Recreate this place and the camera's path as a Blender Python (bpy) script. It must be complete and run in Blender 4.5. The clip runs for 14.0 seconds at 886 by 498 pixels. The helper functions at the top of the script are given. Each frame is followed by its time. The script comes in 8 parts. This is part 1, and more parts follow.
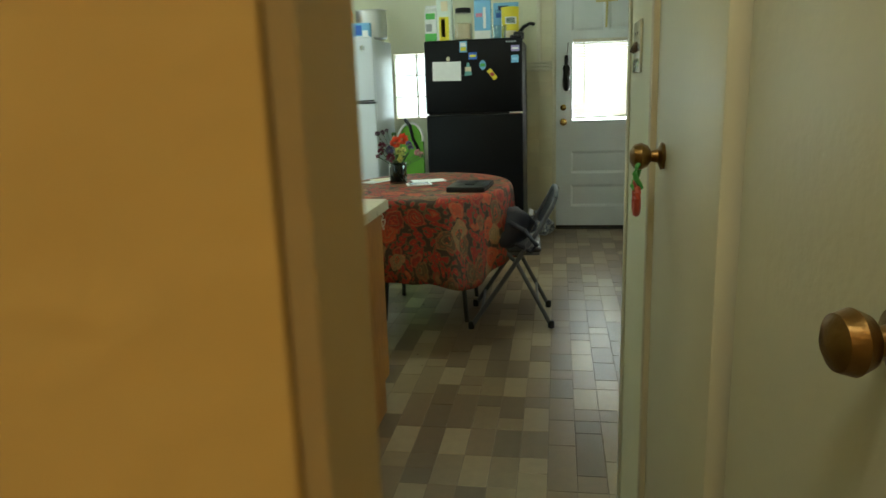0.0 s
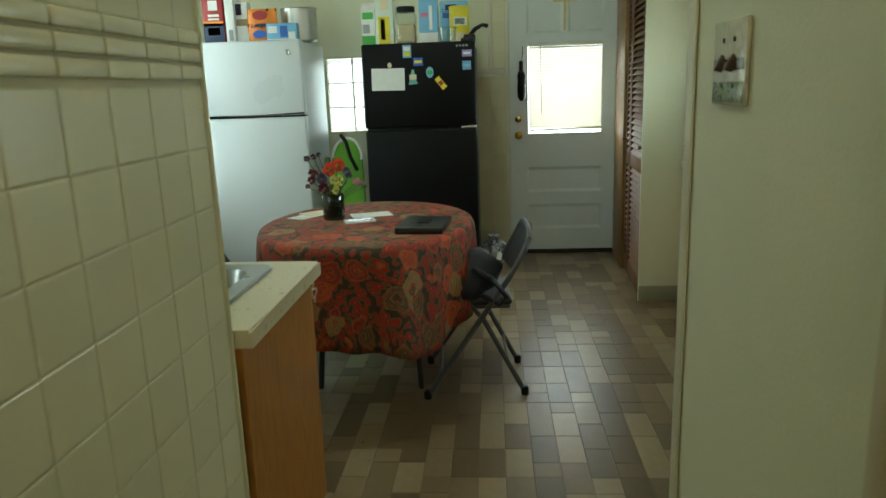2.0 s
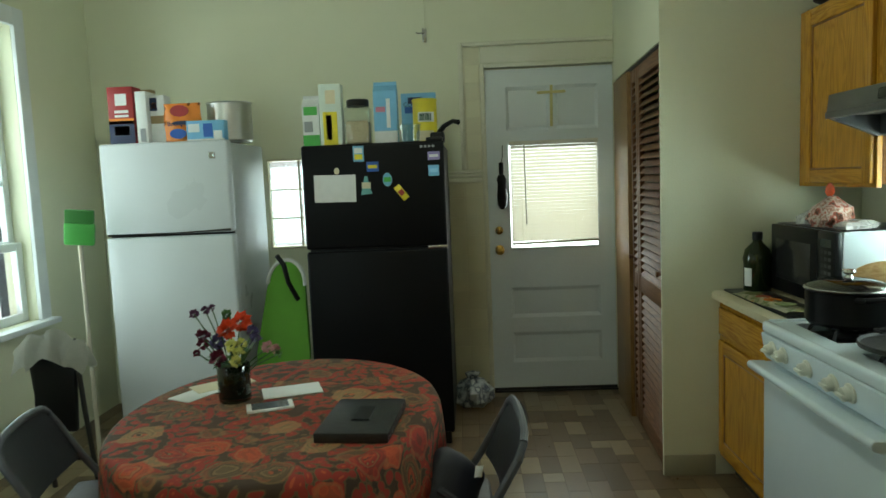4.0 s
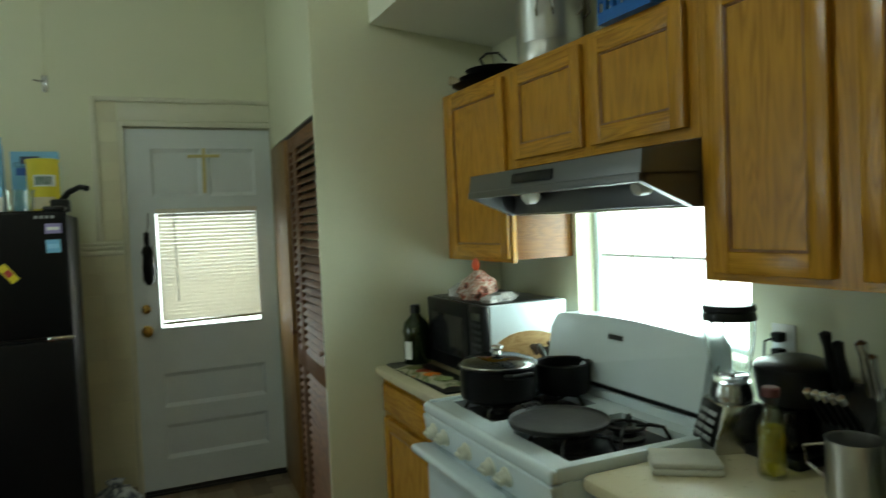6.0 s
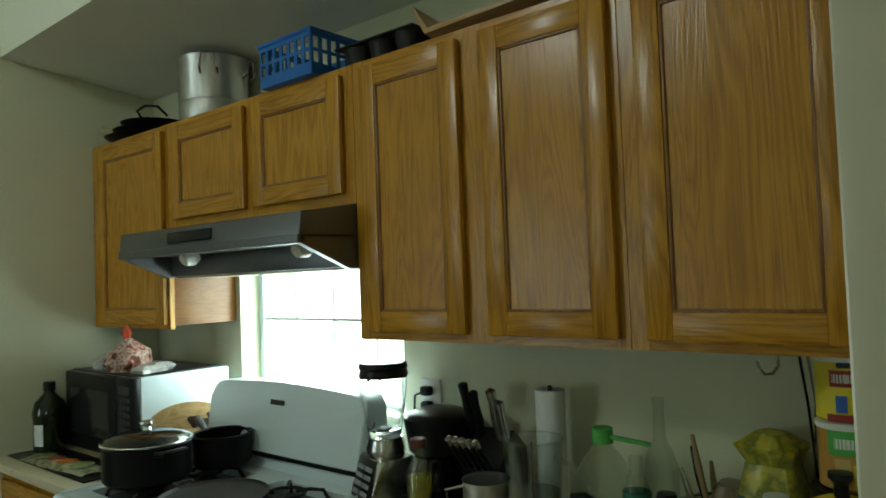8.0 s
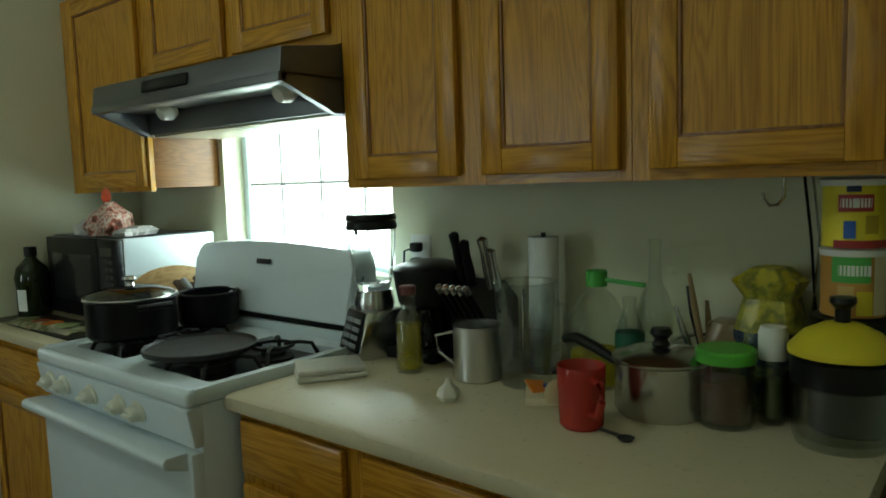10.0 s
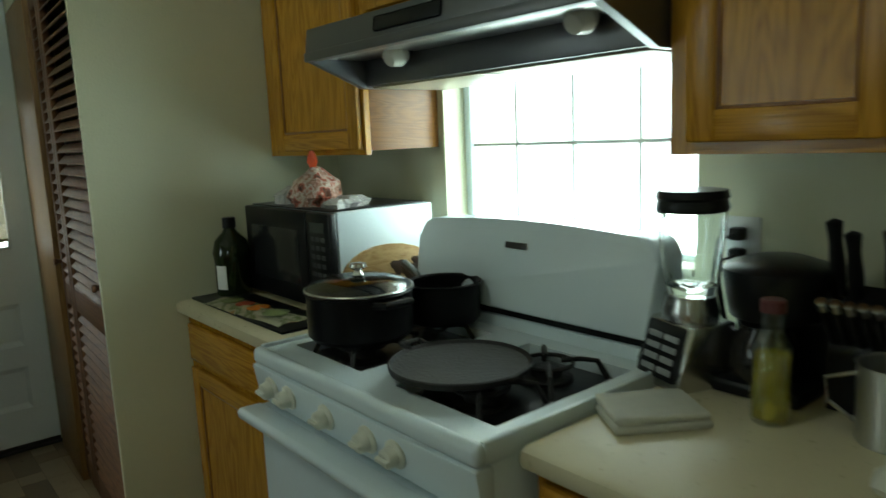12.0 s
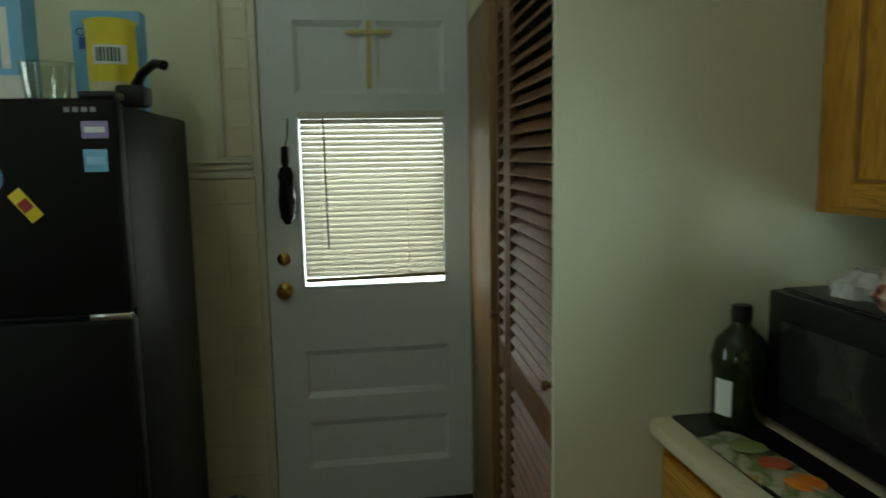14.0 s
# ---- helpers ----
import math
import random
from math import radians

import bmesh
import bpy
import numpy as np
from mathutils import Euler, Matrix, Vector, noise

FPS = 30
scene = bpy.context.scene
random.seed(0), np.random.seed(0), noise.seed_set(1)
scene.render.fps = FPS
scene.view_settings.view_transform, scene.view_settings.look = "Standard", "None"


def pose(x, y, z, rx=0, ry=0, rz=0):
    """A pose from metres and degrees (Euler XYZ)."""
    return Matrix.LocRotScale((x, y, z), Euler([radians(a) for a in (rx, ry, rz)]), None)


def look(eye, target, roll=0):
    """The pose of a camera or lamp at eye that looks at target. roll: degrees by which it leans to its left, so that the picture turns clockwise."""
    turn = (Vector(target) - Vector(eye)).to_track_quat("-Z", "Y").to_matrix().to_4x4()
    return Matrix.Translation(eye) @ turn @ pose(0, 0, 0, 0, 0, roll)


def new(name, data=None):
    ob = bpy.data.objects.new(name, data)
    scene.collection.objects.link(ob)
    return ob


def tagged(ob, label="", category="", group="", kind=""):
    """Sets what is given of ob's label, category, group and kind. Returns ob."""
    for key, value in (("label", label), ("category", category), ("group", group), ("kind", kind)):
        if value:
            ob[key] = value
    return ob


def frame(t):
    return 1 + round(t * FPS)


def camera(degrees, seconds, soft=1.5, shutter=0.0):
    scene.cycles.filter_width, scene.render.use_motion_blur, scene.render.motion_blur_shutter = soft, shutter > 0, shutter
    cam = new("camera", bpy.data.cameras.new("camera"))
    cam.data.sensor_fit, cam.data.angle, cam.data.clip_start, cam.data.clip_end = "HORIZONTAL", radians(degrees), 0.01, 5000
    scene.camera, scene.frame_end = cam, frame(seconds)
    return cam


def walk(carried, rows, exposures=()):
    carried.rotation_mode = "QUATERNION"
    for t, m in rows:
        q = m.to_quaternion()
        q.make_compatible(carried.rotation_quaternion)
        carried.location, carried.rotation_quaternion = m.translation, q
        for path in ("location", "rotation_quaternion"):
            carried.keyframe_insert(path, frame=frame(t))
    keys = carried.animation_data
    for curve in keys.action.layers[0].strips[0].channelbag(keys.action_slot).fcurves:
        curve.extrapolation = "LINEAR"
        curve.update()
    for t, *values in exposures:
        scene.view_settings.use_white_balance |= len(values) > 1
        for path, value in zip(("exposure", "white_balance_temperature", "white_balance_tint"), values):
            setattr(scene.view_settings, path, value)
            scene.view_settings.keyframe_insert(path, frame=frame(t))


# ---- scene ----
cam = camera(64.5, 14.0, shutter=0.35)
EXPOSURES = [(0, 0.1), (0.6, 0.0), (1.5, 0.0), (2.7, -0.28), (5.0, -0.52), (6.5, -0.72), (7.5, -0.68), (11.0, -0.95), (12.5, -1.25), (13.0, -1.4), (13.5, -1.3), (14, -1.12)]
PATH = [
    (0, (1.200, -0.360, 1.279), (0.878, 1.563, 0.834), -2.0),
    (0.5, (1.192, -0.277, 1.261), (0.95, 1.658, 0.817), -2.5),
    (1, (1.142, -0.153, 1.247), (0.951, 1.787, 0.802), -2.4),
    (1.5, (1.063, 0.117, 1.271), (0.891, 2.059, 0.823), -2.1),
    (2, (1.044, 0.371, 1.338), (0.897, 2.315, 0.892), -2.0),
    (2.5, (1.077, 0.671, 1.406), (0.939, 2.629, 1.019), -2.1),
    (2.7, (1.073, 0.779, 1.404), (0.938, 2.744, 1.057), -2.4),
    (4.8, (1.068, 1.659, 1.455), (1.112, 3.651, 1.282), -2.0),
    (5, (1.091, 1.677, 1.46), (1.257, 3.662, 1.29), -2.2),
    (5.5, (1.132, 1.675, 1.491), (1.623, 3.609, 1.351), -2.4),
    (6, (1.17, 1.655, 1.51), (1.988, 3.478, 1.432), -2.5),
    (6.5, (1.181, 1.644, 1.518), (2.225, 3.35, 1.5), -2.4),
    (7, (1.186, 1.629, 1.526), (2.411, 3.209, 1.57), -2.2),
    (7.5, (1.193, 1.627, 1.525), (2.609, 3.037, 1.611), -2.0),
    (8, (1.214, 1.641, 1.491), (2.751, 2.918, 1.568), -2.2),
    (8.5, (1.237, 1.652, 1.418), (2.807, 2.89, 1.489), -2.1),
    (8.7, (1.236, 1.654, 1.391), (2.813, 2.883, 1.449), -2.0),
    (10.8, (1.297, 1.812, 1.334), (2.759, 3.133, 0.996), -3.1),
    (11, (1.303, 1.869, 1.332), (2.721, 3.24, 1.002), -2.9),
    (11.5, (1.324, 2.074, 1.352), (2.65, 3.536, 1.026), -2.5),
    (12, (1.378, 2.314, 1.378), (2.642, 3.832, 1.063), -2.4),
    (12.5, (1.484, 2.587, 1.383), (2.553, 4.251, 1.089), -2.0),
    (13, (1.503, 2.804, 1.4), (2.232, 4.646, 1.123), -1.5),
    (13.5, (1.476, 3.014, 1.456), (2.001, 4.925, 1.185), -1.3),
    (14, (1.475, 3.193, 1.474), (1.76, 5.155, 1.212), -1.0),
]
walk(cam, [(t, look(eye, target, roll)) for t, eye, target, roll in PATH], EXPOSURES)

# ---- world and light ----
world = bpy.data.worlds.new("sky")
world.use_nodes = True
scene.world = world
_nt = world.node_tree
_sky = _nt.nodes.new("ShaderNodeTexSky")
_sky.sky_type = "NISHITA"
_sky.sun_disc = False
_sky.sun_elevation = radians(50)
_sky.sun_rotation = radians(250)
_nt.links.new(_sky.outputs[0], _nt.nodes["Background"].inputs[0])
_nt.nodes["Background"].inputs[1].default_value = 0.12
_sun = new("sun", bpy.data.lights.new("sun", "SUN"))
_sun.data.energy, _sun.data.angle, _sun.data.color = 1.2, radians(10), (1, 0.96, 0.9)
_sun.matrix_basis = look((-6, -2, 12), (0, 3, 0))


def area_light(name, eye, target, w, h, power, color=(1, 1, 1)):
    """An area lamp that stands for daylight at a window or for another light."""
    lamp = new(name, bpy.data.lights.new(name, "AREA"))
    lamp.data.shape, lamp.data.size, lamp.data.size_y = "RECTANGLE", w, h
    lamp.data.energy, lamp.data.color = power, color
    lamp.matrix_basis = look(eye, target)
    return lamp


DAY = (0.74, 1.0, 0.97)
area_light("daylight_west", (-1.58, 4.79, 1.55), (3, 4.4, 2.2), 0.8, 1.5, 24, DAY)
# unseen lamp added over the sink to brighten the walls that face south
area_light("daylight_sink", (-0.85, 1.52, 1.65), (2.2, 4.7, 2.6), 0.5, 1.2, 12, DAY)
area_light("daylight_stove", (3.0, 3.58, 1.36), (0, 3.8, 1.9), 0.8, 0.6, 22, DAY)
area_light("daylight_door", (1.61, 6.10, 1.3), (1.61, 0, 0.9), 0.55, 0.66, 6.5, (0.9, 0.97, 1.0))
area_light("daylight_block", (-0.15, 6.14, 1.3), (-0.15, 0, 1.2), 0.3, 0.5, 2, DAY)
area_light("hall_ceiling_light", (0.95, -0.75, 2.89), (0.95, -0.65, 0), 0.35, 0.35, 13, (0.95, 0.94, 0.71))

_lamp = new("kitchen_lamp", bpy.data.lights.new("kitchen_lamp", "POINT"))
_lamp.data.energy, _lamp.data.color, _lamp.data.shadow_soft_size = 36, (0.82, 1.0, 0.90), 0.11
_lamp.matrix_basis = pose(0.6, 3.35, 2.80)


# ---- materials ----
def material(name, color, rough=0.5, metal=0.0, spread=0.12, scale=6.0, grain=60.0, bump=0.15, vary=0.0, spec=0.5):
    """A painted or plain surface: stains at a large scale, grain at a small one."""
    m = bpy.data.materials.new(name)
    m.use_nodes = True
    nt, b = m.node_tree, m.node_tree.nodes["Principled BSDF"]
    co = nt.nodes.new("ShaderNodeTexCoord")
    big, small = nt.nodes.new("ShaderNodeTexNoise"), nt.nodes.new("ShaderNodeTexNoise")
    big.inputs["Scale"].default_value, small.inputs["Scale"].default_value = scale, grain
    big.inputs["Detail"].default_value = 5
    for n in (big, small):
        nt.links.new(co.outputs["Object"], n.inputs["Vector"])
    mix = nt.nodes.new("ShaderNodeMix")
    mix.data_type = "RGBA"
    dark = tuple(c * (1 - spread) for c in color)
    light = tuple(min(1, c * (1 + spread)) for c in color)
    mix.inputs[6].default_value, mix.inputs[7].default_value = (*dark, 1), (*light, 1)
    nt.links.new(big.outputs[0], mix.inputs[0])
    out = mix.outputs[2]
    if vary:
        info, hsv = nt.nodes.new("ShaderNodeObjectInfo"), nt.nodes.new("ShaderNodeHueSaturation")
        ramp = nt.nodes.new("ShaderNodeMapRange")
        ramp.inputs[3].default_value, ramp.inputs[4].default_value = 1 - vary, 1 + vary
        nt.links.new(info.outputs["Random"], ramp.inputs[0])
        nt.links.new(ramp.outputs[0], hsv.inputs["Value"])
        nt.links.new(out, hsv.inputs["Color"])
        out = hsv.outputs[0]
    nt.links.new(out, b.inputs["Base Color"])
    rr = nt.nodes.new("ShaderNodeMapRange")
    rr.inputs[3].default_value, rr.inputs[4].default_value = max(0.02, rough - 0.08), min(1, rough + 0.08)
    nt.links.new(big.outputs[0], rr.inputs[0])
    nt.links.new(rr.outputs[0], b.inputs["Roughness"])
    b.inputs["Metallic"].default_value = metal
    b.inputs["Specular IOR Level"].default_value = spec
    if bump:
        bp = nt.nodes.new("ShaderNodeBump")
        bp.inputs["Strength"].default_value, bp.inputs["Distance"].default_value = bump, 0.004
        nt.links.new(small.outputs[0], bp.inputs["Height"])
        nt.links.new(bp.outputs[0], b.inputs["Normal"])
    return m


def wood(name, dark, light, axis, rough=0.35, fine=1.0):
    """Varnished wood with its grain along an axis."""
    m = bpy.data.materials.new(name)
    m.use_nodes = True
    nt, b = m.node_tree, m.node_tree.nodes["Principled BSDF"]
    co, info = nt.nodes.new("ShaderNodeTexCoord"), nt.nodes.new("ShaderNodeObjectInfo")
    shift = nt.nodes.new("ShaderNodeVectorMath")
    shift.operation = "MULTIPLY_ADD"
    comb = nt.nodes.new("ShaderNodeCombineXYZ")
    for k in range(3):
        nt.links.new(info.outputs["Random"], comb.inputs[k])
    shift.inputs[1].default_value = (7, 9, 11)
    nt.links.new(comb.outputs[0], shift.inputs[0])
    nt.links.new(co.outputs["Object"], shift.inputs[2])
    mp = nt.nodes.new("ShaderNodeMapping")
    sc = [9.0, 9.0, 9.0]
    sc["xyz".index(axis)] = 0.9
    mp.inputs["Scale"].default_value = sc
    nt.links.new(shift.outputs[0], mp.inputs["Vector"])
    n1 = nt.nodes.new("ShaderNodeTexNoise")
    n1.inputs["Scale"].default_value, n1.inputs["Detail"].default_value, n1.inputs["Distortion"].default_value = 1.1, 3, 0.6
    nt.links.new(mp.outputs[0], n1.inputs["Vector"])
    rings = nt.nodes.new("ShaderNodeMath")
    rings.operation = "MULTIPLY"
    rings.inputs[1].default_value = 15
    nt.links.new(n1.outputs[0], rings.inputs[0])
    frac = nt.nodes.new("ShaderNodeMath")
    frac.operation = "PINGPONG"
    frac.inputs[1].default_value = 0.5
    nt.links.new(rings.outputs[0], frac.inputs[0])
    mp2 = nt.nodes.new("ShaderNodeMapping")
    sc2 = [260.0 * fine] * 3
    sc2["xyz".index(axis)] = 7.0
    mp2.inputs["Scale"].default_value = sc2
    nt.links.new(shift.outputs[0], mp2.inputs["Vector"])
    n2 = nt.nodes.new("ShaderNodeTexNoise")
    n2.inputs["Scale"].default_value, n2.inputs["Detail"].default_value = 1, 2
    nt.links.new(mp2.outputs[0], n2.inputs["Vector"])
    add = nt.nodes.new("ShaderNodeMath")
    add.operation = "MULTIPLY_ADD"
    add.inputs[1].default_value = 0.9
    nt.links.new(frac.outputs[0], add.inputs[0])
    nt.links.new(n2.outputs[0], add.inputs[2])
    ramp = nt.nodes.new("ShaderNodeMapRange")
    ramp.inputs[1].default_value, ramp.inputs[2].default_value = 0.34, 0.92
    nt.links.new(add.outputs[0], ramp.inputs[0])
    mix = nt.nodes.new("ShaderNodeMix")
    mix.data_type = "RGBA"
    mix.inputs[6].default_value, mix.inputs[7].default_value = (*dark, 1), (*light, 1)
    nt.links.new(ramp.outputs[0], mix.inputs[0])
    nt.links.new(mix.outputs[2], b.inputs["Base Color"])
    b.inputs["Roughness"].default_value = rough
    bp = nt.nodes.new("ShaderNodeBump")
    bp.inputs["Strength"].default_value, bp.inputs["Distance"].default_value = 0.25, 0.002
    nt.links.new(add.outputs[0], bp.inputs["Height"])
    nt.links.new(bp.outputs[0], b.inputs["Normal"])
    return m


def glass(name, color=(1, 1, 1), rough=0.02, alpha_mix=0.75):
    """Thin clear glass: mostly lets light straight through, with a glossy sheen."""
    m = bpy.data.materials.new(name)
    m.use_nodes = True
    nt = m.node_tree
    nt.nodes.remove(nt.nodes["Principled BSDF"])
    tr, gl, mx = (nt.nodes.new(k) for k in ("ShaderNodeBsdfTransparent", "ShaderNodeBsdfGlossy", "ShaderNodeMixShader"))
    tr.inputs[0].default_value = (*color, 1)
    gl.inputs["Roughness"].default_value = rough
    lw = nt.nodes.new("ShaderNodeLayerWeight")
    lw.inputs[0].default_value = 0.25
    mr = nt.nodes.new("ShaderNodeMapRange")
    mr.inputs[3].default_value, mr.inputs[4].default_value = 0.03, alpha_mix * 0.7
    nt.links.new(lw.outputs["Facing"], mr.inputs[0])
    nt.links.new(mr.outputs[0], mx.inputs[0])
    nt.links.new(tr.outputs[0], mx.inputs[1])
    nt.links.new(gl.outputs[0], mx.inputs[2])
    nt.links.new(mx.outputs[0], nt.nodes["Material Output"].inputs[0])
    return m


def glow(name, color, strength):
    m = bpy.data.materials.new(name)
    m.use_nodes = True
    b = m.node_tree.nodes["Principled BSDF"]
    b.inputs["Base Color"].default_value = (*color, 1)
    b.inputs["Emission Color"].default_value = (*color, 1)
    b.inputs["Emission Strength"].default_value = strength
    return m


def blotch(name, colors, scale, rough=0.3, bump=0.5):
    """A crumpled or printed film: hard-edged patches of a few colours."""
    m = material(name, colors[0], rough, spread=0.0, scale=scale, grain=scale * 2, bump=bump)
    nt, b = m.node_tree, m.node_tree.nodes["Principled BSDF"]
    co, n, ramp = nt.nodes.new("ShaderNodeTexCoord"), nt.nodes.new("ShaderNodeTexNoise"), nt.nodes.new("ShaderNodeValToRGB")
    n.inputs["Scale"].default_value, n.inputs["Detail"].default_value = scale, 3
    nt.links.new(co.outputs["Object"], n.inputs["Vector"]), nt.links.new(n.outputs[0], ramp.inputs[0])
    cr = ramp.color_ramp
    while len(cr.elements) < len(colors):
        cr.elements.new(0.5)
    for k, c in enumerate(colors):
        cr.elements[k].position, cr.elements[k].color = 0.36 + 0.28 * k / max(1, len(colors) - 1), (*c, 1)
    nt.links.new(ramp.outputs[0], b.inputs["Base Color"])
    return m


WALL = material("wall_paint", (0.70, 0.70, 0.52), 0.6, spread=0.05, scale=2.5, grain=140, bump=0.2)
CEIL = material("ceiling_paint", (0.78, 0.78, 0.66), 0.75, spread=0.06, scale=2, grain=120, bump=0.2)
TILE = material("glazed_tile", (0.70, 0.67, 0.48), 0.3, spread=0.05, scale=3, grain=9, bump=0.06, vary=0.04)
GROUT = material("grout", (0.66, 0.62, 0.45), 0.8, spread=0.12, scale=9)
TRIM = material("trim_paint", (0.68, 0.66, 0.52), 0.4, spread=0.06, scale=5, grain=70, bump=0.15)
DOORP = material("door_paint", (0.68, 0.73, 0.74), 0.38, spread=0.06, scale=4, grain=60, bump=0.2)
ORANGE = material("orange_paint", (0.58, 0.37, 0.12), 0.5, spread=0.1, scale=3, grain=80, bump=0.15)
BROWNP = material("brown_paint", (0.34, 0.23, 0.10), 0.55, spread=0.12, scale=8)
WHITE = material("white_enamel", (0.70, 0.79, 0.84), 0.22, spread=0.03, scale=4, grain=90, bump=0.05)
FRIDGEW = material("white_textured_steel", (0.62, 0.66, 0.68), 0.3, spread=0.03, scale=3, grain=380, bump=0.25)
BLACKF = material("black_fridge", (0.004, 0.004, 0.0045), 0.42, spread=0.2, scale=4, grain=300, bump=0.08, spec=0.15)
BLACK = material("black_plastic", (0.006, 0.006, 0.0065), 0.32, spread=0.25, scale=8, bump=0.06, spec=0.3)
IRON = material("cast_iron", (0.016, 0.0145, 0.014), 0.5, spread=0.6, scale=16, grain=120, bump=0.5, spec=0.3)
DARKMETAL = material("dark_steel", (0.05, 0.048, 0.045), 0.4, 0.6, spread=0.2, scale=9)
STEEL = material("stainless_steel", (0.55, 0.55, 0.54), 0.24, 1.0, spread=0.08, scale=6, grain=40, bump=0.05)
HOODM = material("hood_steel", (0.165, 0.167, 0.175), 0.38, 0.75, spread=0.08, scale=5, grain=60, bump=0.08)
BRASS = material("brass", (0.62, 0.43, 0.14), 0.26, 1.0, spread=0.2, scale=30)
OAK = wood("oak_upright", (0.32, 0.132, 0.009), (0.55, 0.262, 0.023), "z", 0.26)
OAKH = wood("oak_level", (0.32, 0.132, 0.009), (0.55, 0.262, 0.023), "y", 0.26)
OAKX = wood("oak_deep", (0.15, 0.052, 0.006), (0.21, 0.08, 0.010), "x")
LOUVER = wood("louver_wood", (0.09, 0.035, 0.012), (0.18, 0.076, 0.027), "y", 0.55)
LOUVERV = wood("louver_stile", (0.09, 0.035, 0.012), (0.18, 0.076, 0.027), "z", 0.55)
JAMBW = wood("jamb_wood", (0.17, 0.085, 0.025), (0.29, 0.16, 0.05), "z", 0.45)
LAMIN = material("laminate", (0.60, 0.53, 0.36), 0.3, spread=0.03, scale=55, grain=220, bump=0.04)
PANEL = wood("side_panel", (0.29, 0.108, 0.012), (0.39, 0.16, 0.022), "z", 0.45, 0.5)
GLASS = glass("clear_glass", (0.96, 0.98, 0.97))
SKYW = glow("white_sky", (0.9, 0.98, 1.0), 6.0)


def glowing_wall(name, strength):
    """A brick wall across the way, out of doors; its sunlight is the material's own glow."""
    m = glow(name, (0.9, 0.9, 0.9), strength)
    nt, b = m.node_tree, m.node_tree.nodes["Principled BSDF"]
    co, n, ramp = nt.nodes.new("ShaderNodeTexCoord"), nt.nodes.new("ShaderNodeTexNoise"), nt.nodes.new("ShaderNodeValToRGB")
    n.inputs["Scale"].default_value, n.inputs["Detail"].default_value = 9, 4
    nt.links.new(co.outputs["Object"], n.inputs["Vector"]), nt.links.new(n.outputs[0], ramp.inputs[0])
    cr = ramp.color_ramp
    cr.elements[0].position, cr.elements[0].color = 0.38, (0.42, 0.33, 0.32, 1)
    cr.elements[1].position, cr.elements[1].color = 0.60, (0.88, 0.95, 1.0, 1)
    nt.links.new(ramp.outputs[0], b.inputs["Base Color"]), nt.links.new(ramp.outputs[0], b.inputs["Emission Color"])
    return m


BASE = material("baseboard_vinyl", (0.33, 0.30, 0.20), 0.5, spread=0.15, scale=8)


# ---- building blocks ----
def chain(o):
    m = o.matrix_basis.copy()
    return chain(o.parent) @ o.matrix_parent_inverse @ m if o.parent else m


def mesh_of(name, bm, mat, smooth=None):
    bmesh.ops.recalc_face_normals(bm, faces=bm.faces[:])
    me = bpy.data.meshes.new(name)
    bm.to_mesh(me)
    bm.free()
    for m in mat if isinstance(mat, (list, tuple)) else (mat,):
        me.materials.append(m)
    if smooth:
        me.shade_smooth()
        me.set_sharp_from_angle(angle=radians(smooth))
    return me


def part(name, bm, mat, parent, label="", local=False, smooth=35):
    """One mesh under a thing; its numbers are world metres, or the parent's own if local."""
    ob = new(name, mesh_of(name, bm, mat, smooth))
    ob.parent = parent
    if not local:
        ob.matrix_parent_inverse = chain(parent).inverted()
    if label:
        ob["label"] = label
    return ob


def thing(name, at, label, category, group="", kind="", turn=0):
    ob = new(name)
    ob.empty_display_size = 0.1
    ob.matrix_basis = pose(*at, 0, 0, turn)
    return tagged(ob, label, category, group, kind)


def single(name, bm, mat, label, category, group="", kind="", smooth=35):
    return tagged(new(name, mesh_of(name, bm, mat, smooth)), label, category, group, kind)


def box(bm, x0, x1, y0, y1, z0, z1, bevel=0.0, seg=2, mi=0):
    r = bmesh.ops.create_cube(bm, size=1.0)
    vs = r["verts"]
    for v in vs:
        v.co = Vector(((x0 + x1) / 2 + v.co.x * (x1 - x0), (y0 + y1) / 2 + v.co.y * (y1 - y0), (z0 + z1) / 2 + v.co.z * (z1 - z0)))
    fs = {f for v in vs for f in v.link_faces}
    for f in fs:
        f.material_index = mi
    if bevel:
        es = list({e for v in vs for e in v.link_edges})
        bmesh.ops.bevel(bm, geom=es, offset=bevel, segments=seg, affect="EDGES", profile=0.5)
    return bm


def lathe(bm, profile, seg=32, at=(0, 0, 0), wob=None, mi=0):
    """Turns (radius, height) pairs round the upright axis."""
    rings = []
    for r, z in profile:
        if r < 1e-5:
            rings.append([bm.verts.new((at[0], at[1], at[2] + z))])
        else:
            ring = []
            for k in range(seg):
                a = 2 * math.pi * k / seg
                q = r if wob is None else wob(r, z, a)
                ring.append(bm.verts.new((at[0] + q * math.cos(a), at[1] + q * math.sin(a), at[2] + z)))
            rings.append(ring)
    for a, b in zip(rings, rings[1:]):
        for k in range(seg):
            i, j = k, (k + 1) % seg
            if len(a) == 1 and len(b) == 1:
                continue
            if len(a) == 1:
                f = bm.faces.new((a[0], b[i], b[j]))
            elif len(b) == 1:
                f = bm.faces.new((a[i], a[j], b[0]))
            else:
                f = bm.faces.new((a[i], a[j], b[j], b[i]))
            f.material_index = mi
    return bm


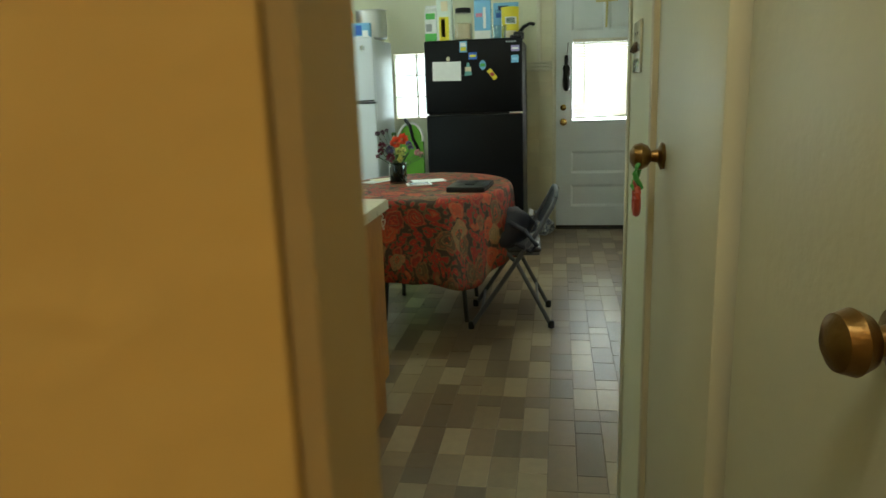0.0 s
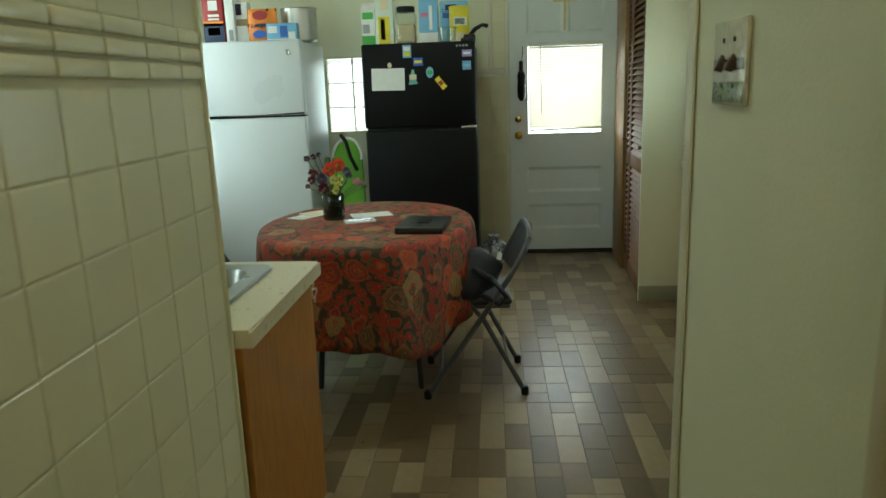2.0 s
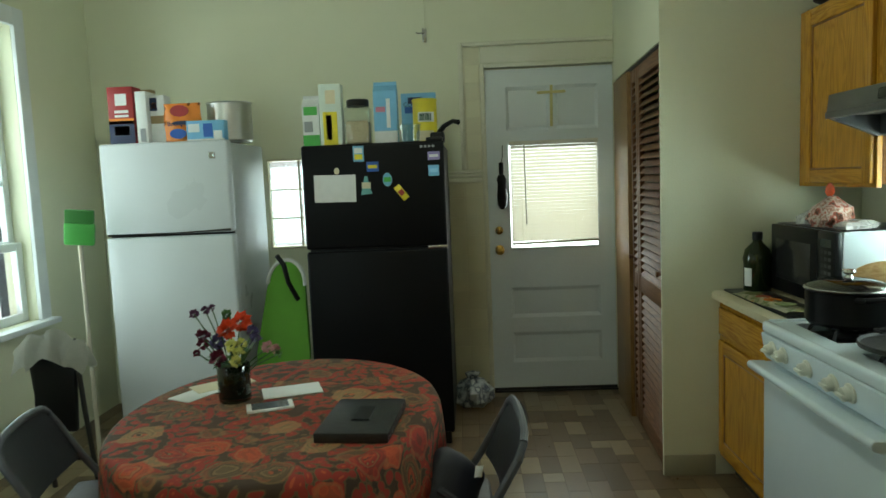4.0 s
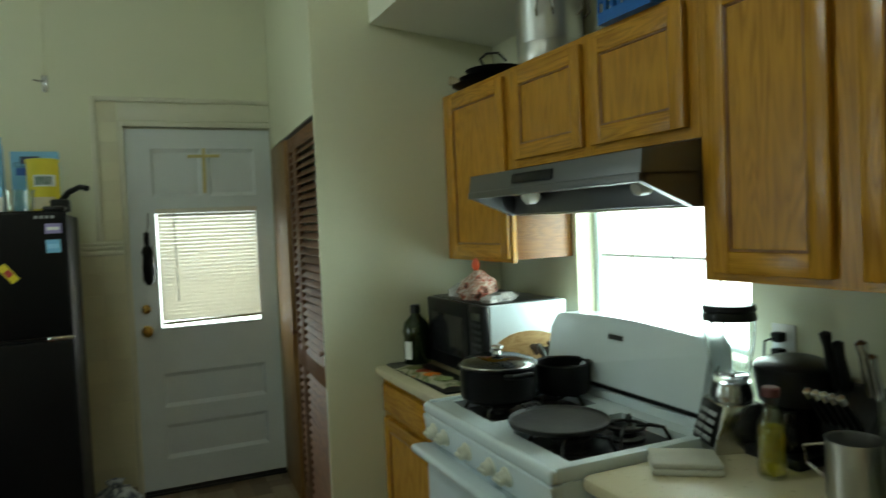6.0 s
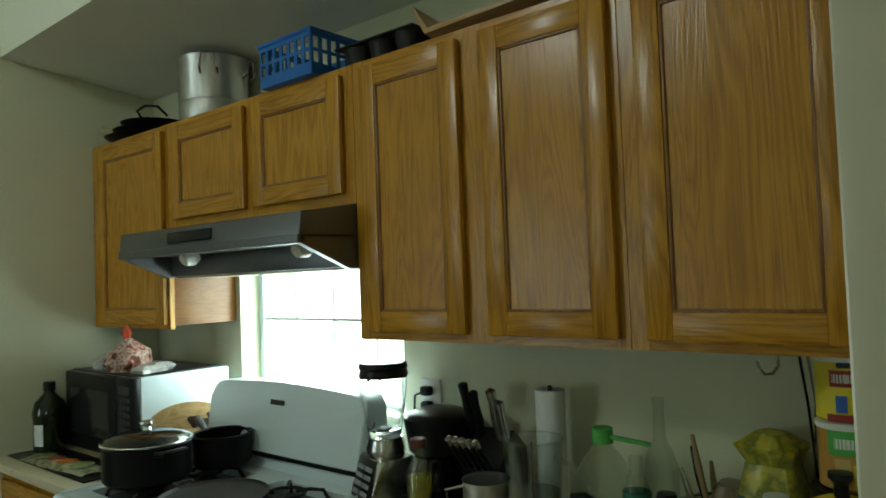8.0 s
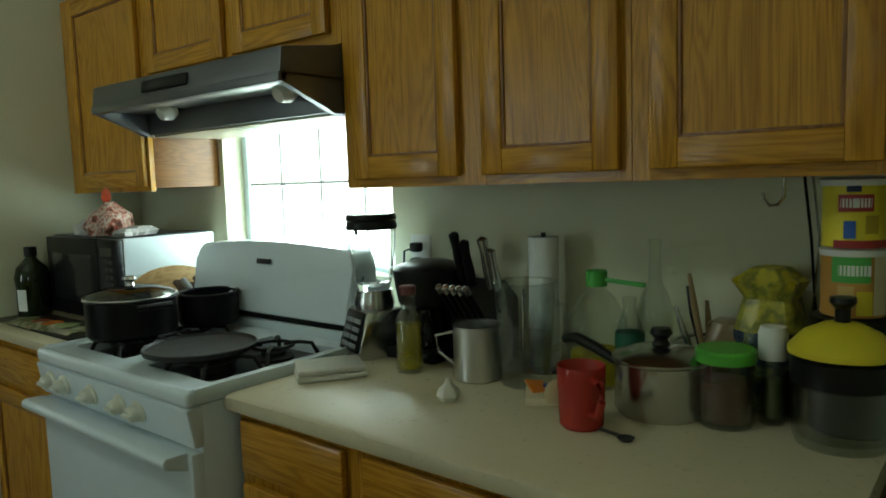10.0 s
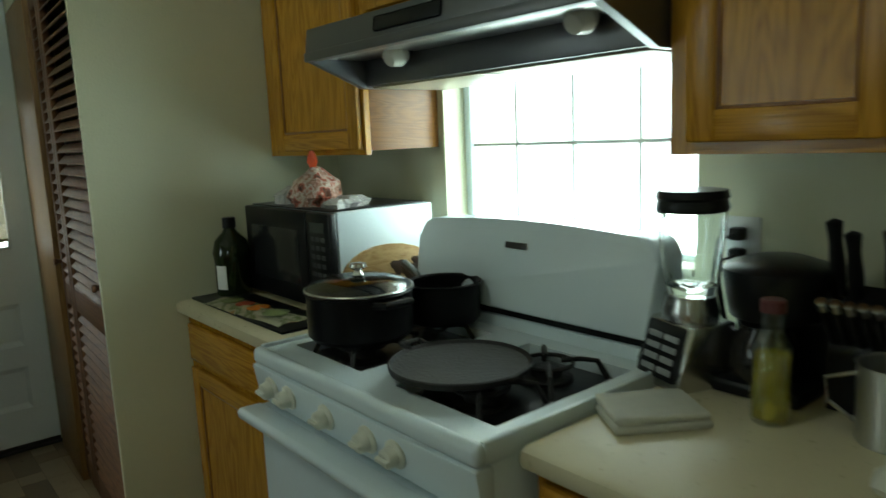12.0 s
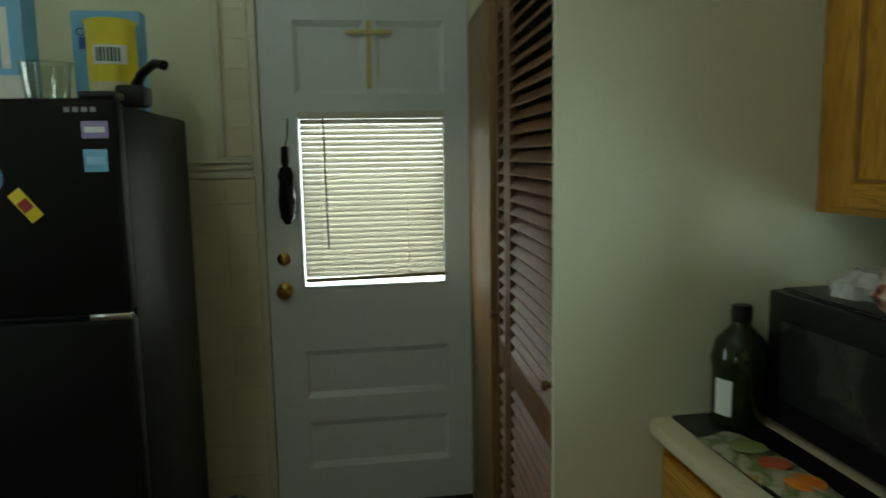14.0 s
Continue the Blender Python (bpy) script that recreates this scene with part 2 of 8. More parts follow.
def tube(bm, pts, r, seg=8, closed=False):
    """A round bar along points."""
    pts = [Vector(p) for p in pts]
    n, rings = len(pts), []
    up = Vector((0.13, 0.21, 0.97))
    for k, p in enumerate(pts):
        a = pts[(k - 1) % n] if closed or k else p
        b = pts[(k + 1) % n] if closed or k < n - 1 else p
        d = (b - a).normalized()
        s = d.cross(up)
        s = s.normalized() if s.length > 1e-3 else Vector((1, 0, 0))
        u = s.cross(d)
        rr = r[k] if isinstance(r, (list, tuple)) else r
        rings.append([bm.verts.new(p + (s * math.cos(2 * math.pi * j / seg) + u * math.sin(2 * math.pi * j / seg)) * rr) for j in range(seg)])
    pairs = list(zip(rings, rings[1:])) + ([(rings[-1], rings[0])] if closed else [])
    for a, b in pairs:
        for j in range(seg):
            bm.faces.new((a[j], a[(j + 1) % seg], b[(j + 1) % seg], b[j]))
    if not closed:
        bm.faces.new(rings[0]), bm.faces.new(rings[-1][::-1])
    return bm


def prism(bm, outline, axis, a, b, bevel=0.0):
    """Pushes an outline along an axis; outline pairs are the other two axes in order."""
    def at(p, v):
        c = list(p)
        c.insert("xyz".index(axis), v)
        return bm.verts.new(c)
    lo, hi = [at(p, a) for p in outline], [at(p, b) for p in outline]
    fs = [bm.faces.new(lo), bm.faces.new(hi[::-1])]
    n = len(lo)
    for k in range(n):
        fs.append(bm.faces.new((lo[k], hi[k], hi[(k + 1) % n], lo[(k + 1) % n])))
    if bevel:
        es = list({e for f in fs for e in f.edges})
        bmesh.ops.bevel(bm, geom=es, offset=bevel, segments=2, affect="EDGES", profile=0.5)
    return bm


def shift(d, *names):
    """Slides things to where they stand."""
    for n in names:
        o = bpy.data.objects[n]
        o.matrix_basis = Matrix.Translation(d) @ o.matrix_basis


def moved(bm, m, start=0):
    bm.verts.ensure_lookup_table()
    for v in bm.verts[start:]:
        v.co = m @ v.co
    return bm


B = bmesh.new
XW, XE, YS, YB, YC, ZC = -1.38, 2.82, 1.72, 6.0, 4.648, 2.95   # west, east, south, back, closet front, ceiling


# ---- shell ----
def slab(name, x0, x1, y0, y1, z0, z1, mat, label, cat="wall"):
    return single(name, box(B(), x0, x1, y0, y1, z0, z1), mat, label, cat, kind="structure", smooth=None)


def wall_with_holes(name, axis, p0, p1, a0, a1, z0, z1, holes, mat, label):
    """A wall of thickness p0..p1 across an axis, running a0..a1 along the other, with openings (a, b, z, z)."""
    bm = B()
    cuts = sorted({a0, a1, *[h[0] for h in holes], *[h[1] for h in holes]})
    for u, v in zip(cuts, cuts[1:]):
        spans, z = [], z0
        for h in sorted((h for h in holes if h[0] <= u + 1e-6 and h[1] >= v - 1e-6), key=lambda h: h[2]):
            spans.append((z, h[2]))
            z = h[3]
        spans.append((z, z1))
        for s, e in spans:
            if e - s > 1e-4:
                if axis == "x":
                    box(bm, p0, p1, u, v, s, e)
                else:
                    box(bm, u, v, p0, p1, s, e)
    return single(name, bm, mat, label, "wall", kind="structure", smooth=None)


WIN_W = (4.36, 5.22, 0.74, 2.35)      # west window
WIN_E = (3.15, 4.016, 1.05, 1.74)      # window over the stove
WIN_B = (-0.262, 0.16, 1.015, 1.605)     # glass block window
DOOR_B = (1.18, 2.0, 0.0, 2.125)

wall_with_holes("wall_back", "y", YB, YB + 0.16, XW - 0.16, XE + 0.16, 0, ZC, [WIN_B, DOOR_B], WALL, "cream painted back wall with a door opening and a small window")
wall_with_holes("wall_west", "x", XW - 0.16, XW, YS - 0.15, YB, 0, ZC, [WIN_W], WALL, "cream painted wall with a tall sash window")
wall_with_holes("wall_east", "x", XE, XE + 0.16, YS - 0.16, YB, 0, ZC, [WIN_E], WALL, "cream painted wall behind the stove and counters")
slab("ceiling", XW - 0.16, XE + 0.16, -1.2, YB + 0.16, ZC, ZC + 0.1, CEIL, "high cream painted plaster ceiling", "ceiling")
single("soffit", prism(B(), [(2.20, 2.398), (XE - 0.002, 2.335), (XE - 0.002, ZC - 0.002), (2.20, ZC - 0.002)], "y", 1.84, YC - 0.002), CEIL, "cream plaster soffit above the wall cabinets", "soffit", kind="structure", smooth=None)
slab("floor", XW - 0.16, XE + 0.16, -1.2, YB + 0.16, -0.12, -0.004, GROUT, "kitchen floor under patterned vinyl", "floor")
slab("wall_closet_front", 1.93, XE - 0.002, YC, YC + 0.016, 0, ZC - 0.002, WALL, "cream painted closet wall beside the stove counter")
# the closet's side runs slightly askew
ASKEW = Matrix.Translation((1.93, YC, 0)) @ pose(0, 0, 0, 0, 0, -3) @ Matrix.Translation((-1.93, -YC, 0))
wall_with_holes("wall_closet_side", "x", 1.93, 2.01, YC + 0.0165, YB - 0.006, 0, ZC - 0.002, [(YC + 0.0165, 5.96, 0.0, 2.0)], WALL, "cream painted closet wall above the louvered doors").matrix_basis = ASKEW
# passage
single("wall_south_east", prism(B(), [(1.393, 0.945), (XE - 0.002, 0.945), (XE - 0.002, 1.83), (1.393, 1.665)], "z", 0, ZC - 0.002), WALL, "cream painted wall end with a light switch", "wall", kind="structure", smooth=None)
# the unseen opening left of the sink is added to let that lamp in
wall_with_holes("wall_south_west", "y", 1.57, YS - 0.031, XW + 0.002, 0.489, 0, ZC - 0.002, [(-1.12, -0.58, 1.0, 2.3)], WALL, "cream painted wall behind the sink")
slab("wall_passage_west", 0.345, 0.489, -1.1, 1.568, 0, ZC - 0.002, WALL, "passage wall behind cream tiles")
slab("wall_hall_south", 0.345, 1.66, -1.2, -1.102, 0, ZC - 0.002, ORANGE, "orange painted hall wall behind the doorway")
slab("wall_passage_east", 1.54, 1.66, -1.1, 0.943, 0, ZC - 0.002, TRIM, "passage wall behind a pair of doors")

# ground and sky outside
single("ground", box(B(), -60, 60, -60, 60, -0.5, -0.3), material("asphalt", (0.09, 0.09, 0.085), 0.9, scale=2), "grey pavement outside the house", "ground", kind="structure")
# glowing panels stand in for the sky and for a brick wall in sunlight
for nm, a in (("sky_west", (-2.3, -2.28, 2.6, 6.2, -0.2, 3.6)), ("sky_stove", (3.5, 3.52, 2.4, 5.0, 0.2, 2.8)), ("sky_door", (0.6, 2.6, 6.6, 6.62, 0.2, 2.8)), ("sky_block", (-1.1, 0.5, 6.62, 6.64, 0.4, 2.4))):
    single(nm, box(B(), *a), glowing_wall("glowing_brick", 1.6) if nm == "sky_block" else glowing_wall("glowing_brick_west", 3.2) if nm == "sky_west" else SKYW, "glowing backdrop panel that stands for daylight outside the window", "backdrop", kind="structure", smooth=None)


# ---- back wall: door, blind, wainscot ----
def back_door():
    d = tagged(new("door_1"), "grey-white painted panel door with a blind over its window", "door", kind="structure")
    d.matrix_basis = pose(1.59, YB + 0.03, 0)
    x0, x1, y0, y1 = 1.184, 1.996, YB + 0.012, YB + 0.052
    bm = B()
    gx0, gx1, gz0, gz1 = 1.315, 1.90, 0.955, 1.64
    # stiles and rails round the panels
    for a in ((x0, gx0, 0.015, 2.11), (gx1, x1, 0.015, 2.11), (gx0, gx1, 0.015, 0.20), (gx0, gx1, 0.40, 0.50), (gx0, gx1, 0.70, gz0), (gx0, gx1, gz1, 1.72), (gx0, gx1, 2.0, 2.11), (1.59, 1.63, 1.72, 2.0)):
        box(bm, a[0], a[1], y0, y1, a[2], a[3])
    part("slab", bm, DOORP, d, smooth=None)
    for a in ((gx0, gx1, 0.20, 0.40), (gx0, gx1, 0.50, 0.70), (gx0, 1.59, 1.72, 2.0), (1.63, gx1, 1.72, 2.0)):
        bm = B()
        box(bm, a[0], a[1], y0 + 0.014, y1 - 0.002, a[2], a[3])
        # a sloping moulding along each edge of the recess
        for z, s in ((a[2], 1), (a[3], -1)):
            prism(bm, [(y0 + 0.001, z), (y0 + 0.0145, z), (y0 + 0.0145, z + s * 0.024)], "x", a[0], a[1])
        for x, s in ((a[0], 1), (a[1], -1)):
            prism(bm, [(x, y0 + 0.001), (x, y0 + 0.0145), (x + s * 0.018, y0 + 0.0145)], "z", a[2], a[3])
        part("panel", bm, DOORP, d)
    bm = B()
    for a in ((gx0, gx0 + 0.012, gz0, gz1), (gx1 - 0.012, gx1, gz0, gz1), (gx0 + 0.012, gx1 - 0.012, gz0, gz0 + 0.012), (gx0 + 0.012, gx1 - 0.012, gz1 - 0.012, gz1)):
        box(bm, a[0], a[1], y0 - 0.008, y0 + 0.022, a[2], a[3], 0.003)
    part("glazing_bead", bm, DOORP, d)
    pane = part("pane", box(B(), gx0 + 0.004, gx1 - 0.004, y0 + 0.024, y0 + 0.028, gz0 + 0.004, gz1 - 0.004), GLASS, d)
    pane.visible_shadow = False
    for z, r in ((1.082, 0.026), (0.957, 0.03)):
        bm = B()
        lathe(bm, [(0, 0), (r, 0), (r, 0.008), (0.012, 0.012), (0.012, 0.035), (r * 0.9, 0.042), (r, 0.055), (r * 0.6, 0.066), (0, 0.068)] if z < 1 else [(0, 0), (r, 0), (r, 0.012), (r * 0.6, 0.018), (0, 0.018)], 24)
        if z > 1:
            box(bm, -0.004, 0.004, -0.014, 0.014, 0.018, 0.03, 0.002)
        moved(bm, pose(1.247, y0, z, 90, 0, 0))
        part("door_knob" if z < 1 else "deadbolt", bm, BRASS, d, "polished brass")
    part("door_sweep", box(B(), x0, x1, y0 - 0.006, y0 + 0.004, 0.012, 0.03, 0.002), DARKMETAL, d)
    part("threshold", box(B(), 1.18, 2.0, YB - 0.01, YB + 0.06, 0, 0.012, 0.003), DARKMETAL, d)
    return d


back_door()
_bm = B()
for _a in ((1.155, 1.182, 0.0, 2.15), (1.182, 2.0, 2.122, 2.15)):
    box(_bm, _a[0], _a[1], YB - 0.012, YB - 0.0005, _a[2], _a[3], 0.004)
for _a in ((1.1805, 1.205, 0.0, 2.124), (1.975, 1.9995, 0.0, 2.124), (1.205, 1.975, 2.095, 2.124)):
    box(_bm, _a[0], _a[1], YB + 0.054, YB + 0.10, _a[2], _a[3])
single("door_frame", _bm, TRIM, "cream painted door frame", "trim", kind="structure")

BLIND = bpy.data.materials.new("blind_slat")
BLIND.use_nodes = True
_n = BLIND.node_tree
_d, _t, _m = (_n.nodes.new(k) for k in ("ShaderNodeBsdfDiffuse", "ShaderNodeBsdfTranslucent", "ShaderNodeMixShader"))
_d.inputs[0].default_value = _t.inputs[0].default_value = (0.74, 0.71, 0.61, 1)
_m.inputs[0].default_value = 0.075
_n.links.new(_d.outputs[0], _m.inputs[1]), _n.links.new(_t.outputs[0], _m.inputs[2])
_n.links.new(_m.outputs[0], _n.nodes["Material Output"].inputs[0])


def blind():
    b = thing("window_blind", (1.6, YB - 0.01, 0.99), "cream mini blind lowered over the door window", "blind")
    x0, x1 = 1.331, 1.887
    part("headrail", box(B(), x0 - 0.005, x1 + 0.005, YB - 0.022, YB + 0.002, 1.625, 1.652, 0.003), BLIND, b)
    part("bottom_rail", moved(box(B(), x0, x1, YB - 0.016, YB - 0.002, -0.008, 0.008, 0.003), pose(0, 0, 0.972, 0, -0.9, 0)), material("blind_rail", (0.32, 0.28, 0.16), 0.4), b)
    n = 29
    me = mesh_of("slat", moved(box(B(), x0, x1, -0.0125, 0.0125, -0.0005, 0.0005), pose(0, 0, 0, 52, 0, 0)), BLIND)
    for k in range(n):
        ob = new("slat", me)
        ob.parent = b
        ob.matrix_parent_inverse = chain(b).inverted()
        ob.matrix_basis = pose(0, YB - 0.009, 1.614 - k * 0.0213)
    for x in (1.40, 1.74):
        part("cord", tube(B(), [(x, YB - 0.022, 1.63), (x, YB - 0.022, 0.99)], 0.0012, 5), TRIM, b)
    part("tilt_wand", tube(B(), [(1.42, YB - 0.03, 1.63), (1.425, YB - 0.03, 1.12)], 0.004, 6), material("clear_wand", (0.25, 0.24, 0.2), 0.3), b)


blind()


def cross():
    c = thing("palm_cross", (1.6, YB, 1.8), "dried palm-leaf cross pinned on the door", "cross")
    m = material("palm_leaf", (0.62, 0.55, 0.24), 0.6, spread=0.2, scale=20)
    part("upright", moved(box(B(), -0.009, 0.009, -0.003, 0.003, -0.16, 0.10, 0.002), pose(1.606, YB + 0.006, 1.90, 0, 1, 0)), m, c)
    part("crossbar", moved(box(B(), -0.09, 0.09, -0.003, 0.003, -0.009, 0.009, 0.002), pose(1.606, YB - 0.001, 1.955, 0, -1, 0)), m, c)


cross()


def umbrella():
    u = thing("folded_umbrella", (1.285, YB - 0.02, 1.3), "black folded umbrella hanging from a nail on the door", "umbrella")
    bm = lathe(B(), [(0, 0), (0.012, 0.002), (0.03, 0.03), (0.033, 0.09), (0.026, 0.16), (0.03, 0.19), (0.02, 0.22), (0.012, 0.225), (0.015, 0.24), (0.015, 0.30), (0, 0.305)], 14, wob=lambda r, z, a: r * (1 + 0.12 * math.sin(5 * a + 20 * z)))
    part("canopy", moved(bm, pose(1.272, YB - 0.025, 1.22)), BLACK, u)
    part("strap", tube(B(), [(1.272, YB - 0.02, 1.52), (1.282, YB - 0.006, 1.56), (1.285, YB - 0.002, 1.63)], 0.003, 6), BLACK, u)


umbrella()

# tiled wainscot on the back wall and round the door
def tile_field(owner, rects, place, w, h, mat, gap=0.002, deep=0.0024, limit=300, name="tile"):
    """Lays bevelled tiles over rectangles (u0, u1, v0, v1); place(u, v, du, dv) gives the pose of a tile of that size."""
    cache, count, rest = {}, 0, []
    for u0, u1, v0, v1 in rects:
        row, v = 0, v0
        while v < v1 - 0.01:
            dv = min(h, v1 - v)
            u = u0
            while u < u1 - 0.01:
                du = min(w, u1 - u)
                key = (round(du, 3), round(dv, 3))
                if key not in cache:
                    bm = B()
                    a, c, e = du / 2 - gap / 2, dv / 2 - gap / 2, 0.003
                    lo = [bm.verts.new((x, 0, z)) for x, z in ((-a, -c), (a, -c), (a, c), (-a, c))]
                    mid = [bm.verts.new((x, -deep * 0.6, z)) for x, z in ((-a, -c), (a, -c), (a, c), (-a, c))]
                    hi = [bm.verts.new((x, -deep, z)) for x, z in ((-a + e, -c + e), (a - e, -c + e), (a - e, c - e), (-a + e, c - e))]
                    bm.faces.new(hi)
                    for p, q in ((lo, mid), (mid, hi)):
                        for k in range(4):
                            bm.faces.new((p[k], p[(k + 1) % 4], q[(k + 1) % 4], q[k]))
                    cache[key] = mesh_of(name, bm, mat, None)
                m = place(u + du / 2, v + dv / 2)
                if count < limit:
                    ob = new(name, cache[key])
                    ob.parent = owner
                    ob.matrix_parent_inverse = chain(owner).inverted()
                    ob.matrix_basis = m @ pose(0, 0, 0, random.uniform(-0.25, 0.25), 0, random.uniform(-0.25, 0.25))
                    count += 1
                else:
                    rest.append((cache[key], m))
                u += du
            v += dv
    if rest:
        bm = B()
        for me, m in rest:
            n = len(bm.verts)
            bm.from_mesh(me)
            moved(bm, m, n)
        o = part("tiles", bm, mat, owner)
        o["kind"] = "stuff"


w = single("wainscot_back", box(B(), 0.3, 1.153, YB - 0.006, YB - 0.0005, 0.0, 1.40), GROUT, "cream painted tile wainscot on the back wall", "wainscot", kind="structure")
_place = lambda u, v: pose(u, YB - 0.006, v)
tile_field(w, [(1.035, 1.15, 0.08, 1.40), (0.55, 1.035, 0.08, 1.40)], _place, 0.30, 0.1225, TILE)
for _z, _r in ((1.415, 0.016), (1.445, 0.012), (1.468, 0.010)):
    part("liner", box(B(), 0.5, 1.15, YB - 0.004 - _r, YB - 0.0005, _z - _r * 0.8, _z + _r * 0.8, 0.005), TRIM, w)
w2 = single("door_surround", box(B(), 1.035, 1.153, YB - 0.006, YB - 0.0005, 1.485, 2.27), GROUT, "cream painted tile border round the door", "trim", kind="structure")
tile_field(w2, [(1.06, 1.15, 1.485, 2.155), ], _place, 0.30, 0.11, TILE)
for _a in ((1.02, 1.05, 1.485, 2.285), (1.05, 1.998, 2.26, 2.285)):
    part("molding", box(B(), _a[0], _a[1], YB - 0.022, YB - 0.0005, _a[2], _a[3], 0.006), TRIM, w2)
part("lintel_board", box(B(), 1.16, 1.998, YB - 0.007, YB - 0.0005, 2.155, 2.255, 0.003), TRIM, w2)
single("baseboard_back", box(B(), XW + 0.17, 1.15, YB - 0.02, YB - 0.0005, 0.0, 0.08, 0.004), BASE, "brown vinyl baseboard", "baseboard", kind="structure")
single("baseboard_closet", box(B(), 1.93, 2.168, YC - 0.012, YC - 0.0005, 0.0, 0.10, 0.004), BASE, "brown vinyl baseboard", "baseboard", kind="structure")


# ---- glass block window ----
def block_window():
    wd = tagged(new("window_1"), "small window of wavy glass blocks between the refrigerators", "window", kind="structure")
    wd.matrix_basis = pose(-0.14, YB + 0.08, 1.02)
    x0, x1, z0, z1 = WIN_B
    frost = glow("wavy_block", (0.80, 0.84, 0.86), 0.0)
    nt, b = frost.node_tree, frost.node_tree.nodes["Principled BSDF"]
    b.inputs["Roughness"].default_value, b.inputs["Transmission Weight"].default_value, b.inputs["IOR"].default_value = 0.12, 0.75, 1.12
    co, n, bp = nt.nodes.new("ShaderNodeTexCoord"), nt.nodes.new("ShaderNodeTexNoise"), nt.nodes.new("ShaderNodeBump")
    n.inputs["Scale"].default_value, n.inputs["Distortion"].default_value = 17, 1.6
    bp.inputs["Strength"].default_value, bp.inputs["Distance"].default_value = 1.0, 0.03
    nt.links.new(co.outputs["Object"], n.inputs["Vector"]), nt.links.new(n.outputs[0], bp.inputs["Height"]), nt.links.new(bp.outputs[0], b.inputs["Normal"])
    bm = B()
    for a in ((x0, x0 + 0.012, z0, z1), (x1 - 0.012, x1, z0, z1), (x0, x1, z0, z0 + 0.012), (x0, x1, z1 - 0.012, z1)):
        box(bm, a[0], a[1], YB + 0.004, YB + 0.09, a[2], a[3], 0.003)
    for k in (1, 2):
        z = z0 + 0.012 + k * 0.1887
        box(bm, x0 + 0.012, x1 - 0.012, YB + 0.02, YB + 0.085, z - 0.004, z + 0.004, 0.001)
    box(bm, x0 + 0.205, x0 + 0.213, YB + 0.019, YB + 0.086, z0 + 0.012, z1 - 0.012, 0.001)
    part("window_frame", bm, GROUT, wd)
    for k in range(3):
        for j in range(2):
            a, c = x0 + 0.013 + j * 0.201, z0 + 0.013 + k * 0.1887
            g = part("pane", box(B(), a, a + 0.19, YB + 0.03, YB + 0.075, c + 0.004, c + 0.182, 0.012), frost, wd)
            g.visible_shadow = False


block_window()


# ---- louvered closet doors ----
def louver_door(y0, y1, name):
    d = tagged(new(name), "dark-stained wooden louvered bifold closet door", "closet door", group="bifold closet doors")
    xf = 1.942
    d.matrix_basis = pose(xf, (y0 + y1) / 2, 0.02)
    s, x1 = 0.045, xf + 0.028
    z0, z1, zm = 0.02, 1.985, 0.78
    for a, c in ((y0, y0 + s), (y1 - s, y1)):
        part("stile", box(B(), xf, x1, a, c, z0, z1, 0.003), LOUVERV, d)
    for a, c in ((z0, z0 + 0.10), (zm, zm + 0.09), (z1 - 0.07, z1)):
        part("rail", box(B(), xf, x1, y0 + s, y1 - s, a, c, 0.003), LOUVER, d)
    me = mesh_of("slat", moved(box(B(), -0.021, 0.021, -(y1 - y0 - 2 * s) / 2, (y1 - y0 - 2 * s) / 2, -0.003, 0.003, 0.002, 1), pose(0, 0, 0, 0, -48, 0)), LOUVER)
    for a, c in ((z0 + 0.10, zm), (zm + 0.09, z1 - 0.07)):
        n = int((c - a) / 0.038)
        for k in range(n):
            ob = new("slat", me)
            ob.parent = d
            ob.matrix_parent_inverse = chain(d).inverted()
            ob.matrix_basis = pose(xf + 0.014, (y0 + y1) / 2, a + (k + 0.5) * (c - a) / n)
    part("knob", moved(lathe(B(), [(0, 0), (0.008, 0), (0.008, 0.012), (0.014, 0.02), (0.012, 0.028), (0, 0.03)], 14), pose(xf, y0 + 0.03 if y0 < 4.8 else y1 - 0.03, 0.95, 0, -90, 0)), LOUVERV, d)
    d.matrix_basis = ASKEW @ d.matrix_basis


louver_door(4.668, 5.268, "closet_door")
louver_door(5.274, 5.462, "closet_door")
_bm = B()
box(_bm, 1.922, 1.98, 5.468, 5.958, 0, 1.986, 0.003)
single("closet_jamb", _bm, JAMBW, "yellowish wooden jamb of the closet opening", "trim", kind="structure").matrix_basis = ASKEW
single("closet_track", box(B(), 1.934, 1.98, 4.668, 5.926, 1.988, 1.998, 0.002), DARKMETAL, "dark metal track above the folding doors", "trim", kind="structure").matrix_basis = ASKEW
# lining over the east wall; the closet's dimness is put into its colour
slab("wall_closet_back", 2.77, XE - 0.002, YC + 0.02, YB - 0.002, 0, ZC - 0.004, material("closet_shade_paint", (0.25, 0.22, 0.16), 0.8), "closet interior wall")


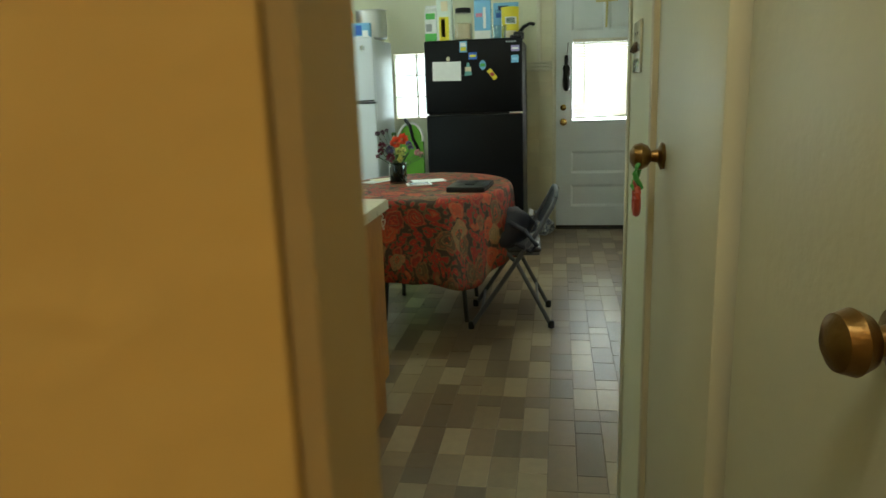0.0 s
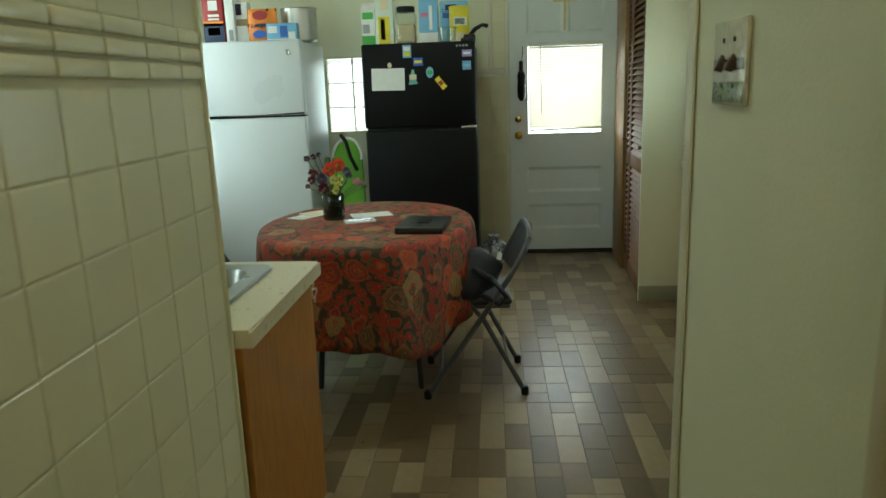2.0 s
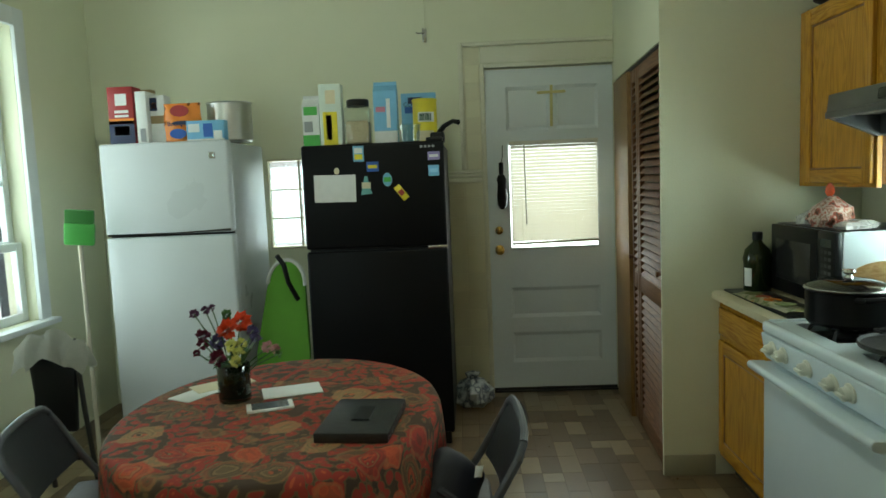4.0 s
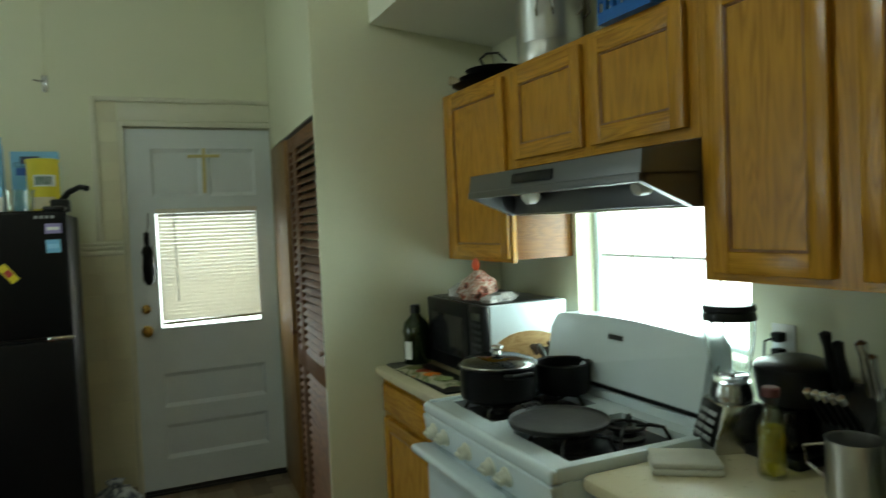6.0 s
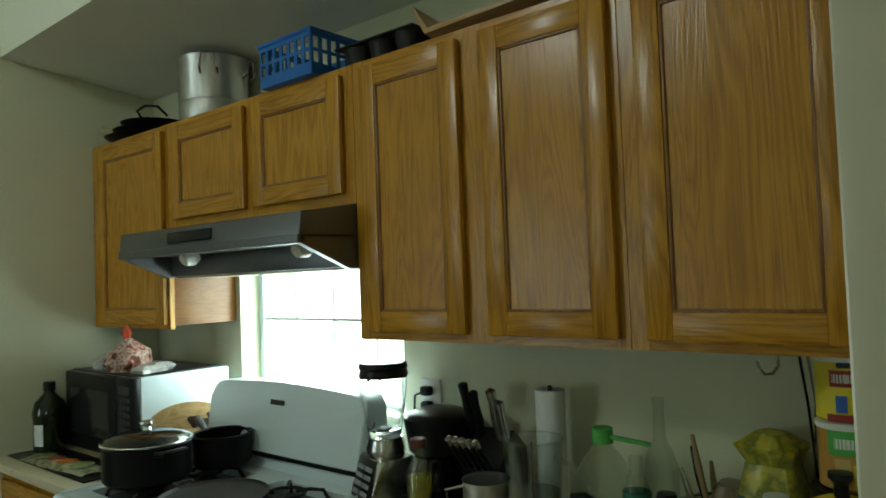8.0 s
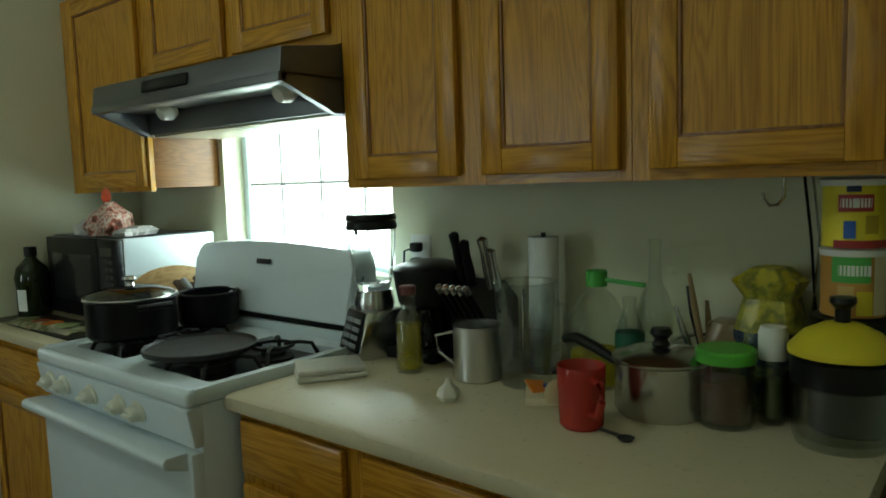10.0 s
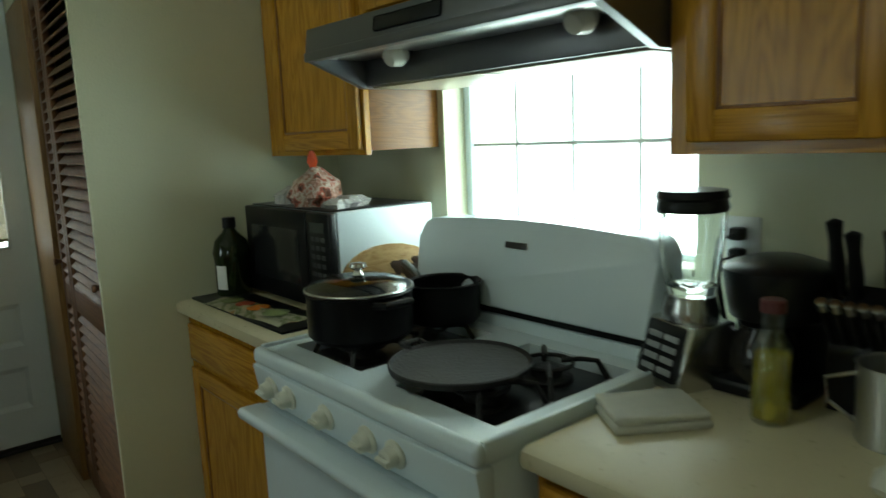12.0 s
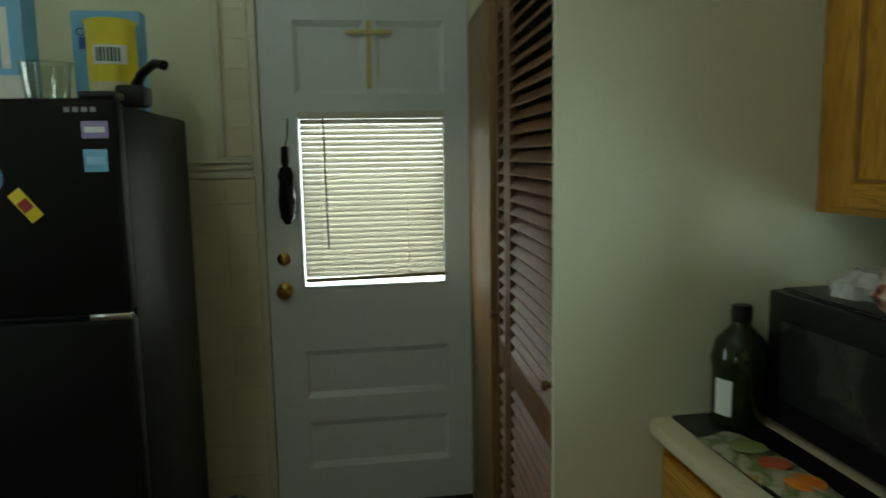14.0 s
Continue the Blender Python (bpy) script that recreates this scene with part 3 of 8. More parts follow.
# ---- refrigerators ----
def fridge(name, x0, x1, y0, y1, h, zs, mat, label, dark):
    f = thing(name, ((x0 + x1) / 2, (y0 + y1) / 2, 0), label, "refrigerator")
    part("body", box(B(), x0 + 0.004, x1 - 0.004, y0 + 0.075, y1, 0.06, h - 0.012, 0.01), mat, f)
    for a, c in ((0.09, zs - 0.006), (zs + 0.006, h)):
        part("door", box(B(), x0, x1, y0, y0 + 0.068, a, c, 0.014, 3), mat, f)
    part("gasket", box(B(), x0 + 0.015, x1 - 0.015, y0 + 0.03, y0 + 0.076, 0.1, h - 0.02), BLACK, f)
    part("grille", box(B(), x0 + 0.02, x1 - 0.02, y0 + 0.05, y0 + 0.09, 0.01, 0.085, 0.004), BLACK, f)
    for x in (x0 + 0.06, x1 - 0.06):
        for y in (y0 + 0.12, y1 - 0.06):
            part("foot", lathe(B(), [(0, 0), (0.022, 0), (0.022, 0.06), (0, 0.06)], 10, (x, y, 0)), BLACK, f)
    if dark:
        part("hinge_cap", box(B(), x1 - 0.09, x1 - 0.004, y0 + 0.01, y0 + 0.10, h - 0.001, h + 0.018, 0.006), BLACK, f)
        part("hinge", box(B(), x1 - 0.10, x1 - 0.0, y0 - 0.003, y0 + 0.02, zs - 0.009, zs + 0.009, 0.003), STEEL, f, "bright metal middle hinge")
    else:
        part("handle_recess", moved(prism(B(), [(x0 + 0.01, zs + 0.012), (x1 - 0.01, zs + 0.012), (x1 - 0.01, zs + 0.026), (x0 + 0.25, zs + 0.006), (x0 + 0.01, zs + 0.004)], "y", y0 - 0.002, y0 + 0.01), Matrix()), DARKMETAL, f)
        part("badge", box(B(), x1 - 0.105, x1 - 0.07, y0 - 0.003, y0 + 0.002, h - 0.10, h - 0.065, 0.002), STEEL, f)
    return f


fridge("white_refrigerator", -0.95, -0.238, 5.217, 5.88, 1.695, 1.187, FRIDGEW, "white top-freezer refrigerator with pots and boxes on it", False)
fridge("black_refrigerator", 0.203, 0.94, 5.04, 5.86, 1.63, 1.085, BLACKF, "black top-freezer refrigerator covered in magnets", True)


# ---- table ----
TX, TY, TZ, OVAL = 0.465, 3.515, 0.748, (0.94, 1.14)   # a slightly oval top


def cloth_material():
    m = bpy.data.materials.new("paisley_cloth")
    m.use_nodes = True
    nt, b = m.node_tree, m.node_tree.nodes["Principled BSDF"]
    co = nt.nodes.new("ShaderNodeUVMap")
    warp = nt.nodes.new("ShaderNodeTexNoise")
    warp.inputs["Scale"].default_value = 6
    nt.links.new(co.outputs[0], warp.inputs["Vector"])
    vm = nt.nodes.new("ShaderNodeVectorMath")
    vm.operation = "MULTIPLY_ADD"
    vm.inputs[1].default_value = (0.13, 0.13, 0)
    nt.links.new(warp.outputs["Color"], vm.inputs[0]), nt.links.new(co.outputs[0], vm.inputs[2])
    v1, v2 = nt.nodes.new("ShaderNodeTexVoronoi"), nt.nodes.new("ShaderNodeTexVoronoi")
    v1.inputs["Scale"].default_value, v2.inputs["Scale"].default_value = 7.5, 34
    for v in (v1, v2):
        nt.links.new(vm.outputs[0], v.inputs["Vector"])

    def steps(source, stops):
        ramp = nt.nodes.new("ShaderNodeValToRGB")
        cr = ramp.color_ramp
        cr.interpolation = "CONSTANT"
        cr.elements[0].position, cr.elements[0].color = stops[0][0], (*stops[0][1], 1)
        cr.elements[1].position, cr.elements[1].color = stops[1][0], (*stops[1][1], 1)
        for p, c in stops[2:]:
            cr.elements.new(p).color = (*c, 1)
        nt.links.new(source, ramp.inputs[0])
        return ramp.outputs[0]

    def blend(mask, a, c):
        mix = nt.nodes.new("ShaderNodeMix")
        mix.data_type = "RGBA"
        nt.links.new(mask, mix.inputs[0]), nt.links.new(a, mix.inputs[6]), nt.links.new(c, mix.inputs[7])
        return mix.outputs[2]

    red, orange, tan, dark, olive = (0.30, 0.022, 0.009), (0.47, 0.068, 0.014), (0.30, 0.18, 0.068), (0.055, 0.028, 0.012), (0.13, 0.075, 0.028)
    sep = nt.nodes.new("ShaderNodeSeparateColor")
    nt.links.new(v1.outputs["Color"], sep.inputs[0])
    # each drop of the pattern has a colour of its own, nested outlines and a filling of small flowers
    drop = steps(sep.outputs[0], [(0.0, red), (0.2, olive), (0.45, orange), (0.65, olive), (0.82, tan)])
    small = steps(v2.outputs["Distance"], [(0.0, tan), (0.13, dark), (0.2, red), (0.42, orange), (0.58, dark)])
    field = steps(v2.outputs["Distance"], [(0.0, orange), (0.16, red), (0.5, olive), (0.62, dark)])
    wob = nt.nodes.new("ShaderNodeMath")
    wob.operation = "MULTIPLY_ADD"
    wob.inputs[1].default_value = 0.07
    nt.links.new(v2.outputs["Distance"], wob.inputs[0]), nt.links.new(v1.outputs["Distance"], wob.inputs[2])
    line = steps(wob.outputs[0], [(0.0, tan), (0.07, dark), (0.10, olive), (0.26, tan), (0.285, dark), (0.33, tan), (0.46, tan), (0.5, dark)])
    on_line = steps(wob.outputs[0], [(0.0, (1, 1, 1)), (0.10, (0, 0, 0)), (0.25, (0.5, 0.5, 0.5)), (0.31, (0, 0, 0)), (0.43, (0.3, 0.3, 0.3)), (0.48, (0, 0, 0))])
    inner = steps(wob.outputs[0], [(0.0, (0, 0, 0)), (0.12, (0.75, 0.75, 0.75)), (0.22, (0, 0, 0)), (0.34, (0.3, 0.3, 0.3))])
    outside = steps(wob.outputs[0], [(0.0, (0, 0, 0)), (0.5, (1, 1, 1))])
    col = blend(inner, drop, small)
    col = blend(outside, col, field)
    col = blend(on_line, col, line)
    nt.links.new(col, b.inputs["Base Color"])
    b.inputs["Roughness"].default_value = 0.75
    wv = nt.nodes.new("ShaderNodeTexNoise")
    wv.inputs["Scale"].default_value = 420
    nt.links.new(co.outputs[0], wv.inputs["Vector"])
    bp = nt.nodes.new("ShaderNodeBump")
    bp.inputs["Strength"].default_value, bp.inputs["Distance"].default_value = 0.3, 0.002
    nt.links.new(wv.outputs[0], bp.inputs["Height"]), nt.links.new(bp.outputs[0], b.inputs["Normal"])
    return m


def tablecloth():
    """A round cloth: flat on top, falling in folds to an uneven hem."""
    bm, seg = B(), 144
    uv = bm.loops.layers.uv.new("cloth")
    rows, flat = [], []
    prof = [(0.12, 0, 0), (0.3, 0, 0), (0.45, 0, 0), (0.495, 0, 0), (0.508, -0.006, 0), (0.516, -0.025, 0.05)] + [(0.516, -0.025 - 0.04 * k, 0.1 + 0.09 * k) for k in range(1, 11)]
    for k, (r, z, f) in enumerate(prof):
        ring, spot = [], []
        for j in range(seg):
            a = 2 * math.pi * j / seg
            fold = 0.5 * math.sin(9 * a + 1.3 * math.sin(2 * a)) + 0.3 * math.sin(17 * a + 2) + 0.35 * math.sin(4 * a + 0.6)
            drop = 1 + 0.08 * math.sin(4 * a - 0.7) + 0.05 * math.sin(7 * a + 1)
            q = r + f * 0.045 * fold + f * 0.012
            ring.append(bm.verts.new((TX + q * OVAL[0] * math.cos(a), TY + q * OVAL[1] * math.sin(a), TZ + 0.006 + (z * drop if z < -0.03 else z))))
            spot.append(((r - z) * OVAL[0] * math.cos(a), (r - z) * OVAL[1] * math.sin(a)))
        rows.append(ring), flat.append(spot)
    def face(ids):
        fc = bm.faces.new([rows[r][j] for r, j in ids])
        for lp, (r, j) in zip(fc.loops, ids):
            lp[uv].uv = flat[r][j]
    face([(0, j) for j in range(seg)])
    for r in range(len(rows) - 1):
        for j in range(seg):
            face([(r, j), (r, (j + 1) % seg), (r + 1, (j + 1) % seg), (r + 1, j)])
    ob = single("tablecloth", bm, cloth_material(), "red and brown paisley tablecloth over a round table", "tablecloth", smooth=60)
    so = ob.modifiers.new("thick", "SOLIDIFY")
    so.thickness, so.offset = 0.002, 1.0


def table():
    t = thing("round_table", (TX, TY, 0), "round folding table with dark metal legs under a cloth", "table")
    part("tabletop", moved(lathe(B(), [(0, 0.715), (0.49, 0.715), (0.5, 0.722), (0.5, 0.74), (0.49, TZ), (0, TZ)], 64), Matrix.Translation((TX, TY, 0)) @ Matrix.Diagonal((*OVAL, 1, 1))), material("table_board", (0.3, 0.2, 0.12), 0.5), t)
    for sx in (-1, 1):
        for sy in (-1, 1):
            part("leg", tube(B(), [(TX + sx * 0.19, TY + 0.09 + sy * 0.20, 0.715), (TX + sx * 0.21, TY + 0.09 + sy * 0.22, 0.35), (TX + sx * 0.235, TY + 0.09 + sy * 0.25, 0.0)], 0.013, 10), DARKMETAL, t)
    for sy in (-1, 1):
        part("crossbar", tube(B(), [(TX - 0.21, TY + 0.09 + sy * 0.22, 0.35), (TX + 0.21, TY + 0.09 + sy * 0.22, 0.35)], 0.009, 8), DARKMETAL, t)


table()
tablecloth()


# ---- folding chairs ----
CHAIR = material("grey_chair_enamel", (0.11, 0.115, 0.13), 0.4, 0.2, spread=0.12, scale=8)
SEATM = material("dark_vinyl_seat", (0.035, 0.032, 0.035), 0.45, spread=0.2, scale=12)


def folding_chair(at, turn, label):
    """Faces -x; crossing side frames, bent back panel, padded seat."""
    c = thing("folding_chair", at, label, "chair", group="chairs round the table", turn=turn)
    for s in (-1, 1):
        y = 0.205 * s
        part("front_leg", tube(B(), [(-0.19, y, 0.012), (0.05, y, 0.36), (0.17, y, 0.535), (0.245, y * 0.98, 0.665), (0.262, y * 0.88, 0.705)], 0.0125, 10), CHAIR, c, local=True)
        part("rear_leg", tube(B(), [(0.24, y * 0.9, 0.012), (0.06, y * 0.9, 0.36), (0.0, y * 0.9, 0.425)], 0.0115, 10), CHAIR, c, local=True)
        for x, q in ((-0.19, y), (0.24, y * 0.9)):
            part("foot_cap", lathe(B(), [(0, 0), (0.017, 0), (0.018, 0.03), (0.013, 0.04), (0, 0.04)], 12, (x, q, 0)), BLACK, c, local=True)
    part("top_rail", tube(B(), [(0.262, -0.18, 0.705), (0.268, -0.15, 0.723), (0.272, -0.08, 0.732), (0.273, 0, 0.734), (0.272, 0.08, 0.732), (0.268, 0.15, 0.723), (0.262, 0.18, 0.705)], 0.0125, 10), CHAIR, c, local=True)
    bm = B()
    rows = []
    for k in range(7):
        z = 0.525 + k * 0.033
        x = 0.178 + (z - 0.525) * 0.44
        row = []
        for j in range(11):
            u = -1 + j * 0.2
            row.append(bm.verts.new((x + 0.028 * (1 - u * u), 0.198 * u * (1 - 0.04 * k / 6), z + (0.012 * (1 - u * u) if k == 6 else -0.01 * (1 - u * u) if k == 0 else 0))))
        rows.append(row)
    for a, d in zip(rows, rows[1:]):
        for j in range(10):
            bm.faces.new((a[j], a[j + 1], d[j + 1], d[j]))
    r = bmesh.ops.solidify(bm, geom=bm.faces[:], thickness=0.006)
    part("backrest", bm, CHAIR, c, local=True)
    part("seat", box(B(), -0.21, 0.19, -0.19, 0.19, 0.415, 0.45, 0.016, 3), SEATM, c, local=True)
    part("seat_pan", box(B(), -0.20, 0.18, -0.185, 0.185, 0.402, 0.418, 0.004), CHAIR, c, local=True)
    part("stretcher", tube(B(), [(0.17, -0.185, 0.15), (0.17, 0.185, 0.15)], 0.008, 8), CHAIR, c, local=True)
    part("stretcher", tube(B(), [(-0.13, -0.205, 0.1), (-0.13, 0.205, 0.1)], 0.008, 8), CHAIR, c, local=True)
    return c


folding_chair((0.917, 3.46, 0), 3, "grey metal folding chair with a dark bag on its seat")
folding_chair((-0.10, 3.56, 0), 192, "grey metal folding chair pushed under the table")


# ---- wall cabinets ----
XF = 2.542


def cabinet_door(owner, y0, y1, z0, z1, x=XF, proud=0.02, panel_h=False, name="door"):
    """Frame-and-panel oak door facing -x."""
    s = 0.055
    d = part(name, box(B(), x - proud + 0.009, x - 0.003, y0 + s - 0.004, y1 - s + 0.004, z0 + s - 0.004, z1 - s + 0.004), OAKH if panel_h else OAK, owner)
    for a, c in ((y0, y0 + s), (y1 - s, y1)):
        part("stile", box(B(), x - proud, x - 0.001, a, c, z0, z1, 0.004), OAK, d)
    for a, c in ((z0, z0 + s), (z1 - s, z1)):
        part("rail", box(B(), x - proud + 0.0005, x - 0.001, y0 + s - 0.001, y1 - s + 0.001, a, c, 0.003), OAKH, d)
    # moldings in a darker oak that paints in the shade of the groove
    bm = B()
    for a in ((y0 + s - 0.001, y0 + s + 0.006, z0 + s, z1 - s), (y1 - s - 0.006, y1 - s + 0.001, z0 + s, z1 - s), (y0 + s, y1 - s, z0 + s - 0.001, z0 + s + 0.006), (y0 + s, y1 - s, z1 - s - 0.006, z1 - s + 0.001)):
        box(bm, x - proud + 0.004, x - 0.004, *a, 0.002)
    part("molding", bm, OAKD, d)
    return d


# oak darkened so that the groove's shade is in its colour
OAKD = wood("oak_groove_shade", (0.16, 0.06, 0.012), (0.3, 0.13, 0.03), "z")


def wall_cabinet(name, y0, y1, z0, z1, doors, label):
    c = thing(name, (XE - 0.15, (y0 + y1) / 2, z0), label, "cabinet", group="oak wall cabinets")
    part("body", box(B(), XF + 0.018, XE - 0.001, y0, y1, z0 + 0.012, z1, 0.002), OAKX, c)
    ys = sorted([y for d in doors for y in d[:2]])
    edges = [y0] + ys + [y1]
    for k in range(0, len(edges), 2):
        a, b = edges[k], edges[k + 1]
        part("frame_stile", box(B(), XF, XF + 0.018, a, b + (0.0 if k + 2 >= len(edges) else 0.015), z0, z1), OAK, c, smooth=None)
    for a, b in ((z0 + 0.0005, doors[0][2] + 0.01), (doors[0][3] - 0.01, z1 - 0.0005)):
        part("frame_rail", box(B(), XF + 0.001, XF + 0.018, y0 + 0.004, y1 - 0.004, a, b), OAKH, c, smooth=None)
    for d in doors:
        cabinet_door(c, *d)
    return c


wall_cabinet("wall_cabinet", 4.042, 4.643, 1.335, 2.085, [(4.055, 4.565, 1.352, 2.062)], "oak wall cabinet above the microwave with one door")
wall_cabinet("wall_cabinet", 3.047, 4.04, 1.70, 2.085, [(3.085, 3.50, 1.73, 2.062), (3.545, 3.985, 1.73, 2.062)], "short oak wall cabinet with two doors over the range hood")
wall_cabinet("wall_cabinet", 2.262, 3.045, 1.328, 2.085, [(2.281, 2.603, 1.35, 2.062), (2.67, 3.004, 1.35, 2.062)], "tall oak wall cabinet with two doors over the counter")
wall_cabinet("wall_cabinet", 1.834, 2.26, 1.328, 2.085, [(1.848, 2.222, 1.35, 2.062)], "oak wall cabinet with one worn door in the corner")


# ---- base cabinets and counters ----
def base_cabinet(name, y0, y1, fronts, label):
    c = thing(name, (2.5, (y0 + y1) / 2, 0), label, "cabinet", group="oak base cabinets")
    xf = 2.19
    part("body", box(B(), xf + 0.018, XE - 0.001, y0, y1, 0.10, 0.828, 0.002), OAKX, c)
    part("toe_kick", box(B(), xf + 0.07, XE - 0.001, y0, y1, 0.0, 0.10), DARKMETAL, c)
    part("face_frame", box(B(), xf, xf + 0.018, y0, y1, 0.10, 0.829), OAK, c)
    for kind, a, b, z0, z1 in fronts:
        if kind == "door":
            cabinet_door(c, a, b, z0, z1, xf)
        else:
            part("drawer", box(B(), xf - 0.02, xf - 0.001, a, b, z0, z1, 0.006), OAKH, c)
    return c


base_cabinet("base_cabinet", 3.88, 4.645, [("drawer", 3.91, 4.61, 0.68, 0.805), ("door", 3.91, 4.61, 0.13, 0.655)], "oak base cabinet in the corner beside the stove")
base_cabinet("base_cabinet", 2.68, 3.066, [("drawer", 2.707, 3.046, 0.69, 0.815), ("door", 2.707, 3.046, 0.13, 0.665)], "oak base cabinet with a drawer beside the stove")
base_cabinet("base_cabinet", 1.84, 2.678, [("drawer", 2.245, 2.652, 0.69, 0.815), ("door", 2.245, 2.652, 0.13, 0.665), ("drawer", 1.87, 2.205, 0.69, 0.815), ("door", 1.87, 2.205, 0.13, 0.665)], "oak base cabinet with two drawers under the long counter")


def counter(y0, y1, label):
    prof = [(2.166, 0.832), (2.156, 0.838), (2.152, 0.852), (2.156, 0.867), (2.168, 0.873), (XE - 0.001, 0.873), (XE - 0.001, 0.832)]
    return single("countertop", prism(B(), prof, "y", y0, y1), LAMIN, label, "countertop")


counter(3.878, YC - 0.002, "short beige laminate countertop with a microwave on it")
counter(1.838, 3.071, "long beige laminate countertop crowded with kitchen things")


# ---- stove ----
SY0, SY1, SX = 3.078, 3.873, 2.063


def stove():
    s = thing("gas_stove", (2.4, 3.475, 0), "white enamel gas stove with pots on it", "stove")
    part("body", box(B(), SX + 0.035, 2.72, SY0 + 0.003, SY1 - 0.003, 0.06, 0.861, 0.004), WHITE, s)
    # cooktop with two sunken wells
    wells = ((SY0 + 0.05, SY0 + 0.335), (SY1 - 0.335, SY1 - 0.05))
    wx0, wx1 = 2.155, 2.545
    xs, ys = (SX + 0.012, wx0, wx1, 2.60), (SY0 + 0.006, *wells[0], *wells[1], SY1 - 0.006)
    bm = B()
    v = {(i, j, k): bm.verts.new((xs[i], ys[j], (0.862, 0.892)[k])) for i in range(4) for j in range(6) for k in range(2)}
    for i in range(3):
        for j in range(5):
            if not (i == 1 and j in (1, 3)):
                for k in range(2):
                    bm.faces.new([v[p, q, k] for p, q in ((i, j), (i + 1, j), (i + 1, j + 1), (i, j + 1))])
    edges = [((i, j), (i + 1, j)) for i in range(3) for j in (0, 5)] + [((i, j), (i, j + 1)) for i in (0, 3) for j in range(5)]
    for j in (1, 3):
        edges += [((1, j), (2, j)), ((1, j + 1), (2, j + 1)), ((1, j), (1, j + 1)), ((2, j), (2, j + 1))]
    for p, q in edges:
        bm.faces.new((v[(*p, 0)], v[(*q, 0)], v[(*q, 1)], v[(*p, 1)]))
    part("cooktop", bm, WHITE, s, smooth=None)
    part("front_rim", box(B(), SX, SX + 0.03, SY0 + 0.001, SY1 - 0.001, 0.858, 0.898, 0.013, 4), WHITE, s)
    for a in ((SY0, SY0 + 0.016), (SY1 - 0.016, SY1)):
        part("side_rim", box(B(), SX + 0.021, 2.598, *a, 0.8615, 0.901, 0.006), WHITE, s)
    for k, (a, b) in enumerate(wells):
        well = part("burner_well", box(B(), wx0 - 0.002, wx1 + 0.002, a - 0.002, b + 0.002, 0.851, 0.864, 0.002), BLACK, s, "black burner tray")
        for xc in (2.255, 2.445):
            yc = (a + b) / 2
            part("burner", lathe(B(), [(0, 0), (0.055, 0), (0.055, 0.008), (0.034, 0.012), (0.034, 0.024), (0.026, 0.03), (0, 0.03)], 24, (xc, yc, 0.864)), IRON, s)
            bm = B()
            for q in range(4):
                ang = math.pi / 4 + q * math.pi / 2
                dx, dy = math.cos(ang), math.sin(ang)
                tube(bm, [(xc + dx * 0.03, yc + dy * 0.03, 0.906), (xc + dx * 0.07, yc + dy * 0.07, 0.909), (xc + dx * 0.105, yc + dy * 0.105, 0.904), (xc + dx * 0.125, yc + dy * 0.125, 0.866)], 0.006, 6)
            tube(bm, [(xc + 0.055 * math.cos(t), yc + 0.055 * math.sin(t), 0.902) for t in [q * math.pi / 8 for q in range(16)]], 0.005, 6, True)
            part("grate", bm, IRON, s)
    # sloping control panel
    part("control_panel", prism(B(), [(SX - 0.003, 0.858), (SX + 0.04, 0.858), (SX + 0.04, 0.765), (SX + 0.014, 0.765)], "y", SY0, SY1, 0.006), WHITE, s)
    for y in (3.783, 3.70, 3.54, 3.387, 3.298):
        bm = lathe(B(), [(0, 0), (0.028, 0), (0.028, 0.005), (0.021, 0.009), (0.019, 0.026), (0.014, 0.03), (0, 0.03)], 24)
        box(bm, -0.005, 0.005, -0.019, 0.019, 0.018, 0.037, 0.003)
        part("knob", moved(bm, pose(SX + 0.004, y, 0.816, 0, -98, 0)), material("almond_knob", (0.7, 0.7, 0.6), 0.35), s, "almond control knob")
    part("oven_door", box(B(), SX + 0.006, SX + 0.045, SY0 + 0.004, SY1 - 0.004, 0.20, 0.755, 0.008), WHITE, s)
    part("oven_handle", prism(B(), [(SX + 0.01, 0.758), (SX - 0.045, 0.760), (SX - 0.054, 0.750), (SX - 0.05, 0.734), (SX + 0.01, 0.713)], "y", SY0 + 0.02, SY1 - 0.005, 0.005), WHITE, s)
    part("drawer", box(B(), SX + 0.01, SX + 0.045, SY0 + 0.004, SY1 - 0.004, 0.06, 0.19, 0.008), WHITE, s)
    part("drawer_handle", prism(B(), [(SX + 0.012, 0.185), (SX - 0.03, 0.186), (SX - 0.034, 0.176), (SX + 0.012, 0.16)], "y", SY0 + 0.02, SY1 - 0.02, 0.003), WHITE, s)
    for y in (SY0 + 0.05, SY1 - 0.05):
        for x in (SX + 0.09, 2.67):
            part("foot", lathe(B(), [(0, 0), (0.02, 0), (0.02, 0.06), (0, 0.06)], 10, (x, y, 0)), BLACK, s)
    # backguard: leaning face with rounded upper corners
    bm = B()
    outline = []
    n = 8
    for k in range(n + 1):
        a = math.pi / 2 * k / n
        outline.append((SY1 + 0.016 - 0.05 + 0.05 * math.cos(a), 1.155 - 0.05 + 0.05 * math.sin(a)))
    for k in range(1, 8):
        u = k / 8
        outline.append((SY1 - 0.034 + u * (SY0 - SY1 + 0.118), 1.155 + 0.014 * math.sin(math.pi * u)))
    for k in range(n + 1):
        a = math.pi / 2 + math.pi / 2 * k / n
        outline.append((SY0 + 0.034 + 0.05 + 0.05 * math.cos(a), 1.155 - 0.05 + 0.05 * math.sin(a)))
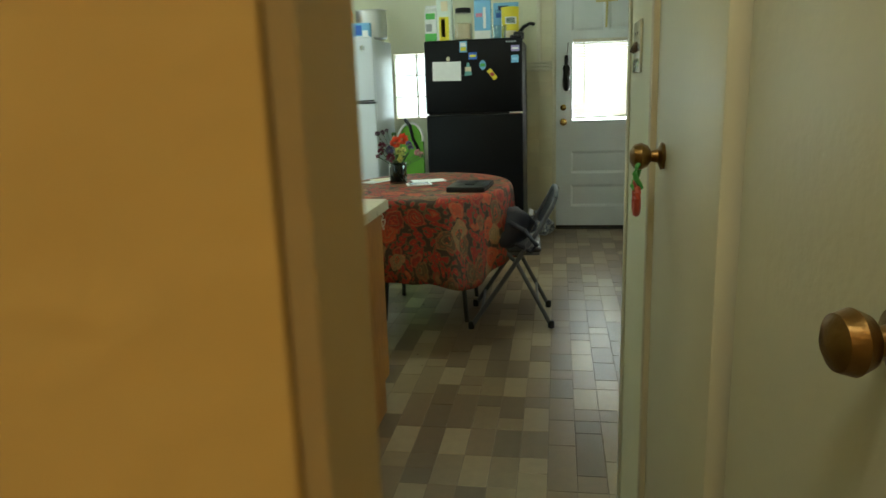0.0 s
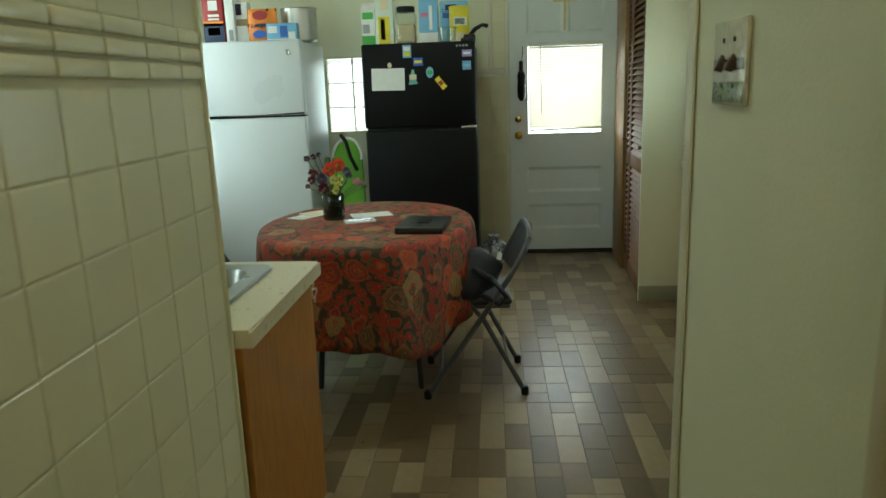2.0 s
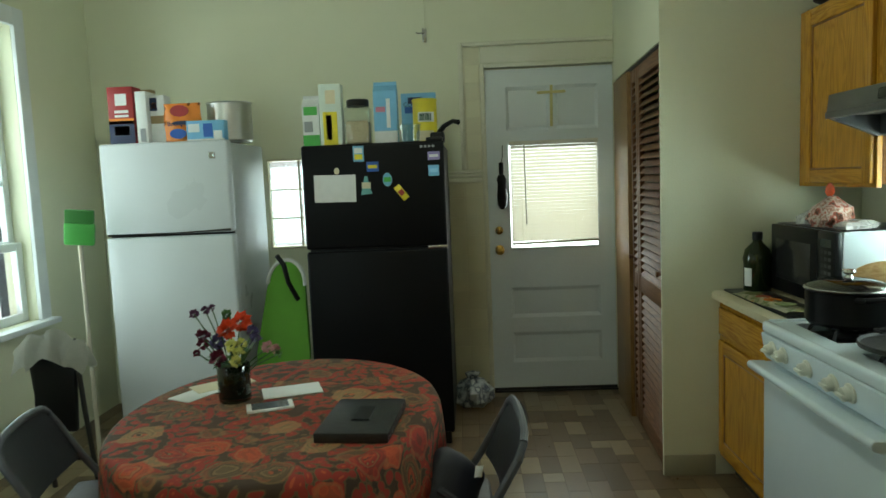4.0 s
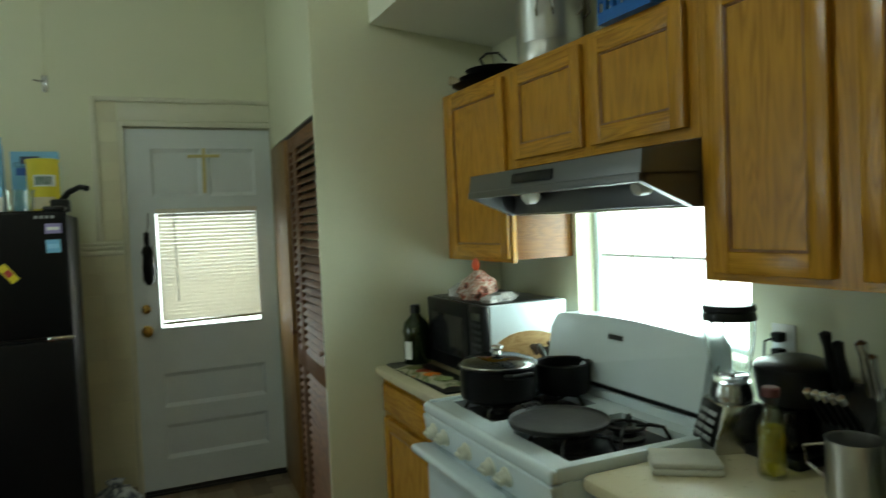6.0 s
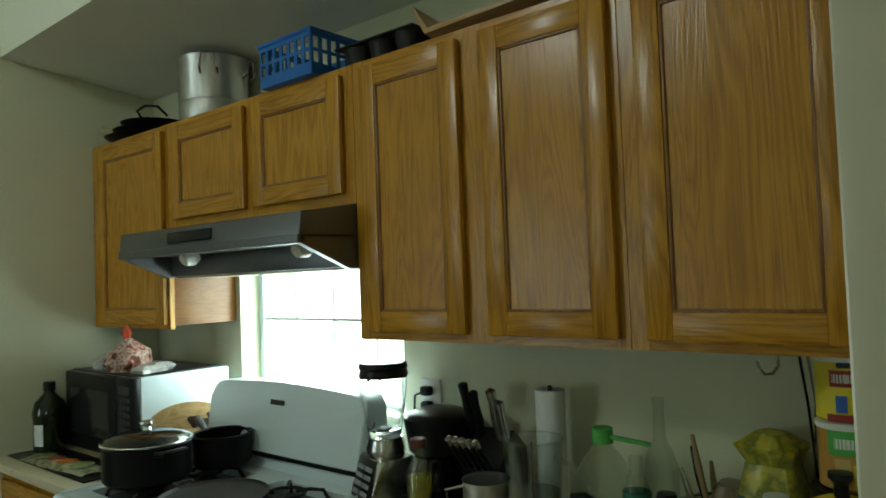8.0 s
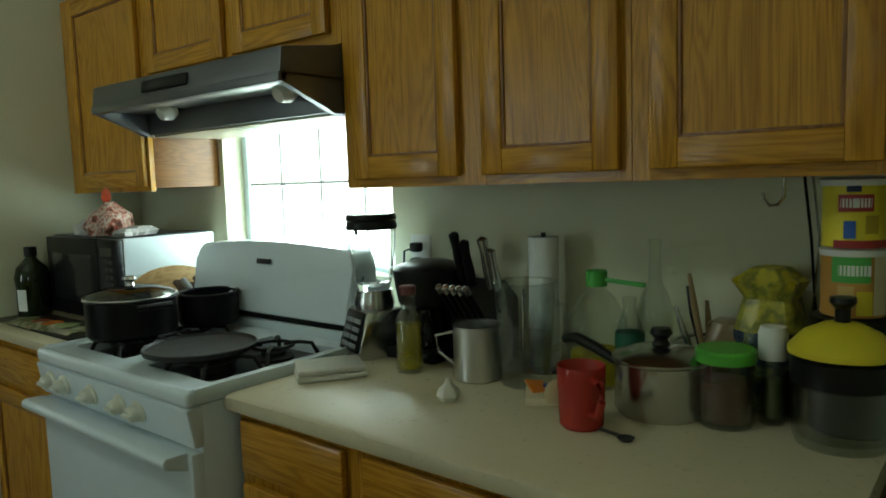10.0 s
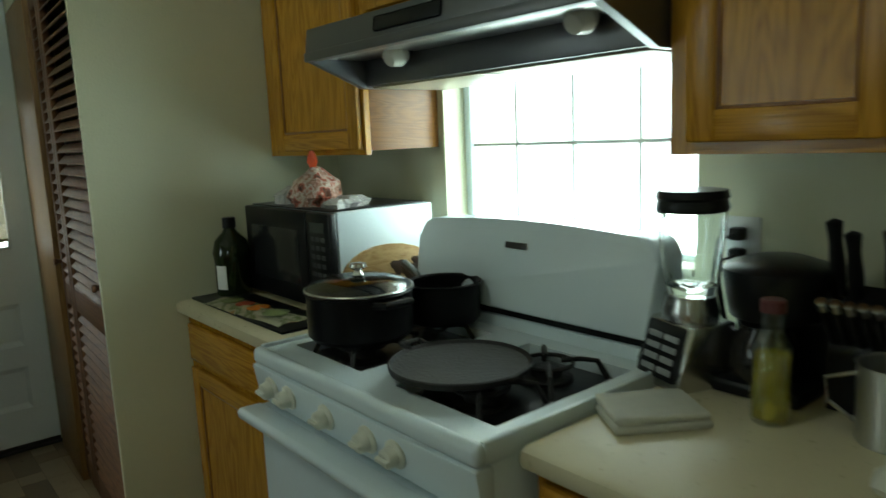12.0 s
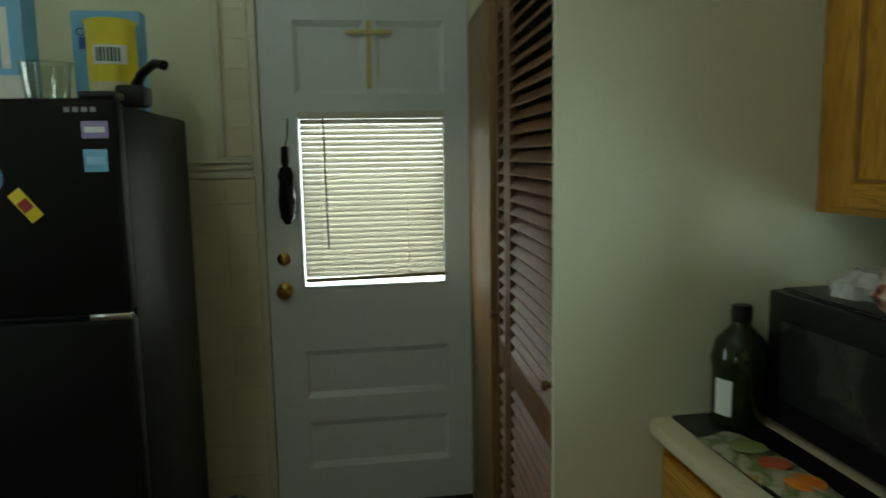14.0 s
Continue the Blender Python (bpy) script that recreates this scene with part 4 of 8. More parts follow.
    outline += [(SY0 + 0.034, 0.945), (SY1 + 0.016, 0.945)]
    fr = [bm.verts.new((2.575 + (z - 0.94) * 0.19, y, z)) for y, z in outline]
    bk = [bm.verts.new((2.70, y, z)) for y, z in outline]
    fs = [bm.faces.new(fr), bm.faces.new(bk[::-1])]
    for k in range(len(fr)):
        fs.append(bm.faces.new((fr[k], bk[k], bk[(k + 1) % len(fr)], fr[(k + 1) % len(fr)])))
    bmesh.ops.bevel(bm, geom=[e for e in fs[0].edges], offset=0.012, segments=3, affect="EDGES", profile=0.5)
    g = part("backguard", bm, WHITE, s)
    part("riser", box(B(), 2.6005, 2.71, SY0 + 0.002, SY1 - 0.002, 0.862, 0.921, 0.004), WHITE, s)
    part("vent_slot", box(B(), 2.612, 2.71, SY0 + 0.004, SY1 - 0.004, 0.9215, 0.9455), BLACK, s)
    part("maker_mark", moved(box(B(), -0.001, 0.001, -0.036, 0.036, -0.008, 0.008, 0.0008), pose(2.602, 3.505, 1.108, 0, 11, 0)), DARKMETAL, g)
    return s


stove()


# ---- range hood ----
def hood():
    h = thing("range_hood", (2.6, 3.53, 1.53), "brushed dark steel range hood under the short cabinet", "range hood")
    y0, y1 = 3.052, 4.012
    part("canopy", prism(B(), [(2.343, 1.598), (2.352, 1.672), (2.56, 1.698), (XE - 0.002, 1.698), (XE - 0.002, 1.60), (2.58, 1.601), (2.58, 1.61), (2.368, 1.61)], "y", y0, y1, 0.003), HOODM, h)
    part("front_lip", box(B(), 2.339, 2.368, y0, y1, 1.588, 1.612, 0.004), HOODM, h)
    for a in ((y0, y0 + 0.02), (y1 - 0.02, y1)):
        part("side_lip", prism(B(), [(2.352, 1.612), (2.352, 1.588), (2.515, 1.521), (XE - 0.002, 1.521), (XE - 0.002, 1.612)], "y", *a), HOODM, h)
    part("filter_box", box(B(), 2.52, XE - 0.003, y0 + 0.021, y1 - 0.021, 1.526, 1.599, 0.004), HOODM, h)
    part("filter_pan", box(B(), 2.535, XE - 0.02, y0 + 0.03, y1 - 0.03, 1.5195, 1.5255, 0.002), material("greasy_pan", (0.40, 0.35, 0.26), 0.35, spread=0.15, scale=10), h, "greasy almond filter pan")
    part("light_recess", box(B(), 2.369, 2.519, y0 + 0.021, y1 - 0.021, 1.596, 1.6005, 0.001), material("recess_steel", (0.55, 0.55, 0.54), 0.32, 0.9, spread=0.1, scale=8), h, "brushed steel light recess")
    part("seam", box(B(), 2.535, XE - 0.02, 3.52, 3.535, 1.5175, 1.5205), STEEL, h)
    part("control_panel", moved(box(B(), -0.0035, 0.0035, -0.12, 0.12, -0.017, 0.017, 0.006), pose(2.345, 3.57, 1.64, 0, 8, 0)), BLACK, h)
    for y in (3.775, 3.19):
        bulb = part("bulb", moved(lathe(B(), [(0, 0), (0.02, 0.004), (0.034, 0.03), (0.03, 0.05), (0.016, 0.06), (0.016, 0.085), (0, 0.085)], 20), pose(2.44, y, 1.572, 0, 60, 0)), material("milk_bulb", (0.8, 0.78, 0.7), 0.25), h, "unlit white bulb")
        part("socket", moved(lathe(B(), [(0, 0), (0.024, 0), (0.024, 0.04), (0, 0.04)], 16), pose(2.485, y, 1.600, 0, 60, 0)), BLACK, bulb)


hood()


# ---- window over the stove ----
def stove_window():
    wd = tagged(new("window_2"), "white steel-barred window over the stove, glowing with daylight", "window", kind="structure")
    wd.matrix_basis = pose(XE + 0.08, 3.58, WIN_E[2])
    y0, y1, z0, z1 = WIN_E
    bm = B()
    for a in ((y0, y0 + 0.03, z0, z1), (y1 - 0.03, y1, z0, z1), (y0 + 0.03, y1 - 0.03, z0, z0 + 0.03), (y0 + 0.03, y1 - 0.03, z1 - 0.03, z1)):
        box(bm, XE + 0.085, XE + 0.125, *a, 0.004)
    part("window_frame", bm, WHITE, wd)
    part("window_sill", box(B(), XE - 0.01, XE + 0.085, y0 + 0.002, y1 - 0.002, z0 + 0.001, z0 + 0.018, 0.004), TRIM, wd)
    bar = material("thin_bar", (0.55, 0.57, 0.55), 0.5)
    for k in range(1, 4):
        y = y0 + (y1 - y0) * k / 4
        part("bar", box(B(), XE + 0.098, XE + 0.112, y - 0.004, y + 0.004, z0 + 0.03, z1 - 0.03), bar, wd)
    for z in (1.348,):
        part("bar", box(B(), XE + 0.096, XE + 0.114, y0 + 0.03, y1 - 0.03, z - 0.005, z + 0.005), bar, wd)
    g = part("pane", box(B(), XE + 0.104, XE + 0.106, y0 + 0.03, y1 - 0.03, z0 + 0.03, z1 - 0.03), GLASS, wd)
    g.visible_shadow = False


stove_window()


# ---- sash window in the west wall ----
def west_window():
    wd = tagged(new("window_3"), "tall white double-hung sash window with daylight outside", "window", kind="structure")
    y0, y1, z0, z1 = WIN_W
    wd.matrix_basis = pose(XW - 0.08, (y0 + y1) / 2, z0)
    paint = material("sash_paint", (0.72, 0.75, 0.76), 0.4)
    bm = B()
    for a in ((y0 - 0.09, y0, z0 - 0.02, z1 + 0.1), (y1, y1 + 0.09, z0 - 0.02, z1 + 0.1), (y0, y1, z1, z1 + 0.1)):
        box(bm, XW + 0.0005, XW + 0.025, *a, 0.004)
    part("casing", bm, paint, wd)
    part("window_sill", box(B(), XW - 0.1, XW + 0.07, y0 - 0.11, y1 + 0.11, z0 - 0.035, z0 - 0.001, 0.006), paint, wd)
    for k, (a, c, x) in enumerate(((z0, 1.18, XW - 0.07), (1.14, z1, XW - 0.11))):
        bm = B()
        mid = (y0 + y1) / 2
        for q in ((y0, y0 + 0.05, a, c), (y1 - 0.05, y1, a, c), (y0 + 0.05, y1 - 0.05, a, a + 0.05), (y0 + 0.05, y1 - 0.05, c - 0.045, c), (mid - 0.03, mid + 0.03, a + 0.05, c - 0.045)):
            box(bm, x - 0.018, x + 0.018, *q, 0.004)
        if k:
            box(bm, x - 0.015, x + 0.015, y0 + 0.05, y1 - 0.05, 1.49, 1.515), box(bm, x - 0.015, x + 0.015, y0 + 0.05, y1 - 0.05, 1.92, 1.945)
        s = part("sash", bm, paint, wd)
        g = part("pane", box(B(), x - 0.002, x + 0.002, y0 + 0.05, y1 - 0.05, a + 0.05, c - 0.045), GLASS, s)
        g.visible_shadow = False


west_window()


def curtain():
    bm, rows = B(), []
    for k in range(13):
        v = k / 12
        z = 2.45 - v * 0.97
        w = 0.55 * (1 - v ** 1.7 * 0.72)
        rows.append([bm.verts.new((XW + 0.075 + 0.022 * math.sin(j * 1.15 + 0.5 * v), 4.30 + w * j / 18, z)) for j in range(19)])
    for a, b in zip(rows, rows[1:]):
        for j in range(18):
            bm.faces.new((a[j], a[j + 1], b[j + 1], b[j]))
    m = bpy.data.materials.new("sheer_curtain")
    m.use_nodes = True
    n = m.node_tree
    d, t, x = (n.nodes.new(k) for k in ("ShaderNodeBsdfDiffuse", "ShaderNodeBsdfTranslucent", "ShaderNodeMixShader"))
    d.inputs[0].default_value = t.inputs[0].default_value = (0.72, 0.70, 0.58, 1)
    n.links.new(d.outputs[0], x.inputs[1]), n.links.new(t.outputs[0], x.inputs[2]), n.links.new(x.outputs[0], n.nodes["Material Output"].inputs[0])
    c = single("curtain", bm, m, "cream curtain swept aside over the tall window", "curtain", smooth=60)
    so = c.modifiers.new("thick", "SOLIDIFY")
    so.thickness = 0.002


curtain()


# ---- sink counter by the passage ----
def sink_unit():
    c = thing("sink_cabinet", (0.0, 2.3, 0), "oak sink cabinet with a plain end panel facing the passage", "cabinet")
    part("end_panel", prism(B(), [(1.974, 0.0), (2.47, 0.0), (2.47, 0.13), (2.545, 0.13), (2.545, 0.815), (1.974, 0.815)], "x", 0.588, 0.606), PANEL, c)
    part("front", box(B(), XW + 0.12, 0.587, 2.525, 2.545, 0.13, 0.815), OAK, c)
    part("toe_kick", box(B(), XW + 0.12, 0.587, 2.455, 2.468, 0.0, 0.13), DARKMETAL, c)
    for k in range(3):
        a = 0.56 - k * 0.42
        part("door", box(B(), a - 0.38, a, 2.546, 2.564, 0.16, 0.78, 0.004), OAK, c)
    bm = B()
    for k, x in enumerate((0.598, 0.606)):
        tube(bm, [(x + 0.004 * math.sin(2 * t), 2.56 + 0.012 + 0.018 * math.cos(t), 0.775 - k * 0.02 + 0.02 * math.sin(t)) for t in [q * math.pi / 6 for q in range(12)]], 0.0035, 6, True)
    part("ring_handle", bm, material("bone_ring", (0.6, 0.5, 0.38), 0.4), c, "pale ring hanging on the corner")
    # countertop with a hole for the bowl
    bx0, bx1, by0, by1 = -0.32, 0.50, 2.11, 2.50
    bm, xs, ys = B(), (XW + 0.11, bx0, bx1, 0.63), (1.975, by0, by1, 2.575)
    v = {(i, j, k): bm.verts.new((xs[i], ys[j], (0.818, 0.858)[k])) for i in range(4) for j in range(4) for k in range(2)}
    for i in range(3):
        for j in range(3):
            if (i, j) != (1, 1):
                for k in range(2):
                    bm.faces.new([v[p, q, k] for p, q in ((i, j), (i + 1, j), (i + 1, j + 1), (i, j + 1))])
    for i in range(3):
        for a, b in (((i, 0), (i + 1, 0)), ((i, 3), (i + 1, 3)), ((0, i), (0, i + 1)), ((3, i), (3, i + 1))):
            bm.faces.new((v[(*a, 0)], v[(*b, 0)], v[(*b, 1)], v[(*a, 1)]))
    for a, b in (((1, 1), (2, 1)), ((2, 1), (2, 2)), ((2, 2), (1, 2)), ((1, 2), (1, 1))):
        bm.faces.new((v[(*a, 0)], v[(*b, 0)], v[(*b, 1)], v[(*a, 1)]))
    bmesh.ops.bevel(bm, geom=[e for e in bm.edges if all(abs(u.co.z - 0.858) < 1e-5 and (u.co.x > 0.6 or u.co.y > 2.57) for u in e.verts)], offset=0.006, segments=2, affect="EDGES")
    single("sink_countertop", bm, LAMIN, "beige laminate countertop with a steel sink", "countertop", smooth=None)
    s = thing("kitchen_sink", (0.1, 2.3, 0.86), "stainless steel kitchen sink set into the counter", "sink")
    def rounded(x0, x1, y0, y1, r, z, n=6):
        pts = []
        for cx, cy, a0 in ((x1 - r, y1 - r, 0), (x0 + r, y1 - r, 90), (x0 + r, y0 + r, 180), (x1 - r, y0 + r, 270)):
            for k in range(n + 1):
                a = radians(a0 + 90 * k / n)
                pts.append((cx + r * math.cos(a), cy + r * math.sin(a), z))
        return pts
    bm = B()
    loops = [rounded(bx0 - 0.02, bx1 + 0.02, by0 - 0.02, by1 + 0.02, 0.05, 0.859), rounded(bx0 - 0.015, bx1 + 0.015, by0 - 0.015, by1 + 0.015, 0.05, 0.866), rounded(bx0 + 0.03, bx1 - 0.03, by0 + 0.03, by1 - 0.03, 0.07, 0.863), rounded(bx0 + 0.035, bx1 - 0.035, by0 + 0.035, by1 - 0.035, 0.07, 0.85), rounded(bx0 + 0.05, bx1 - 0.05, by0 + 0.05, by1 - 0.05, 0.07, 0.70), rounded(bx0 + 0.09, bx1 - 0.09, by0 + 0.09, by1 - 0.09, 0.05, 0.685)]
    vs = [[bm.verts.new(p) for p in lp] for lp in loops]
    for a, b in zip(vs, vs[1:]):
        for k in range(len(a)):
            bm.faces.new((a[k], a[(k + 1) % len(a)], b[(k + 1) % len(a)], b[k]))
    bm.faces.new(vs[-1])
    part("bowl", bm, material("sink_steel", (0.36, 0.36, 0.35), 0.3, 1.0, spread=0.15, scale=10), s)
    part("drain", lathe(B(), [(0, 0.001), (0.04, 0.001), (0.045, 0.004), (0, 0.004)], 20, (0.1, 2.3, 0.686)), DARKMETAL, s)


sink_unit()


def sink_wall_cabinet():
    c = thing("sink_wall_cabinet", (0.1, 2.18, 1.66), "dark-stained wooden wall cabinet above the sink", "cabinet")
    dk, dkv = wood("dark_stain", (0.07, 0.022, 0.012), (0.15, 0.05, 0.025), "x"), wood("dark_stain_upright", (0.07, 0.022, 0.012), (0.15, 0.05, 0.025), "z")
    part("body", box(B(), -0.55, 0.34, 1.6905, 2.31, 1.58, 2.4, 0.004), dk, c)
    for a in (-0.54, -0.1):
        part("door", box(B(), a, a + 0.43, 2.311, 2.33, 1.59, 2.39, 0.006), dkv, c)


sink_wall_cabinet()


# ---- passage: tiles, doors, switch ----
PT = single("tile_backing", box(B(), 0.4905, 0.503, -0.30, 1.682, 0.0, 2.2), GROUT, "cream glazed tiles on the passage wall", "wall tiles", kind="structure")
_face = lambda u, v: pose(0.503, u, v, 0, 0, 90)
tile_field(PT, [(-0.202, 1.678, 0.0, 0.118), (-0.202, 1.678, 0.118, 1.363)], _face, 0.1194, 0.11255, TILE)
tile_field(PT, [(-0.202, 1.678, 1.455, 2.2)], _face, 0.1194, 0.11255, TILE)
for _z in (1.380, 1.411, 1.442):
    _y = -0.202
    while _y < 1.67:
        _e = min(_y + 0.1194, 1.678)
        part("liner_tile", box(B(), 0.501, 0.512, _y + 0.001, _e - 0.001, _z - 0.013, _z + 0.013, 0.006), TILE, PT)
        _y = _e
part("tile_edge", box(B(), 0.4905, 0.511, 1.6825, 1.6895, 0.0, 2.2, 0.002), TILE, PT)

single("trim_opening", box(B(), 1.386, 1.392, 1.63, 1.672, 0, 2.6, 0.003), TRIM, "cream painted corner trim of the kitchen opening", "trim", kind="structure")


OLDBRASS = material("tarnished_brass", (0.26, 0.15, 0.055), 0.34, 1.0, spread=0.4, scale=60, grain=120, bump=0.2)


def passage_door(name, at, turn, width, label, knob, r):
    """A slab that runs from its hinge towards -y, facing -x; knob: distance from the hinge and height."""
    d = tagged(new(name), label, "door", kind="structure")
    d.matrix_basis = pose(*at, 0, 0, turn)
    part("slab", box(B(), 0, 0.032, -width, 0, 0.01, 2.05, 0.004), TRIM, d, local=True)
    part("door_knob", moved(lathe(B(), [(0, 0), (r * 0.95, 0), (r, 0.005), (r * 0.5, 0.01), (r * 0.4, 0.02), (r * 0.8, 0.026), (r, 0.036), (r * 0.85, 0.047), (r * 0.4, 0.053), (0, 0.054)], 28), pose(0, -knob[0], knob[1], 0, -90, 0)), OLDBRASS, d, "worn brass knob", local=True)
    return d


passage_door("door_2", (1.386, 0.396, 0), 9, 0.62, "cream painted closet door with a brass knob", (0.275, 1.105), 0.0235)
# a black strip stands in for the shade between the doors
single("door_gap", box(B(), 1.40, 1.44, 0.392, 0.416, 0, 2.06), BLACK, "black strip for the shade in the gap between the two passage doors", "trim", kind="structure")
passage_door("door_3", (1.368, 0.912, 0), 0, 0.50, "narrow cream painted door with a key ring on its knob", (0.10, 1.162), 0.022)
_bm = B()
box(_bm, 1.358, 1.42, 0.914, 0.9435, 0, 2.12, 0.004)
single("trim_passage", _bm, material("tan_trim", (0.56, 0.5, 0.36), 0.5), "tan painted edge of the passage doors", "trim", kind="structure")


def switch_plate():
    s = thing("light_switch", (1.393, 1.447, 1.36), "cream double light switch plate with a worn landscape print", "light switch")
    m = blotch("plate_print", ((0.62, 0.60, 0.46), (0.60, 0.58, 0.46), (0.50, 0.48, 0.36), (0.64, 0.62, 0.5)), 30, 0.22, 0.1)
    part("plate", box(B(), 1.386, 1.3925, 1.376, 1.519, 1.30, 1.42, 0.0025), m, s)
    part("print", box(B(), 1.3853, 1.3875, 1.381, 1.514, 1.304, 1.333, 0.001), blotch("green_print_plate", ((0.10, 0.20, 0.05), (0.30, 0.34, 0.16), (0.05, 0.09, 0.03)), 60, 0.25, 0.1), s, "green printed foot of the plate")
    part("print", box(B(), 1.3853, 1.3875, 1.381, 1.514, 1.3495, 1.3655, 0.001), blotch("dark_print_plate", ((0.05, 0.035, 0.025), (0.30, 0.26, 0.18), (0.09, 0.06, 0.04)), 45, 0.25, 0.1), s, "dark printed band of the plate")
    brown = material("brown_toggle", (0.07, 0.045, 0.03), 0.35)
    for y in (1.424, 1.471):
        part("toggle", moved(box(B(), -0.012, 0.0, -0.0055, 0.0055, -0.012, 0.012, 0.002), pose(1.388, y, 1.357, 0, 24, 0)), brown, s, "brown toggle")
        for z in (1.328, 1.392):
            part("screw", moved(lathe(B(), [(0, 0), (0.004, 0), (0.003, 0.002), (0, 0.002)], 10), pose(1.386, y, z, 0, -90, 0)), DARKMETAL, s)


switch_plate()


def orange_door():
    d = tagged(new("door_4"), "orange painted hall door standing open with a brown edge", "door", kind="structure")
    d.matrix_basis = pose(0.95, -0.298, 0)
    bm = B()
    box(bm, 0.50, 1.177, -0.306, -0.2893, 0.01, 2.05)
    part("slab", bm, ORANGE, d)
    part("edge_strip", box(B(), 1.1775, 1.180, -0.3058, -0.2895, 0.01, 2.05), BROWNP, d, "brown painted door edge")


orange_door()


# ---- small materials ----
def flat(name, c, rough=0.5, metal=0.0, spread=0.08):
    return material(name, c, rough, metal, spread=spread, scale=25, grain=150, bump=0.05)


RED, NAVY, ORANGEP = flat("red_print", (0.35, 0.03, 0.03)), flat("navy_print", (0.02, 0.03, 0.08)), flat("orange_print", (0.75, 0.22, 0.02))
WHITEP, GREENP, YELLOWP = flat("white_paper", (0.75, 0.76, 0.74)), flat("green_print", (0.08, 0.42, 0.08)), flat("yellow_print", (0.75, 0.62, 0.03))
BLUEP, SKYP, CREAMP = flat("blue_print", (0.03, 0.12, 0.45)), flat("sky_print", (0.18, 0.45, 0.68)), flat("cream_print", (0.7, 0.62, 0.42))
KRAFT, GREYP = flat("kraft_card", (0.32, 0.22, 0.1)), flat("grey_print", (0.3, 0.31, 0.32))
ALU = material("aluminium", (0.62, 0.62, 0.61), 0.34, 1.0, spread=0.08, scale=8, grain=50, bump=0.06)
NONSTICK = material("black_nonstick", (0.006, 0.006, 0.0065), 0.34, spread=0.3, scale=14, bump=0.1, spec=0.16)
PLASTIC = glass("clear_plastic", (0.93, 0.96, 0.93), 0.05, 0.88)
OIL = material("yellow_oil", (0.80, 0.66, 0.03), 0.05, spread=0.04)
OIL.node_tree.nodes["Principled BSDF"].inputs["Transmission Weight"].default_value = 0.7
OIL.node_tree.nodes["Principled BSDF"].inputs["IOR"].default_value = 1.2
WATER = glass("water", (0.75, 0.8, 0.8), 0.02)
DKGLASS = material("dark_green_glass", (0.012, 0.02, 0.006), 0.08, spread=0.1)
LIDGLASS = glass("smoky_lid_glass", (0.45, 0.47, 0.46), 0.03)
TOWEL = material("white_towel", (0.62, 0.61, 0.54), 0.9, spread=0.1, scale=30, grain=300, bump=0.8)
NAVYBAG = material("navy_nylon", (0.012, 0.013, 0.024), 0.55, spread=0.3, scale=20, grain=200, bump=0.3)


def lettering(words, size, m, mat, parent):
    """Raised print on a face; the text runs along the pose's x axis and faces its z axis."""
    cu = bpy.data.curves.new("words", "FONT")
    cu.body, cu.size, cu.align_x, cu.align_y, cu.extrude = words, size, "CENTER", "CENTER", 0.0004
    tmp = bpy.data.objects.new("words", cu)
    me = bpy.data.meshes.new_from_object(tmp)
    bpy.data.objects.remove(tmp)
    me.transform(m)
    me.materials.append(mat)
    ob = new("lettering", me)
    ob.parent = parent
    ob.matrix_parent_inverse = chain(parent).inverted()
    return ob


def carton(name, x0, x1, y0, y1, z0, z1, mat, label, cat, bands=(), gable=False, group=""):
    """A printed box; bands on its -y face are (u0, u1, v0, v1, material) in fractions."""
    c = thing(name, ((x0 + x1) / 2, (y0 + y1) / 2, z0), label, cat, group)
    if gable:
        zt, yc = z1 - 0.05, (y0 + y1) / 2
        bm = prism(B(), [(y0, z0), (y1, z0), (y1, zt), (yc + 0.003, z1 - 0.018), (yc + 0.003, z1), (yc - 0.003, z1), (yc - 0.003, z1 - 0.018), (y0, zt)], "x", x0, x1)
        z1 = zt
    else:
        bm = box(B(), x0, x1, y0, y1, z0, z1, 0.003)
    part("carton", bm, mat, c)
    for u0, u1, v0, v1, m in bands:
        part("print", box(B(), x0 + u0 * (x1 - x0), x0 + u1 * (x1 - x0), y0 - 0.0015, y0 + 0.001, z0 + v0 * (z1 - z0), z0 + v1 * (z1 - z0), 0.0007, 1), m, c)
    return c


def pot(name, at, r, h, mat, label, lid=None, handles=True, wall=0.004, group=""):
    p = thing(name, at, label, "pot", group)
    x, y, z = at
    part("body", lathe(B(), [(0, 0), (r * 0.92, 0), (r, 0.012), (r, h - 0.004), (r + 0.006, h), (r + 0.002, h + 0.003), (r - wall, h - 0.002), (r - wall, 0.014), (0, 0.01)], 40, at), mat, p)
    return p


# ---- on the white refrigerator ----
ZW, ZK = 1.695, 1.63
carton("oatmeal_box", -0.82, -0.675, 5.02, 5.13, ZW, 2.020, RED, "red and navy oatmeal box on the white refrigerator", "box", [(0, 1, 0.0, 0.42, NAVY), (0, 1, 0.36, 0.46, ORANGEP), (0.2, 0.8, 0.17, 0.33, CREAMP), (0.3, 0.75, 0.68, 0.88, WHITEP), (0.25, 0.8, 0.55, 0.6, WHITEP), (0.25, 0.8, 0.48, 0.52, WHITEP)])
carton("white_box", -0.662, -0.60, 5.02, 5.16, ZW, 1.990, WHITEP, "tall narrow white cardboard box", "box", [(0.3, 0.8, 0.05, 0.3, GREYP)])
carton("snack_box", -0.598, -0.515, 5.06, 5.15, ZW, 1.970, WHITEP, "white carton with a brown printed band", "box", [(0, 1, 0.42, 0.58, KRAFT), (0, 0.5, 0.68, 0.95, NAVY), (0.1, 0.45, 0.72, 0.85, ORANGEP)])


